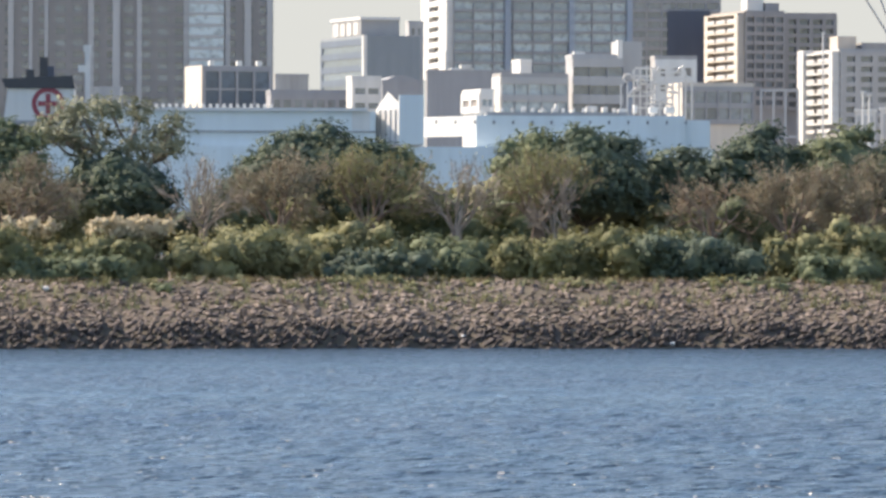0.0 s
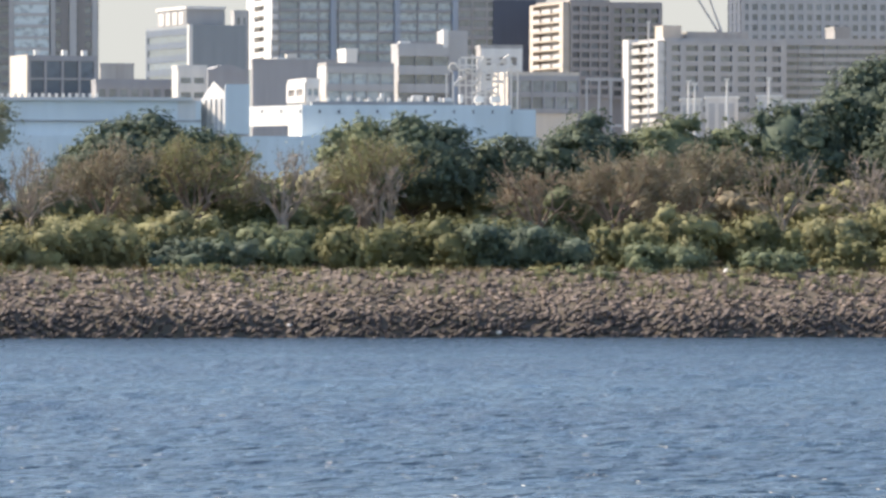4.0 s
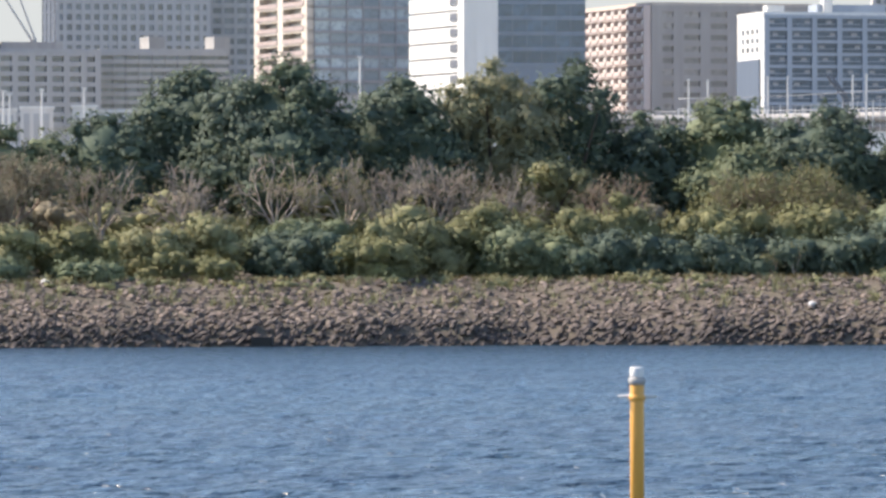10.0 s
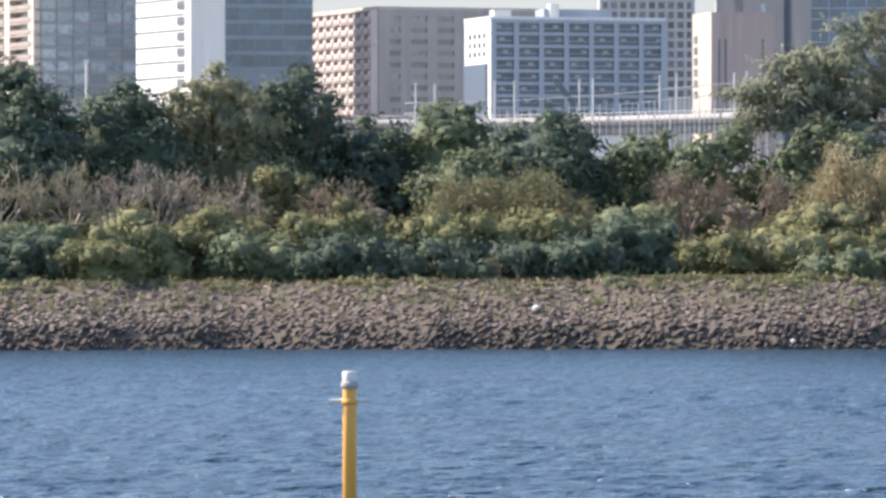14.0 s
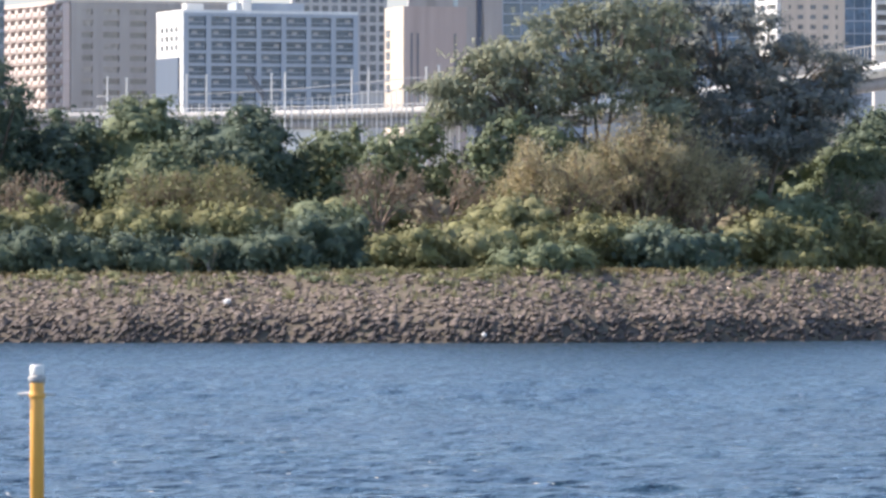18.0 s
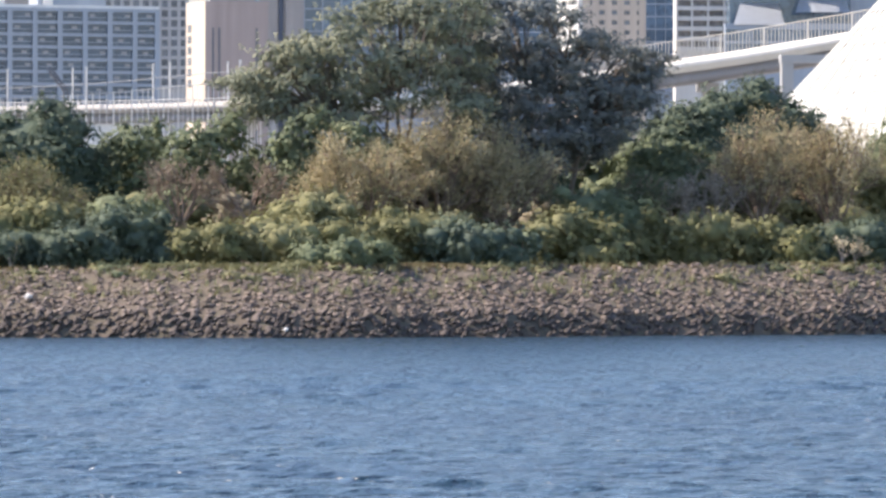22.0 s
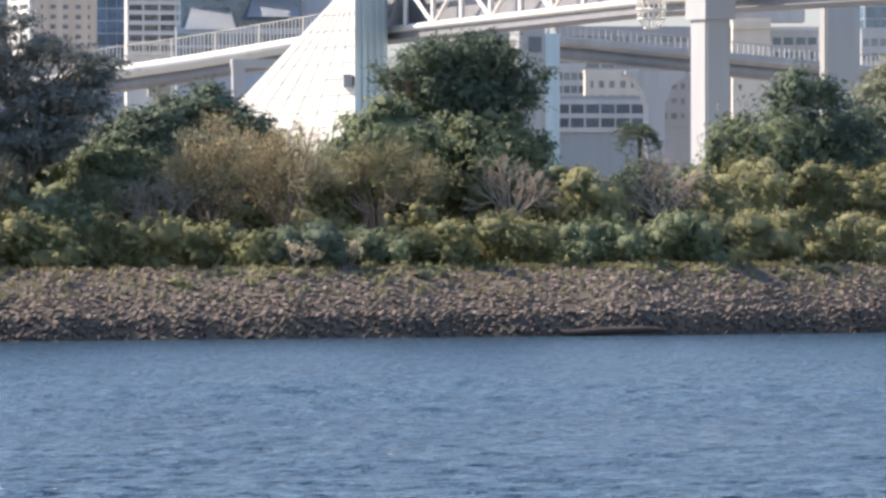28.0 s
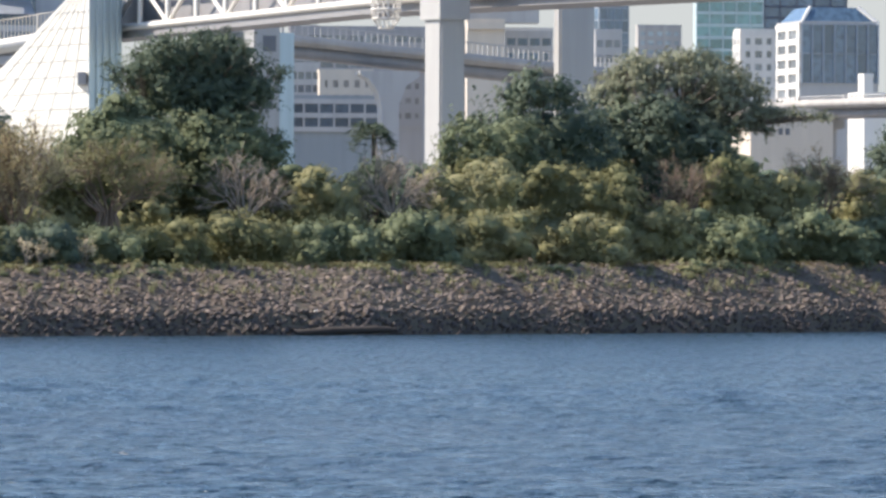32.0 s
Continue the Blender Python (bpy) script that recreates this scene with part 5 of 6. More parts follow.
def forked(rng, base, way, length, radius, levels, spread, up=0.15, min_r=0.02, kids=(2, 3)):
    """Branching limbs as rows for tubes(), and the tips."""
    segs, tips = [], []

    def grow(p, w, ln, r, lv):
        mid = p + w * ln * 0.5
        w2 = w + rng.normal(size=3) * 0.16 + np.array([0, 0, up * 0.4])
        w2 /= np.linalg.norm(w2)
        end = mid + w2 * ln * 0.5
        segs.append((p, mid, r, r * 0.82))
        segs.append((mid, end, r * 0.82, r * 0.62))
        if lv == 0:
            tips.append(end)
            return
        for _ in range(rng.integers(*kids)):
            w3 = w2 + rng.normal(size=3) * spread + np.array([0, 0, up])
            w3 /= np.linalg.norm(w3)
            grow(end if rng.random() < 0.6 else mid, w3, ln * rng.uniform(0.6, 0.85), max(r * 0.58, min_r), lv - 1)

    grow(np.array(base, float), np.array(way, float) / np.linalg.norm(way), length, radius, levels)
    return segs, tips


def stand(u, s):
    d = shore(u) + s
    return d, bank_point(u, s)


def bush(u0, u1, v_top, s, material, label, leaf=0.24, cover=0.92, lobe=0.24, deep=5.0, dome=0.16, name="bush", loose=0.42, group="bushes on the bank"):
    """A dense bush that reaches the ground, from bearing u0 to u1."""
    rng, u = rng_next(), (u0 + u1) / 2
    d, g = stand(u, s)
    w, h = (u1 - u0) / FOCAL * d, lift(v_top, d) - g.z
    label = label if len(label.split()) > 3 else label + " on the bank"
    b = thing(name, g - Vector((0, 0, 0.1)), label, "bush", group, -math.degrees((u - UC) / FOCAL))
    me = clump_mesh("foliage", lobes_for(w, min(deep, w), h, rng, lobe, dome), material, rng, leaf, cover, core=0.84, loose=loose, mass=[(0, 0.5, h * 0.3, w * 0.6, min(deep, w) / 2, h * 0.68)])
    child("foliage", me, b)
    for _ in range(3):
        sg, _t = forked(rng, (rng.uniform(-w, w) * 0.3, 0, 0), (rng.normal() * 0.4, -0.1, 1), h * 0.35, 0.06, 1, 0.4)
        v, f = tubes(sg, 4)
        child("stem", raw_mesh("stem", v, f, TWIG), b)
    return b


def tree(u0, u1, v_top, v_low, s, material, label, leaf=0.31, cover=0.95, lobe=0.17, deep=7.5, dome=0.5, core=0.68, loose=0.34, bark=None, name="tree", clear=False):
    """A tree whose crown spans the bearings u0 to u1 and the marks v_top to v_low, on a forked trunk."""
    rng, u = rng_next(), (u0 + u1) / 2
    d, g = stand(u, s)
    v_low = v_low if clear else max(v_low, 385)
    w, h, low = (u1 - u0) / FOCAL * d, lift(v_top, d) - lift(v_low, d), lift(v_low, d) - g.z
    label = label if len(label.split()) > 3 else label + " on the island"
    b = thing(name, g - Vector((0, 0, 0.1)), label, "tree", "trees on the island", -math.degrees((u - UC) / FOCAL))
    domes = []
    if core > 0.65:
        lobes, domes = crown_lobes(w, min(deep, w), h, rng, min(0.6 + 0.04 * h, 0.95) * lobe / 0.17)
        domes = [(x, y, z + max(low, 0.0), rx, ry, rz) for x, y, z, rx, ry, rz in domes]
    else:
        lobes = lobes_for(w, min(deep, w), h, rng, lobe, dome, None, core > 0.58)
    lobes[:, 2] += max(low, 0.0)
    mass = domes or [(0, 0.3, max(low, 0.0) + h * 0.45, w * 0.5, min(deep, w) * 0.5, h * 0.55)]
    child("crown", clump_mesh("crown", lobes, material, rng, leaf, cover, core, loose, 0.2, domes, mass), b)
    segs = [((0, 0, 0), (0.1, 0, max(low, 0.5) + h * 0.25), 0.028 * (low + h), 0.02 * (low + h))]
    for k in range(5):
        t = lobes[rng.integers(len(lobes))][:3]
        p = np.array([0.05, 0, max(low, 0.5) * rng.uniform(0.5, 1.0)])
        segs.append((p, p + (t - p) * 0.55, 0.014 * (low + h), 0.008 * (low + h)))
        segs.append((p + (t - p) * 0.55, t, 0.008 * (low + h), 0.003 * (low + h)))
    v, f = tubes(segs, 7)
    child("trunk", raw_mesh("trunk", v, f, bark or BARK), b)
    return b


def twig_shrub(u0, u1, v_top, s, label, leaf_mat=None, leaves=900, stems=8, twig=None, levels=4, leaf=0.16, lean=0.0, fan=0.75, thick=0.115, name="shrub"):
    """A half-bare shrub: a fan of forking stems with thin leaves left at the tips."""
    rng, u = rng_next(), (u0 + u1) / 2
    d, g = stand(u, s)
    w, h = (u1 - u0) / FOCAL * d, lift(v_top, d) - g.z
    label = label if len(label.split()) > 3 else label + " in the island thicket"
    b = thing(name, g - Vector((0, 0, 0.1)), label, "shrub", "half-bare shrubs", -math.degrees((u - UC) / FOCAL))
    stalks, tips = [], []
    z0 = h * (0.25 if leaf_mat in (GOLD_LEAF,) else 0.4)
    h -= z0
    for k in range(stems):
        f = (k + 0.5) / stems * 2 - 1
        sg, tp = forked(rng, (f * w * 0.05, rng.uniform(-0.5, 0.5), 0), (f * fan * 1.5 + lean + rng.normal() * 0.15, rng.normal() * 0.2, 1), h * 0.34, thick, levels, 0.5, 0.04, 0.028, (2, 4))
        stalks.append(sg)
        tips += tp
    tips = np.array(tips)
    k = h / max(np.percentile(tips[:, 2], 96), 0.1)
    kx = min(1.6, (w / 2) / max(np.percentile(np.abs(tips[:, 0]), 92), 0.1))
    scale = np.array([kx, 1.0, k])
    segs = []
    for sg in stalks:
        sg = [(np.array(p) * scale + [0, 0, z0], np.array(q) * scale + [0, 0, z0], r, e) for p, q, r, e in sg]
        sg.append(((sg[0][0][0] * 2.5, sg[0][0][1], 0), sg[0][0], thick * 1.15, thick))
        v, f = tubes(sg, 3)
        child("stem", raw_mesh("stem", v, f, twig or TWIG), b)
        segs += sg
    if leaf_mat:
        pts = np.concatenate([np.array([q for p, q, r, e in segs if r < thick * 0.5]), tips * scale + [0, 0, z0]])
        n = int(leaves * (2.6 if leaves > 1400 else 1.1))
        c = pts[rng.integers(len(pts), size=n)] + rng.normal(size=(n, 3)) * 0.28
        way = c - [0, 0, z0]
        way = way / np.linalg.norm(way, axis=1, keepdims=True) + rng.normal(size=(n, 3)) * 0.35
        v, f = leaf_quads(c, rng.normal(size=(n, 3)) + [-0.3, -0.3, 0.5], leaf * 1.25, leaf * 0.42, rng, way)
        child("foliage", raw_mesh("foliage", v, f, leaf_mat), b)
    return b


def spreading(u, s, ru, rv, fu, fv, count, dense_from, material, label, name, tips, seed, forks_at=((-0.35, 0.62), (-0.12, 0.66), (0.1, 0.7), (0.3, 0.6)), core=0.3):
    """A spreading tree: leaning trunks that fork into flat layered pads of needles, open below.
    ru, rv: outline of the top; fu, fv: lower edge of the pads; tips: ends of its long boughs."""
    rng = np.random.default_rng(seed)
    d, g = stand(u, s)
    k = d / FOCAL
    b = thing(name, g - Vector((0, 0, 0.1)), label, "tree", "trees on the island", -math.degrees((u - UC) / FOCAL))
    pads = []
    for j in range(count):
        uu = rng.uniform(ru[0], ru[-1])
        top, low = float(np.interp(uu, ru, rv)), float(np.interp(uu, fu, fv))
        dense = uu > dense_from
        vv = top + 8 + max(low - top - 8, 4) * rng.random() ** (0.9 if dense else 1.2)
        r = rng.uniform(0.4, 0.95) if dense else rng.uniform(0.5, 1.05)
        pads.append(((uu - u) * k, rng.uniform(-3.5, 3.5), lift(vv, d) - g.z, r * 1.3, r, r * (0.7 if dense else 0.6)))
    for uu, vv in tips:
        for _ in range(3):
            r = rng.uniform(0.4, 0.8)
            pads.append(((uu + rng.normal() * 10 - u) * k, rng.uniform(-1.5, 1.5), lift(vv + rng.normal() * 5, d) - g.z, r * 1.3, r, r * 0.42))
    pads = np.array(pads)
    span, height = (ru[-1] - ru[0]) * k, lift(min(rv), d) - g.z
    child("crown", clump_mesh("crown", pads, material, rng, 0.24, 1.0, core, 0.6, 0.1, (), [(0, 0, height * 0.55, span * 0.55, 5.0, height * 0.5)]), b)
    segs, forks = [], []
    for x, reach in forks_at:
        p = np.array([x * span * 0.3, rng.normal() * 0.3, 0.0])
        for j in range(6):
            q = p + np.array([x * span * 0.09 + rng.normal() * 0.18, rng.normal() * 0.2, height * reach / 6])
            segs.append((p, q, 0.27 - 0.032 * j, 0.27 - 0.032 * (j + 1)))
            if j >= 1:
                forks.append(q)
            p = q
    forks = np.array(forks)
    for pad in pads:
        t = pad[:3]
        low = forks[forks[:, 2] < t[2] + 0.4]
        low = low if len(low) else forks
        p = low[np.argmin(np.linalg.norm((low - t) * [1, 1, 0.8], axis=1))]
        m = p + (t - p) * 0.5 + [0, 0, -0.25 + rng.normal() * 0.25]
        segs.append((p, m, 0.11, 0.075))
        segs.append((m, t, 0.075, 0.03))
    v, f = tubes(segs, 5)
    child("trunk", raw_mesh("trunk", v, f, LIMB), b)
    return b


def palm(u, v_top, s):
    """A small fan palm: a straight fibrous trunk under a head of arching fronds."""
    rng = rng_next()
    d, g = stand(u, s)
    h = lift(v_top, d) - g.z - 0.9
    b = thing("palm_tree", g - Vector((0, 0, 0.1)), "small dark palm with arching fronds", "tree", "trees on the island")
    v, f = tubes([((0, 0, 0), (0.1, 0, h * 0.5), 0.2, 0.17), ((0.1, 0, h * 0.5), (0.05, 0, h), 0.17, 0.15)], 8)
    child("trunk", raw_mesh("trunk", v, f, BARK), b)
    for k in range(26):
        a, rise, reach = k * 2.4, rng.uniform(-0.3, 1.3), rng.uniform(1.1, 1.7)
        out = np.array([math.cos(a), math.sin(a), 0.0])
        rib = [np.array([0.05, 0, h]) + out * reach * t + np.array([0, 0, (rise * t - 1.1 * t * t) * reach]) for t in np.linspace(0, 1, 6)]
        v, f = tubes([(rib[i], rib[i + 1], 0.03, 0.02) for i in range(5)], 3)
        vs, fs, side = [v], [f], np.array([-out[1], out[0], 0.0])
        c = np.repeat(np.array(rib[2:]), 8, 0) + rng.normal(size=(32, 3)) * 0.06
        way = np.tile(np.array([out * 0.8 + side * w + [0, 0, -0.3] for w in np.linspace(-1.2, 1.2, 8)]), (4, 1))
        q, e = leaf_quads(c + way * 0.22, rng.normal(size=(32, 3)) * 0.3 + [0, 0, 1], 0.62, 0.09, rng, way)
        child("frond", raw_mesh("frond", np.concatenate([v, q]), np.concatenate([f, e + len(v)]), DARK_LEAF), b)
    return b


# trees, left to right along the island
T = tree
T(-130, 95, 215, 330, 36, GREEN_LEAF, "green broadleaf tree in the island thicket")
T(115, 300, 268, 385, 34, DARK_LEAF, "dark evergreen tree wrapped in creeper")
T(400, 690, 228, 330, 38, DARK_LEAF, "dark green tree with drooping leaf clumps")
T(560, 760, 262, 340, 36, GREEN_LEAF, "low green tree in the thicket")
T(870, 1020, 240, 330, 37, GREEN_LEAF, "green broadleaf tree in the island thicket")
T(930, 1135, 218, 395, 36, DARK_LEAF, "dark green tree with drooping leaf clumps")
T(1120, 1270, 268, 380, 38, DARK_LEAF, "low dark evergreen tree")
T(1255, 1430, 228, 330, 37, DARK_LEAF, "dark green tree with drooping leaf clumps")
T(1400, 1590, 228, 330, 38, GREEN_LEAF, "green broadleaf tree in the island thicket")
T(1540, 1640, 232, 310, 38, GREEN_LEAF, "low green tree in the thicket")
T(1625, 1780, 196, 345, 38, DARK_LEAF, "dark evergreen tree of the tall grove")
T(1720, 1990, 130, 350, 40, DARK_LEAF, "tall domed evergreen tree of the grove", lobe=0.19)
T(1850, 2150, 128, 360, 36, DARK_LEAF, "tall domed evergreen tree with lit leaf clumps", lobe=0.2)
T(1930, 2120, 200, 375, 33, DARK_LEAF, "dark evergreen tree at the front of the grove", lobe=0.19)
T(2090, 2350, 150, 350, 38, DARK_LEAF, "dark domed evergreen tree of the grove", lobe=0.19)
T(2280, 2500, 98, 380, 36, GREY_OLIVE, "tall thin-leaved olive tree", cover=1.2, core=0.64, loose=0.45, leaf=0.24, lobe=0.14)
T(2420, 2620, 88, 330, 39, DARK_LEAF, "tall dark tree with an uneven top", lobe=0.18, core=0.6, loose=0.32)
T(2420, 2560, 262, 360, 32, OLIVE_LEAF, "small olive tree at the thicket's edge", core=0.6, loose=0.35)
T(2575, 2690, 212, 330, 42, DARK_LEAF, "dark tree filling the gap in the grove")
T(2600, 2760, 196, 320, 39, DARK_LEAF, "open dark tree with gaps", core=0.5, loose=0.4, lobe=0.18)
T(2690, 2890, 175, 300, 41, GREEN_LEAF, "green tree in the middle of the island")
T(2740, 2930, 262, 370, 34, GREEN_LEAF, "green creeper-covered tree")
T(2850, 3075, 203, 350, 37, DARK_LEAF, "rounded mound of dark creeper over a tree", lobe=0.2)
T(3040, 3180, 255, 350, 40, DARK_LEAF, "dark tree behind the thicket")
T(3085, 3210, 188, 300, 38, GREEN_LEAF, "slender green tree", core=0.55, loose=0.35, lobe=0.2)
T(3190, 3400, 200, 320, 37, GREEN_LEAF, "open green tree with pale limbs", core=0.5, loose=0.4, lobe=0.18)
spreading(3590, 34, (3330, 3400, 3480, 3580, 3680, 3760), (140, 80, 42, 2, -6, 10), (3330, 3420, 3520, 3640, 3760), (200, 240, 232, 222, 240), 190, 9000, PINE_LEAF, "large spreading grey-green pine with layered boughs", "pine_tree",
          ((3290, 162), (3320, 158), (3345, 148), (3370, 162), (3395, 172), (3420, 150), (3360, 185), (3410, 205), (3450, 215)), 7, ((-0.3, 0.5), (-0.1, 0.62), (0.02, 0.66), (0.16, 0.62), (0.3, 0.6)))
spreading(3860, 35, (3690, 3740, 3800, 3860, 3930, 4000, 4050), (52, -4, -14, -12, 30, 78, 126), (3690, 3760, 3830, 3940, 4050), (190, 270, 320, 315, 190), 285, 3000, SHADE_LEAF, "dense dark blue-green pine leaning against its neighbour", "pine_tree",
          ((4050, 105), (4070, 118), (4040, 140)), 9, core=0.5)
T(3365, 3500, 200, 330, 33, GREEN_LEAF, "open green tree below the boughs", core=0.5, loose=0.45, lobe=0.18)
T(3450, 3640, 214, 330, 32, GREEN_LEAF, "low green tree below the pine", core=0.55, loose=0.4, lobe=0.2)
T(3620, 3760, 240, 340, 34, GREEN_LEAF, "low green tree under the pine boughs")
T(4010, 4240, 195, 340, 37, DARK_LEAF, "dark tree beside the pine")
T(4090, 4370, 168, 330, 39, DARK_LEAF, "dark wide tree before the bridge", core=0.7, loose=0.3, lobe=0.2, dome=0.25)
T(3990, 4180, 255, 350, 33, GREEN_LEAF, "young green tree at the thicket's edge")
spreading(4680, 38, (4560, 4585, 4630, 4700, 4765, 4795, 4812), (135, 86, 66, 52, 66, 110, 150), (4560, 4610, 4680, 4770, 4812), (150, 168, 186, 212, 186), 170, 4000, DARK_LEAF, "tall lumpy dark evergreen before the anchorage", "tree", ((4825, 140), (4540, 125)), 23)
T(4600, 4780, 84, 218, 39, DARK_LEAF, "dark evergreen close behind its neighbour", clear=True)
T(4450, 4650, 176, 320, 36, GREEN_LEAF, "green tree at the foot of the anchorage")
T(4590, 4850, 190, 350, 35, GREEN_LEAF, "green creeper-covered tree")
palm(5000, 212, 36)
T(4950, 5050, 262, 330, 34, DARK_LEAF, "low dark tree below the palm", core=0.5, loose=0.5)
T(5165, 5420, 126, 330, 36, DARK_LEAF, "large green tree near the bridge piers", lobe=0.2, core=0.62, loose=0.45, dome=0.35)
T(5110, 5230, 190, 300, 35, GREEN_LEAF, "thin open tree beside the white pier", core=0.4, loose=0.55, lobe=0.16)
T(5150, 5290, 205, 330, 34, GREEN_LEAF, "low green tree before the larger one", lobe=0.2)
spreading(5530, 39, (5400, 5450, 5540, 5640, 5690), (150, 100, 84, 105, 165), (5400, 5560, 5690), (230, 250, 215), 150, 5600, PINE_LEAF, "open grey-green tree with bare limbs", "tree", ((5620, 185), (5650, 192), (5680, 200), (5710, 203), (5740, 206), (5770, 205), (5800, 208), (5700, 225), (5660, 230)), 17)
T(5350, 5640, 150, 330, 37, DARK_LEAF, "broad dark tree under the grey-green crown", lobe=0.2, core=0.6, loose=0.45)
T(5868, 6080, 205, 310, 36, DARK_LEAF, "dark tree at the end of the island")
spreading(215, 37, (70, 130, 200, 260, 310), (225, 182, 170, 180, 222), (70, 200, 310), (262, 300, 268), 34, 9000, PINE_LEAF, "open thin tree with grey-green leaves", "tree", ((320, 215), (90, 215)), 29)

# the inner thicket that closes the view between the named trees
THICKET = ([-400, 300, 450, 900, 1300, 1600, 1750, 2100, 2300, 2600, 2900, 3300, 3500, 3700, 3900, 4000, 4300, 4440, 4600, 4850, 5100, 5200, 5500, 5700, 5900, 6400],
           [300, 330, 290, 285, 275, 265, 215, 215, 255, 265, 265, 268, 258, 250, 248, 238, 262, 300, 245, 290, 290, 225, 215, 290, 265, 265])
r0 = np.random.default_rng(77)
u = -330.0
while u < 6350:
    w = float(r0.uniform(130, 190))
    top = float(np.interp(u + w / 2, *THICKET)) + float(r0.uniform(-4, 28))
    mat = (DARK_LEAF, GREEN_LEAF, DARK_LEAF, OLIVE_LEAF if u < 1600 or u > 4300 else DARK_LEAF)[int(r0.integers(4))]
    bush(u, u + w, top, float(r0.uniform(38, 47)), mat, "tall dense bush of the inner thicket", leaf=0.56, cover=0.42, group="inner thicket")
    if r0.random() < 0.8:
        mat = (OLIVE_LEAF, BROWN_LEAF, OLIVE_LEAF, GREEN_LEAF)[int(r0.integers(4))]
        bush(u + 20, u + w + 20, float(r0.uniform(325, 360)), float(r0.uniform(31, 34)), mat, "brownish undergrowth bush behind the crest", leaf=0.36, cover=0.5, loose=0.5, group="undergrowth")
    u += w * 0.72

# half-bare shrubs
S = twig_shrub
S(-60, 130, 292, 27, "brown half-bare shrub", BROWN_LEAF, 1800)
S(295, 425, 288, 26, "grey bare forking shrub", BROWN_LEAF, 700, thick=0.1, twig=PALE_BARK)
S(415, 570, 282, 27, "tall brown half-bare shrub", BROWN_LEAF, 2200)
S(565, 740, 272, 28, "tall grey-brown half-bare shrub", OLIVE_LEAF, 2200)
S(735, 880, 290, 26, "bare forking shrub", BROWN_LEAF, 1000, twig=PALE_BARK)
S(870, 1035, 270, 27, "olive-brown half-bare shrub", OLIVE_LEAF, 2200)
S(930, 1030, 320, 25, "bare forking shrub", None, 0, thick=0.1, twig=PALE_BARK)
S(1185, 1330, 320, 27, "brown bare shrub", BROWN_LEAF, 1200)
S(1310, 1480, 300, 27, "brown half-bare shrub", BROWN_LEAF, 2400)
S(1440, 1620, 282, 28, "tall brown half-bare shrub", BROWN_LEAF, 3000)
S(1620, 1760, 295, 27, "pale bare shrub leaning in the wind", OLIVE_LEAF, 700, lean=0.2, twig=PALE_BARK, stems=6)
S(1770, 1910, 300, 26, "bare grey forking shrub", BROWN_LEAF, 500, twig=PALE_BARK, lean=0.15, thick=0.1)
S(1930, 2080, 280, 27, "pale bare shrub leaning in the wind", OLIVE_LEAF, 900, lean=0.25, twig=PALE_BARK, stems=6)
S(2050, 2200, 285, 27, "pale bare shrub leaning in the wind", OLIVE_LEAF, 900, lean=0.25, twig=PALE_BARK, stems=6)
S(2130, 2260, 305, 26, "bare grey forking shrub", BROWN_LEAF, 500, twig=PALE_BARK, lean=0.2, thick=0.1)
S(2220, 2370, 285, 27, "brown bare shrub", BROWN_LEAF, 500, lean=0.15, twig=PALE_BARK)
S(2350, 2470, 310, 26, "bare shrub with pale stems", BROWN_LEAF, 600, twig=PALE_BARK)
S(2540, 2660, 315, 27, "brown bare shrub", BROWN_LEAF, 700, lean=0.2)
S(2770, 2900, 312, 27, "olive half-bare shrub", OLIVE_LEAF, 1500, lean=0.15)
S(2880, 3040, 305, 26, "olive half-bare shrub", OLIVE_LEAF, 2300, lean=0.1)
S(3150, 3290, 300, 27, "dark brown bare shrub", BROWN_LEAF, 700, thick=0.1)
S(3260, 3420, 300, 27, "dark brown bare shrub with arching stems", BROWN_LEAF, 700, thick=0.1)
S(3430, 3640, 268, 26, "golden-brown wide shrub", GOLD_LEAF, 4200, stems=12)
S(3560, 3800, 228, 27, "golden-brown wide shrub", GOLD_LEAF, 6500, stems=14)
S(3700, 3880, 268, 27, "golden-brown wide shrub", GOLD_LEAF, 3600, stems=12)
S(4040, 4150, 330, 25, "bare grey twiggy shrub", BROWN_LEAF, 500, twig=PALE_BARK)
S(4110, 4220, 318, 25, "bare grey twiggy shrub", BROWN_LEAF, 500, twig=PALE_BARK)
S(3990, 4080, 322, 26, "low green half-bare shrub", GREEN_LEAF, 1600)
S(4160, 4330, 232, 26, "golden brown fan-shaped shrub", GOLD_LEAF, 4200, stems=13, fan=0.6)
S(4290, 4450, 236, 26, "golden brown fan-shaped shrub", GOLD_LEAF, 3600, stems=13, fan=0.6)
S(4420, 4640, 262, 27, "olive-brown half-bare shrub", OLIVE_LEAF, 3000, stems=13)
S(4700, 4850, 285, 26, "bare red-brown forking shrub", BROWN_LEAF, 300, thick=0.14, twig=PALE_BARK)
S(4960, 5110, 280, 26, "bare red-brown forking shrub", BROWN_LEAF, 500, thick=0.14, twig=PALE_BARK)
S(5480, 5610, 290, 27, "brown bare shrub", BROWN_LEAF, 1000)
S(5730, 5860, 282, 27, "brown half-bare shrub", BROWN_LEAF, 1600)

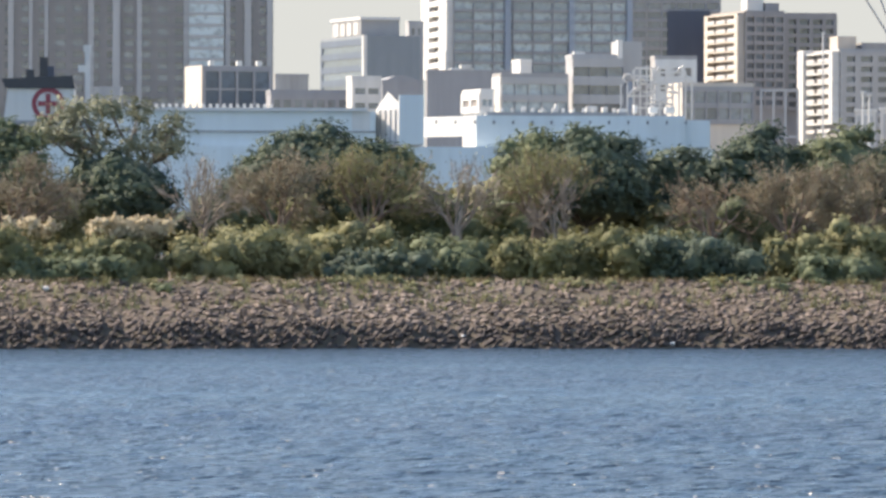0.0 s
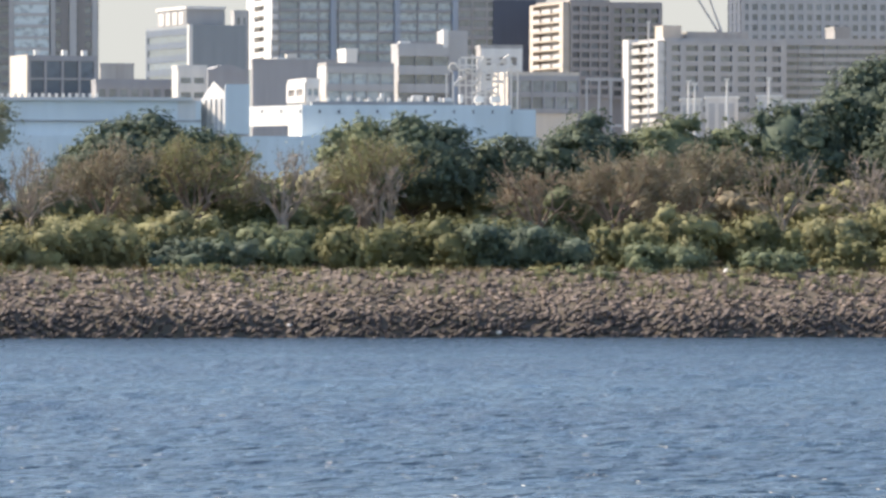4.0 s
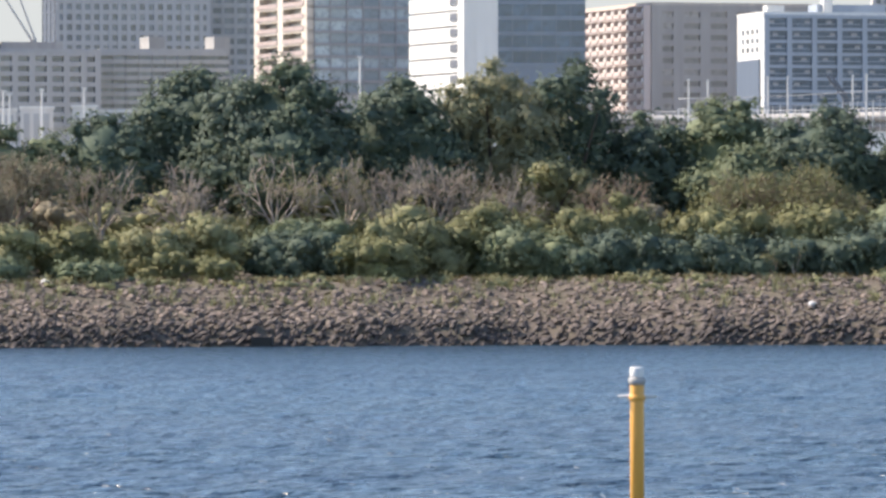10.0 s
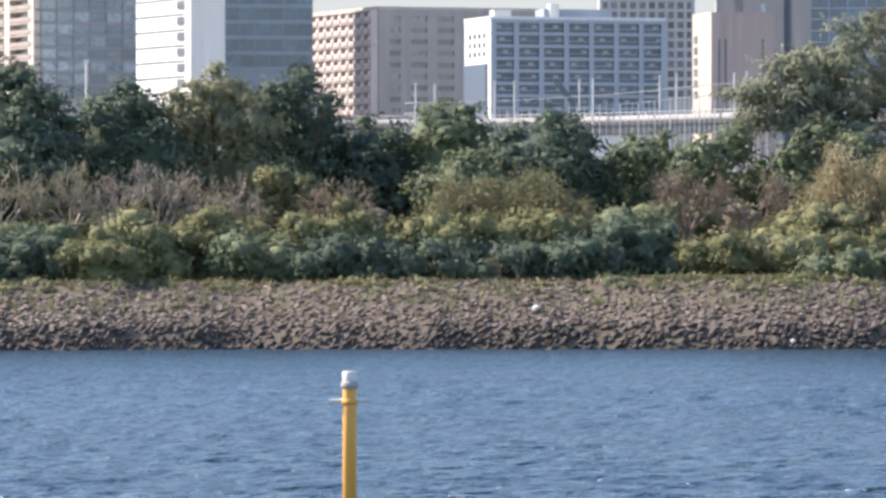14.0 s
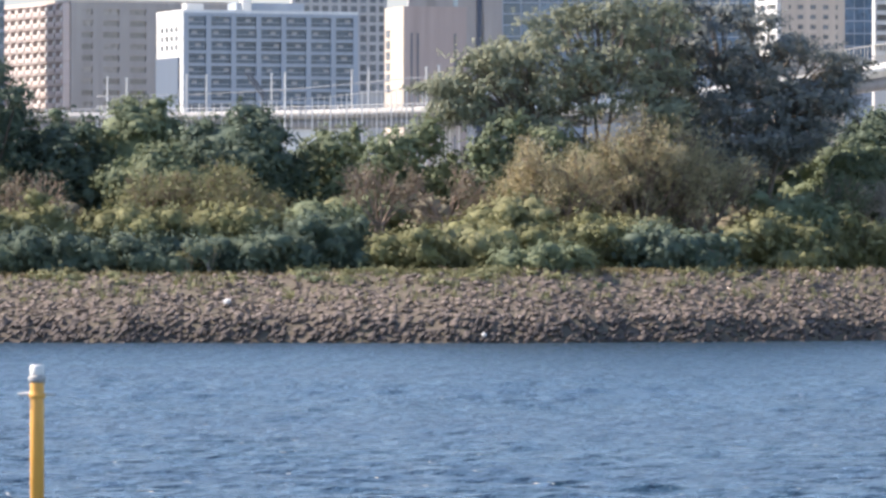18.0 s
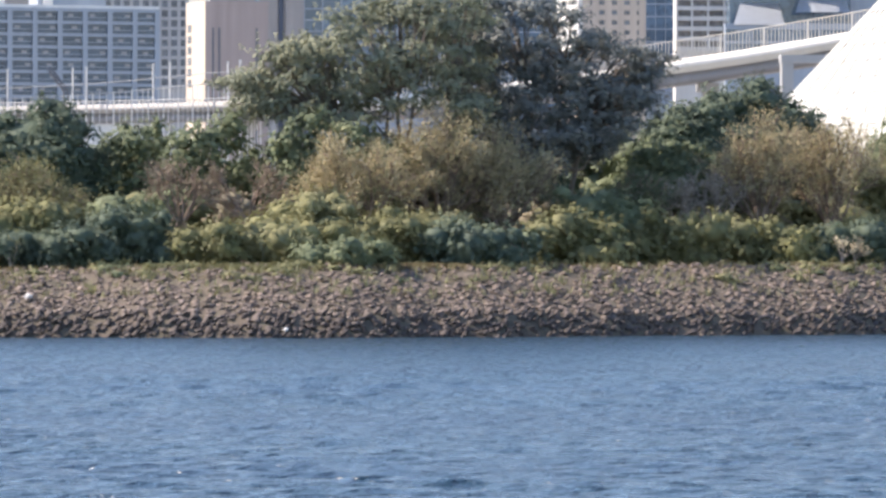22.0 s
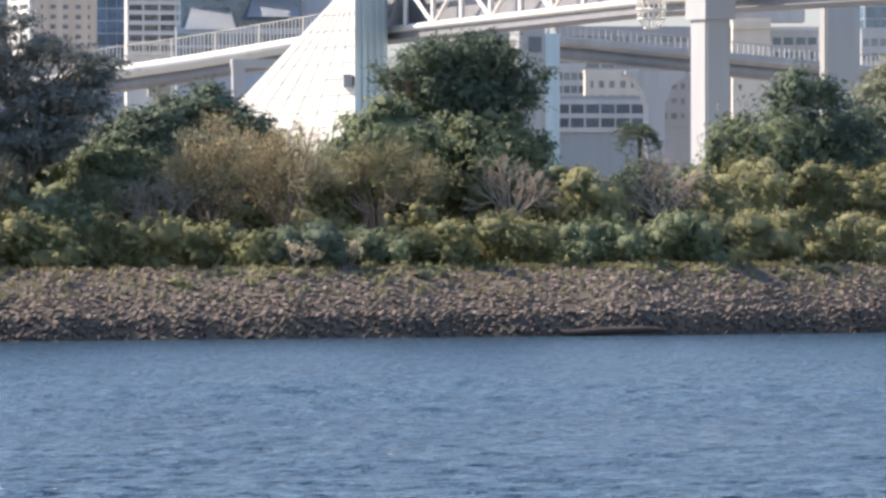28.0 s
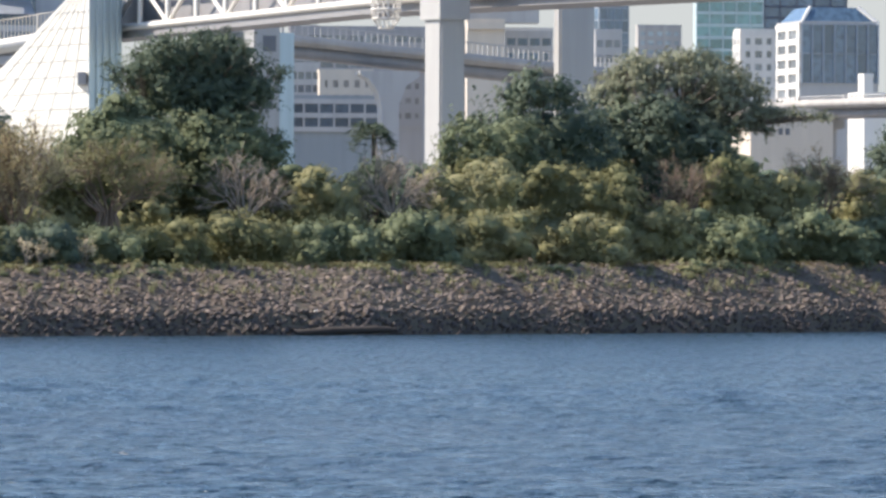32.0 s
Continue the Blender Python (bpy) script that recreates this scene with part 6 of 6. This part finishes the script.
# dense bushes along the crest
B = bush
B(-140, 90, 400, 17, LIME_LEAF, "yellow-green bush on the bank")
B(70, 310, 408, 17, LIME_LEAF, "yellow-green bush on the bank")
B(0, 260, 445, 14, GREEN_LEAF, "low green bush at the top of the stones")
B(290, 430, 405, 18, OLIVE_LEAF, "olive bush on the bank")
B(370, 560, 392, 18, OLIVE_LEAF, "brownish olive bush on the bank")
B(520, 720, 385, 19, OLIVE_LEAF, "brownish olive bush on the bank")
B(560, 760, 430, 15, DARK_LEAF, "low dark green bush")
B(730, 890, 400, 17, GREEN_LEAF, "green bush on the bank")
B(875, 1010, 402, 16, LIME_LEAF, "bright yellow-green rounded bush")
B(960, 1160, 385, 18, LIME_LEAF, "bright yellow-green rounded bush")
B(1130, 1250, 392, 19, LIME_LEAF, "bright yellow-green rounded bush")
B(1120, 1360, 402, 15, DARK_LEAF, "dark green rounded bush")
B(1340, 1480, 395, 17, LIME_LEAF, "olive yellow bush on the bank")
B(1450, 1580, 382, 18, OLIVE_LEAF, "olive yellow bush on the bank")
B(1400, 1570, 440, 14, GREEN_LEAF, "low green bush at the top of the stones")
B(1560, 1730, 392, 17, LIME_LEAF, "bright yellow-green bush")
B(1600, 1760, 455, 13, GREEN_LEAF, "low bright green bush hanging over the stones")
B(1710, 1850, 388, 18, OLIVE_LEAF, "olive bush on the bank")
B(1800, 1960, 372, 19, OLIVE_LEAF, "brown-tinted bush on the bank")
B(1760, 1930, 440, 14, LIME_LEAF, "low yellow-green bush")
B(1930, 2150, 395, 17, DARK_LEAF, "dark green bush on the bank")
B(1940, 2140, 372, 20, GREEN_LEAF, "green bush on the bank")
B(2100, 2250, 405, 15, LIME_LEAF, "yellow-green bush on the bank")
B(2140, 2340, 358, 18, OLIVE_LEAF, "olive hedge-like bush")
# hedge: yellow-green tops behind, darker leaf in front to colour in its shade
B(2280, 2520, 354, 18, LIME_LEAF, "yellow-topped hedge-like bush")
B(2330, 2560, 395, 15, GREEN_LEAF, "green hedge-like bush")
B(2480, 2720, 352, 18, LIME_LEAF, "yellow-topped hedge-like bush")
B(2500, 2760, 404, 15, DARK_LEAF, "dark hedge-like bush")
B(2680, 2900, 350, 18, LIME_LEAF, "yellow-green hedge-like bush")
B(2720, 2960, 402, 15, DARK_LEAF, "dark hedge-like bush")
B(2860, 3060, 354, 18, LIME_LEAF, "yellow-green hedge-like bush")
B(2920, 3120, 402, 15, DARK_LEAF, "dark hedge-like bush")
B(3030, 3220, 372, 17, DARK_LEAF, "dark hedge-like bush")
B(3060, 3190, 345, 20, GREEN_LEAF, "green upright bush")
B(3200, 3340, 392, 17, LIME_LEAF, "yellow-green bush on the bank")
B(3300, 3480, 378, 18, OLIVE_LEAF, "olive bush on the bank")
B(3370, 3530, 342, 22, OLIVE_LEAF, "olive bush beside the golden shrub")
B(3440, 3640, 372, 19, LIME_LEAF, "yellow-green bush under the golden shrub")
B(3420, 3600, 425, 14, GREEN_LEAF, "low green bush on the bank")
B(3590, 3780, 375, 18, OLIVE_LEAF, "olive bush under the golden shrub")
B(3640, 3860, 392, 15, DARK_LEAF, "dark green large-leaved bush", leaf=0.34)
B(3820, 4020, 375, 18, LIME_LEAF, "yellow-green large-leaved bush", leaf=0.34)
B(3880, 4060, 330, 22, GREEN_LEAF, "tall green bush")
B(4000, 4190, 372, 17, LIME_LEAF, "yellow-green large-leaved bush", leaf=0.34)
B(4160, 4350, 385, 17, LIME_LEAF, "yellow-green large-leaved bush", leaf=0.34)
B(4380, 4510, 285, 31, OLIVE_LEAF, "olive bush behind the golden shrubs")
B(4310, 4480, 392, 16, DARK_LEAF, "dark green rounded bush")
B(4430, 4600, 398, 17, GREEN_LEAF, "green bush on the bank")
B(4560, 4720, 385, 16, LIME_LEAF, "yellow-green bush on the bank")
B(4690, 4870, 372, 17, LIME_LEAF, "yellow-green bush on the bank")
B(4840, 5010, 380, 17, GREEN_LEAF, "green bush on the bank")
B(4830, 4980, 290, 26, OLIVE_LEAF, "tall yellowish olive bush")
B(4980, 5160, 375, 17, GREEN_LEAF, "green bush on the bank")
B(5080, 5270, 275, 26, OLIVE_LEAF, "tall yellowish olive bush")
B(5120, 5300, 365, 18, OLIVE_LEAF, "olive bush on the bank")
B(5260, 5480, 280, 24, LIME_LEAF, "tall yellowish bush")
B(5250, 5460, 375, 16, OLIVE_LEAF, "olive bush with drooping leaf clumps")
B(5420, 5580, 365, 18, OLIVE_LEAF, "olive bush on the bank")
B(5540, 5720, 368, 17, GREEN_LEAF, "bright green large-leaved bush", leaf=0.34)
B(5580, 5680, 275, 25, LIME_LEAF, "tall yellow-green bush")
B(5660, 5790, 285, 25, OLIVE_LEAF, "tall olive bush")
B(5690, 5880, 372, 16, GREEN_LEAF, "bright green large-leaved bush", leaf=0.34)
B(5830, 6050, 370, 17, GREEN_LEAF, "bright green large-leaved bush", leaf=0.34)
B(5840, 6000, 285, 25, OLIVE_LEAF, "tall olive bush")

# ---- shore things ----


def blades(name, label, spots, material, height, rng, per=14, width=0.035, bend=0.5):
    """Tufts of narrow grass blades."""
    vs, fs = [], []
    for p in spots:
        for _ in range(per):
            a, h = rng.uniform(0, 2 * math.pi), height * rng.uniform(0.5, 1.2)
            o = np.array(p) + [rng.normal() * 0.15, rng.normal() * 0.15, -0.05]
            t = o + [math.cos(a) * h * bend, math.sin(a) * h * bend, h]
            m = (o + t) / 2 + [0, 0, h * 0.12]
            w = np.array([-math.sin(a), math.cos(a), 0]) * width
            k = len(vs)
            vs += [o - w, o + w, m + w * 0.8, m - w * 0.8, t + w * 0.2, t - w * 0.2]
            fs += [(k, k + 1, k + 2, k + 3), (k + 3, k + 2, k + 4, k + 5)]
    return tagged(new(name, raw_mesh(name, vs, fs, material)), label, "grass", kind="stuff")


rng = np.random.default_rng(21)
pts = []
for _ in range(2000):
    u = float(rng.uniform(-300, 6300))
    if noise.noise(Vector((u * 0.006, 3, 0))) > -0.25:
        pts.append(bank_point(u, float(rng.normal(12.5, 1.3))))
blades("dry_grass", "dry yellowish grass along the top of the stones", pts, GRASS, 0.36, rng, 7)
pts = [bank_point(float(rng.uniform(-300, 6300)), float(rng.uniform(5.0, 11.5))) for _ in range(1100)]
blades("weeds", "sparse weeds between the stones", pts, OLIVE_LEAF, 0.5, rng, 9)
for u0, u1, n, mat, label in ((3150, 3470, 420, LIME_LEAF, "yellowish grass mound at the top of the stones"), (4640, 5260, 520, LIME_LEAF, "thin green grass edge along the crest"), (3560, 3720, 160, GRASS, "dry grass tuft on the crest")):
    pts = [bank_point(float(rng.uniform(u0, u1)), float(rng.normal(12.2, 0.7))) for _ in range(n)]
    blades("crest_grass", label, pts, mat, 0.34, rng, 9)
# low creeping plants over the upper stones
for mat, label, seed, n in ((GREEN_LEAF, "low green plants creeping over the upper stones", 31, 40), (OLIVE_LEAF, "low brownish plants on the upper bank", 32, 170)):
    r2 = np.random.default_rng(seed)
    lob = []
    while len(lob) < n:
        u = float(r2.uniform(-250, 6200))
        if noise.noise(Vector((u * 0.004, seed, 0))) < (0.15 if mat == GREEN_LEAF else -0.2):
            continue
        p = bank_point(u, float(r2.normal(11.2, 1.5)))
        r = float(r2.uniform(0.25, 0.6))
        lob.append((p.x, p.y, p.z + 0.1, r * 1.6, r, r * 0.6))
    tagged(new("creeping_plants", clump_mesh("creeping_plants", np.array(lob), mat, r2, 0.24, 0.9, 0.7, 0.5)), label, "plants", kind="stuff")
# tall grass with cream plumes
for u in (175, 195, 215, 232, 250, 270, 60, 20):
    d, g = stand(u, 18.5)
    b = thing("pampas_grass", g, "tall grass with cream feathery plumes", "grass", "plumed grasses")
    r2 = rng_next()
    vs, fs = [], []
    for k in range(16):
        a, h = r2.uniform(0, 2 * math.pi), (lift(395, d) - g.z) * r2.uniform(0.75, 1.0)
        vs.append(((0, 0, 0), (math.cos(a) * 0.8 + 0.3, math.sin(a) * 0.6, h), 0.03, 0.015))
        fs.append((math.cos(a) * 0.8 + 0.3, math.sin(a) * 0.6, h))
    v, f = tubes(vs, 3)
    child("stalk", raw_mesh("stalk", v, f, GRASS), b)
    lob = np.array([(x, y, z, 0.34, 0.3, 0.26) for x, y, z in fs])
    child("plume", clump_mesh("plume", lob, PLUME, r2, 0.16, 1.2, 0.7, 0.3), b)
# pale flowering weeds at the top of the stones
for u in (4388, 4412, 4470, 4490, 2880, 2920):
    d, g = stand(u, 13.0)
    b = thing("weed", g, "pale flowering weed above the stones", "weed", "pale weeds")
    r2 = rng_next()
    sg, tp = [], []
    for k in range(5):
        a, t = forked(r2, (0, 0, 0), (r2.normal() * 0.3, r2.normal() * 0.2, 1), 0.8, 0.035, 2, 0.35)
        sg += a
        tp += t
    v, f = tubes(sg, 3)
    child("stalk", raw_mesh("stalk", v, f, PALE_BARK), b)
    tp = np.array(tp)
    c = tp[r2.integers(len(tp), size=160)] + r2.normal(size=(160, 3)) * 0.12
    v, f = leaf_quads(c, r2.normal(size=(160, 3)) + [0, -0.5, 0.5], 0.16, 0.1, r2)
    tagged(child("flower_head", raw_mesh("flower_head", v, f, PLUME if u > 3000 else OLIVE_LEAF), b), kind="stuff")

# yellow marker pole in the near water
PD = 96.0
pg = spot(2620, PD, 0)
mk = thing("marker_pole", pg + Vector((0, 0, -1.0)), "yellow painted marker pole with a white lamp standing in the water", "marker pole")


def turned(name, rings, material, parent, label="", segments=20):
    """A body of revolution from (radius, height) rings."""
    bm = bmesh.new()
    rows = [[bm.verts.new((r * math.cos(2 * math.pi * k / segments), r * math.sin(2 * math.pi * k / segments), z)) for k in range(segments)] for r, z in rings]
    for a, c in zip(rows, rows[1:]):
        for k in range(segments):
            bm.faces.new((a[k], a[(k + 1) % segments], c[(k + 1) % segments], c[k])).smooth = True
    bm.faces.new(rows[0][::-1])
    bm.faces.new(rows[-1])
    return part(name, bm, material, parent, label)


PK = PD / FOCAL
pz = lift(678, PD) + 1.0
turned("shaft", [(0.1, 0), (0.1, pz - 0.02), (0.095, pz)], YELLOW, mk)
turned("collar", [(0.1, pz - 0.05), (0.122, pz - 0.02), (0.124, pz + 0.035), (0.1, pz + 0.06)], CONCRETE, mk, "grey lamp collar")
turned("lamp", [(0.098, pz + 0.06), (0.1, pz + 0.075), (0.103, pz + 0.19), (0.096, pz + 0.2), (0.03, pz + 0.205)], WHITE, mk, "white lamp cap")
v, f = tubes([((-0.28, 0, pz - 0.21), (-0.1, 0, pz - 0.21), 0.018, 0.03), ((-0.1, 0, pz - 0.21), (0.1, 0, pz - 0.21), 0.03, 0.03), ((0.1, 0, pz - 0.21), (0.28, 0, pz - 0.21), 0.03, 0.018)], 10)
child("cross_arm", raw_mesh("cross_arm", v, f, WHITE, True), mk, None, "pale cross arm")
turned("arm_collar", [(0.112, pz - 0.27), (0.118, pz - 0.265), (0.118, pz - 0.2), (0.112, pz - 0.195)], YELLOW, mk)

# dark outfall block, driftwood and pale litter on the stones
u = 1977
g = spot(u, shore(u) - 1.3, 0)
ob = thing("outfall", g + Vector((0, 0, -0.3)), "dark square outfall opening at the waterline", "outfall")
slab("frame", ob, (-0.62, -0.1, 0), (0.62, 1.5, 0.9), TAR)
slab("opening", ob, (-0.5, -0.14, 0.25), (0.5, 0, 0.8), TAR)
lg = thing("driftwood_log", spot(4955, shore(4955) - 2.2, 0.3), "long grey driftwood log at the water's edge", "log")
v, f = tubes([((-3.4, -0.2, -0.12), (-1, -0.1, 0.02), 0.2, 0.27), ((-1, -0.1, 0.02), (2.0, 0, 0.12), 0.27, 0.24), ((2, 0, 0.12), (3.4, 0.1, 0.1), 0.24, 0.14)], 8)
child("trunk", raw_mesh("trunk", v, f, WOOD), lg)
for u, s, r in ((2950, 5.0, 0.28), (1593, 11.0, 0.3), (82, 9.0, 0.25), (3405, 0.6, 0.2), (820, 1.0, 0.18), (4900, 2.2, 0.16), (1190, 0.3, 0.18)):
    bm = bmesh.new()
    bmesh.ops.create_icosphere(bm, subdivisions=1, radius=r)
    for q in bm.verts:
        q.co *= 1 + 0.25 * noise.noise(q.co * 4 + Vector((u, 0, 0)))
        q.co.z *= 0.7
    o = new("litter", mesh_of("litter", bm, WHITE))
    o.matrix_basis = Matrix.Translation(bank_point(u, s) + Vector((0, 0, r * 0.6)))
    tagged(o, "pale bit of litter among the stones", "litter", "litter on the stones")

# ---- stones of the revetment, last ----


def stone_shapes(n):
    out = []
    r = np.random.default_rng(3)
    for _ in range(n):
        bm = bmesh.new()
        p = r.normal(size=(12, 3))
        p /= np.linalg.norm(p, axis=1, keepdims=True)
        p *= r.uniform(0.8, 1.05, (12, 1))
        for q in p:
            bm.verts.new(q)
        res = bmesh.ops.convex_hull(bm, input=bm.verts[:])
        bmesh.ops.delete(bm, geom=[g for g in res["geom_interior"] if isinstance(g, bmesh.types.BMVert)], context="VERTS")
        bmesh.ops.triangulate(bm, faces=bm.faces[:])
        bm.verts.ensure_lookup_table()
        bm.verts.index_update()
        out.append((np.array([q.co[:] for q in bm.verts]), np.array([[q.index for q in t.verts] for t in bm.faces])))
        bm.free()
    return out


SHAPES = stone_shapes(10)
STONE_MESHES = [raw_mesh("stone", v, f, STONE) for v, f in SHAPES]
rv = thing("revetment", bank_point(2700, 0.0), "sloping bank of rough brown and grey riprap stones", "stone bank", kind="structure")
origin = rv.matrix_basis.translation
rng = np.random.default_rng(8)
vs, fs, base, parts = [], [], 0, 0
u = -420.0
while u < 6350:
    step = 0.52 * FOCAL / shore(u)
    s = -0.9
    while s < 12.4:
        uu, ss = u + float(rng.uniform(-0.5, 0.5)) * step, s + float(rng.uniform(-0.25, 0.25))
        if ss > 5.5 and rng.random() < (ss - 5.5) * 0.05 + 0.2 * (noise.noise(Vector((uu * 0.012, ss * 0.4, 0))) > 0.1):
            s += 0.5
            continue
        big = 1.0 if ss < 2.6 else 0.8
        size = np.array([rng.uniform(0.24, 0.58), rng.uniform(0.2, 0.42), rng.uniform(0.08, 0.19) * (1.1 if ss < 2.6 else 0.62)]) * big * 0.82
        m = Euler((float(rng.normal(0.36, 0.25)), float(rng.normal(-0.6 if ss < 2.6 else -0.1, 0.28)), float(rng.normal(0, 0.5)))).to_matrix()
        p = bank_point(uu, ss) + Vector((0, 0, float(rng.uniform(-0.03, 0.16))))
        k = int(rng.integers(len(SHAPES)))
        if 2450 < uu < 2950 and ss < 2.6 and parts < 300:
            o = child("stone", STONE_MESHES[k], rv, Matrix.Translation(p - origin) @ m.to_4x4() @ Matrix.Diagonal((*size, 1)))
            parts += 1
        else:
            v, f = SHAPES[k]
            vs.append((v * size) @ np.array(m).T + np.array(p - origin))
            fs.append(f + base)
            base += len(v)
        s += float(rng.uniform(0.24, 0.42)) * (0.8 if ss < 2.6 else 1.0) * big
    u += step * float(rng.uniform(0.85, 1.15))
tagged(child("stones", raw_mesh("stones", np.concatenate(vs), np.concatenate(fs), STONE_JOINED), rv), kind="stuff")
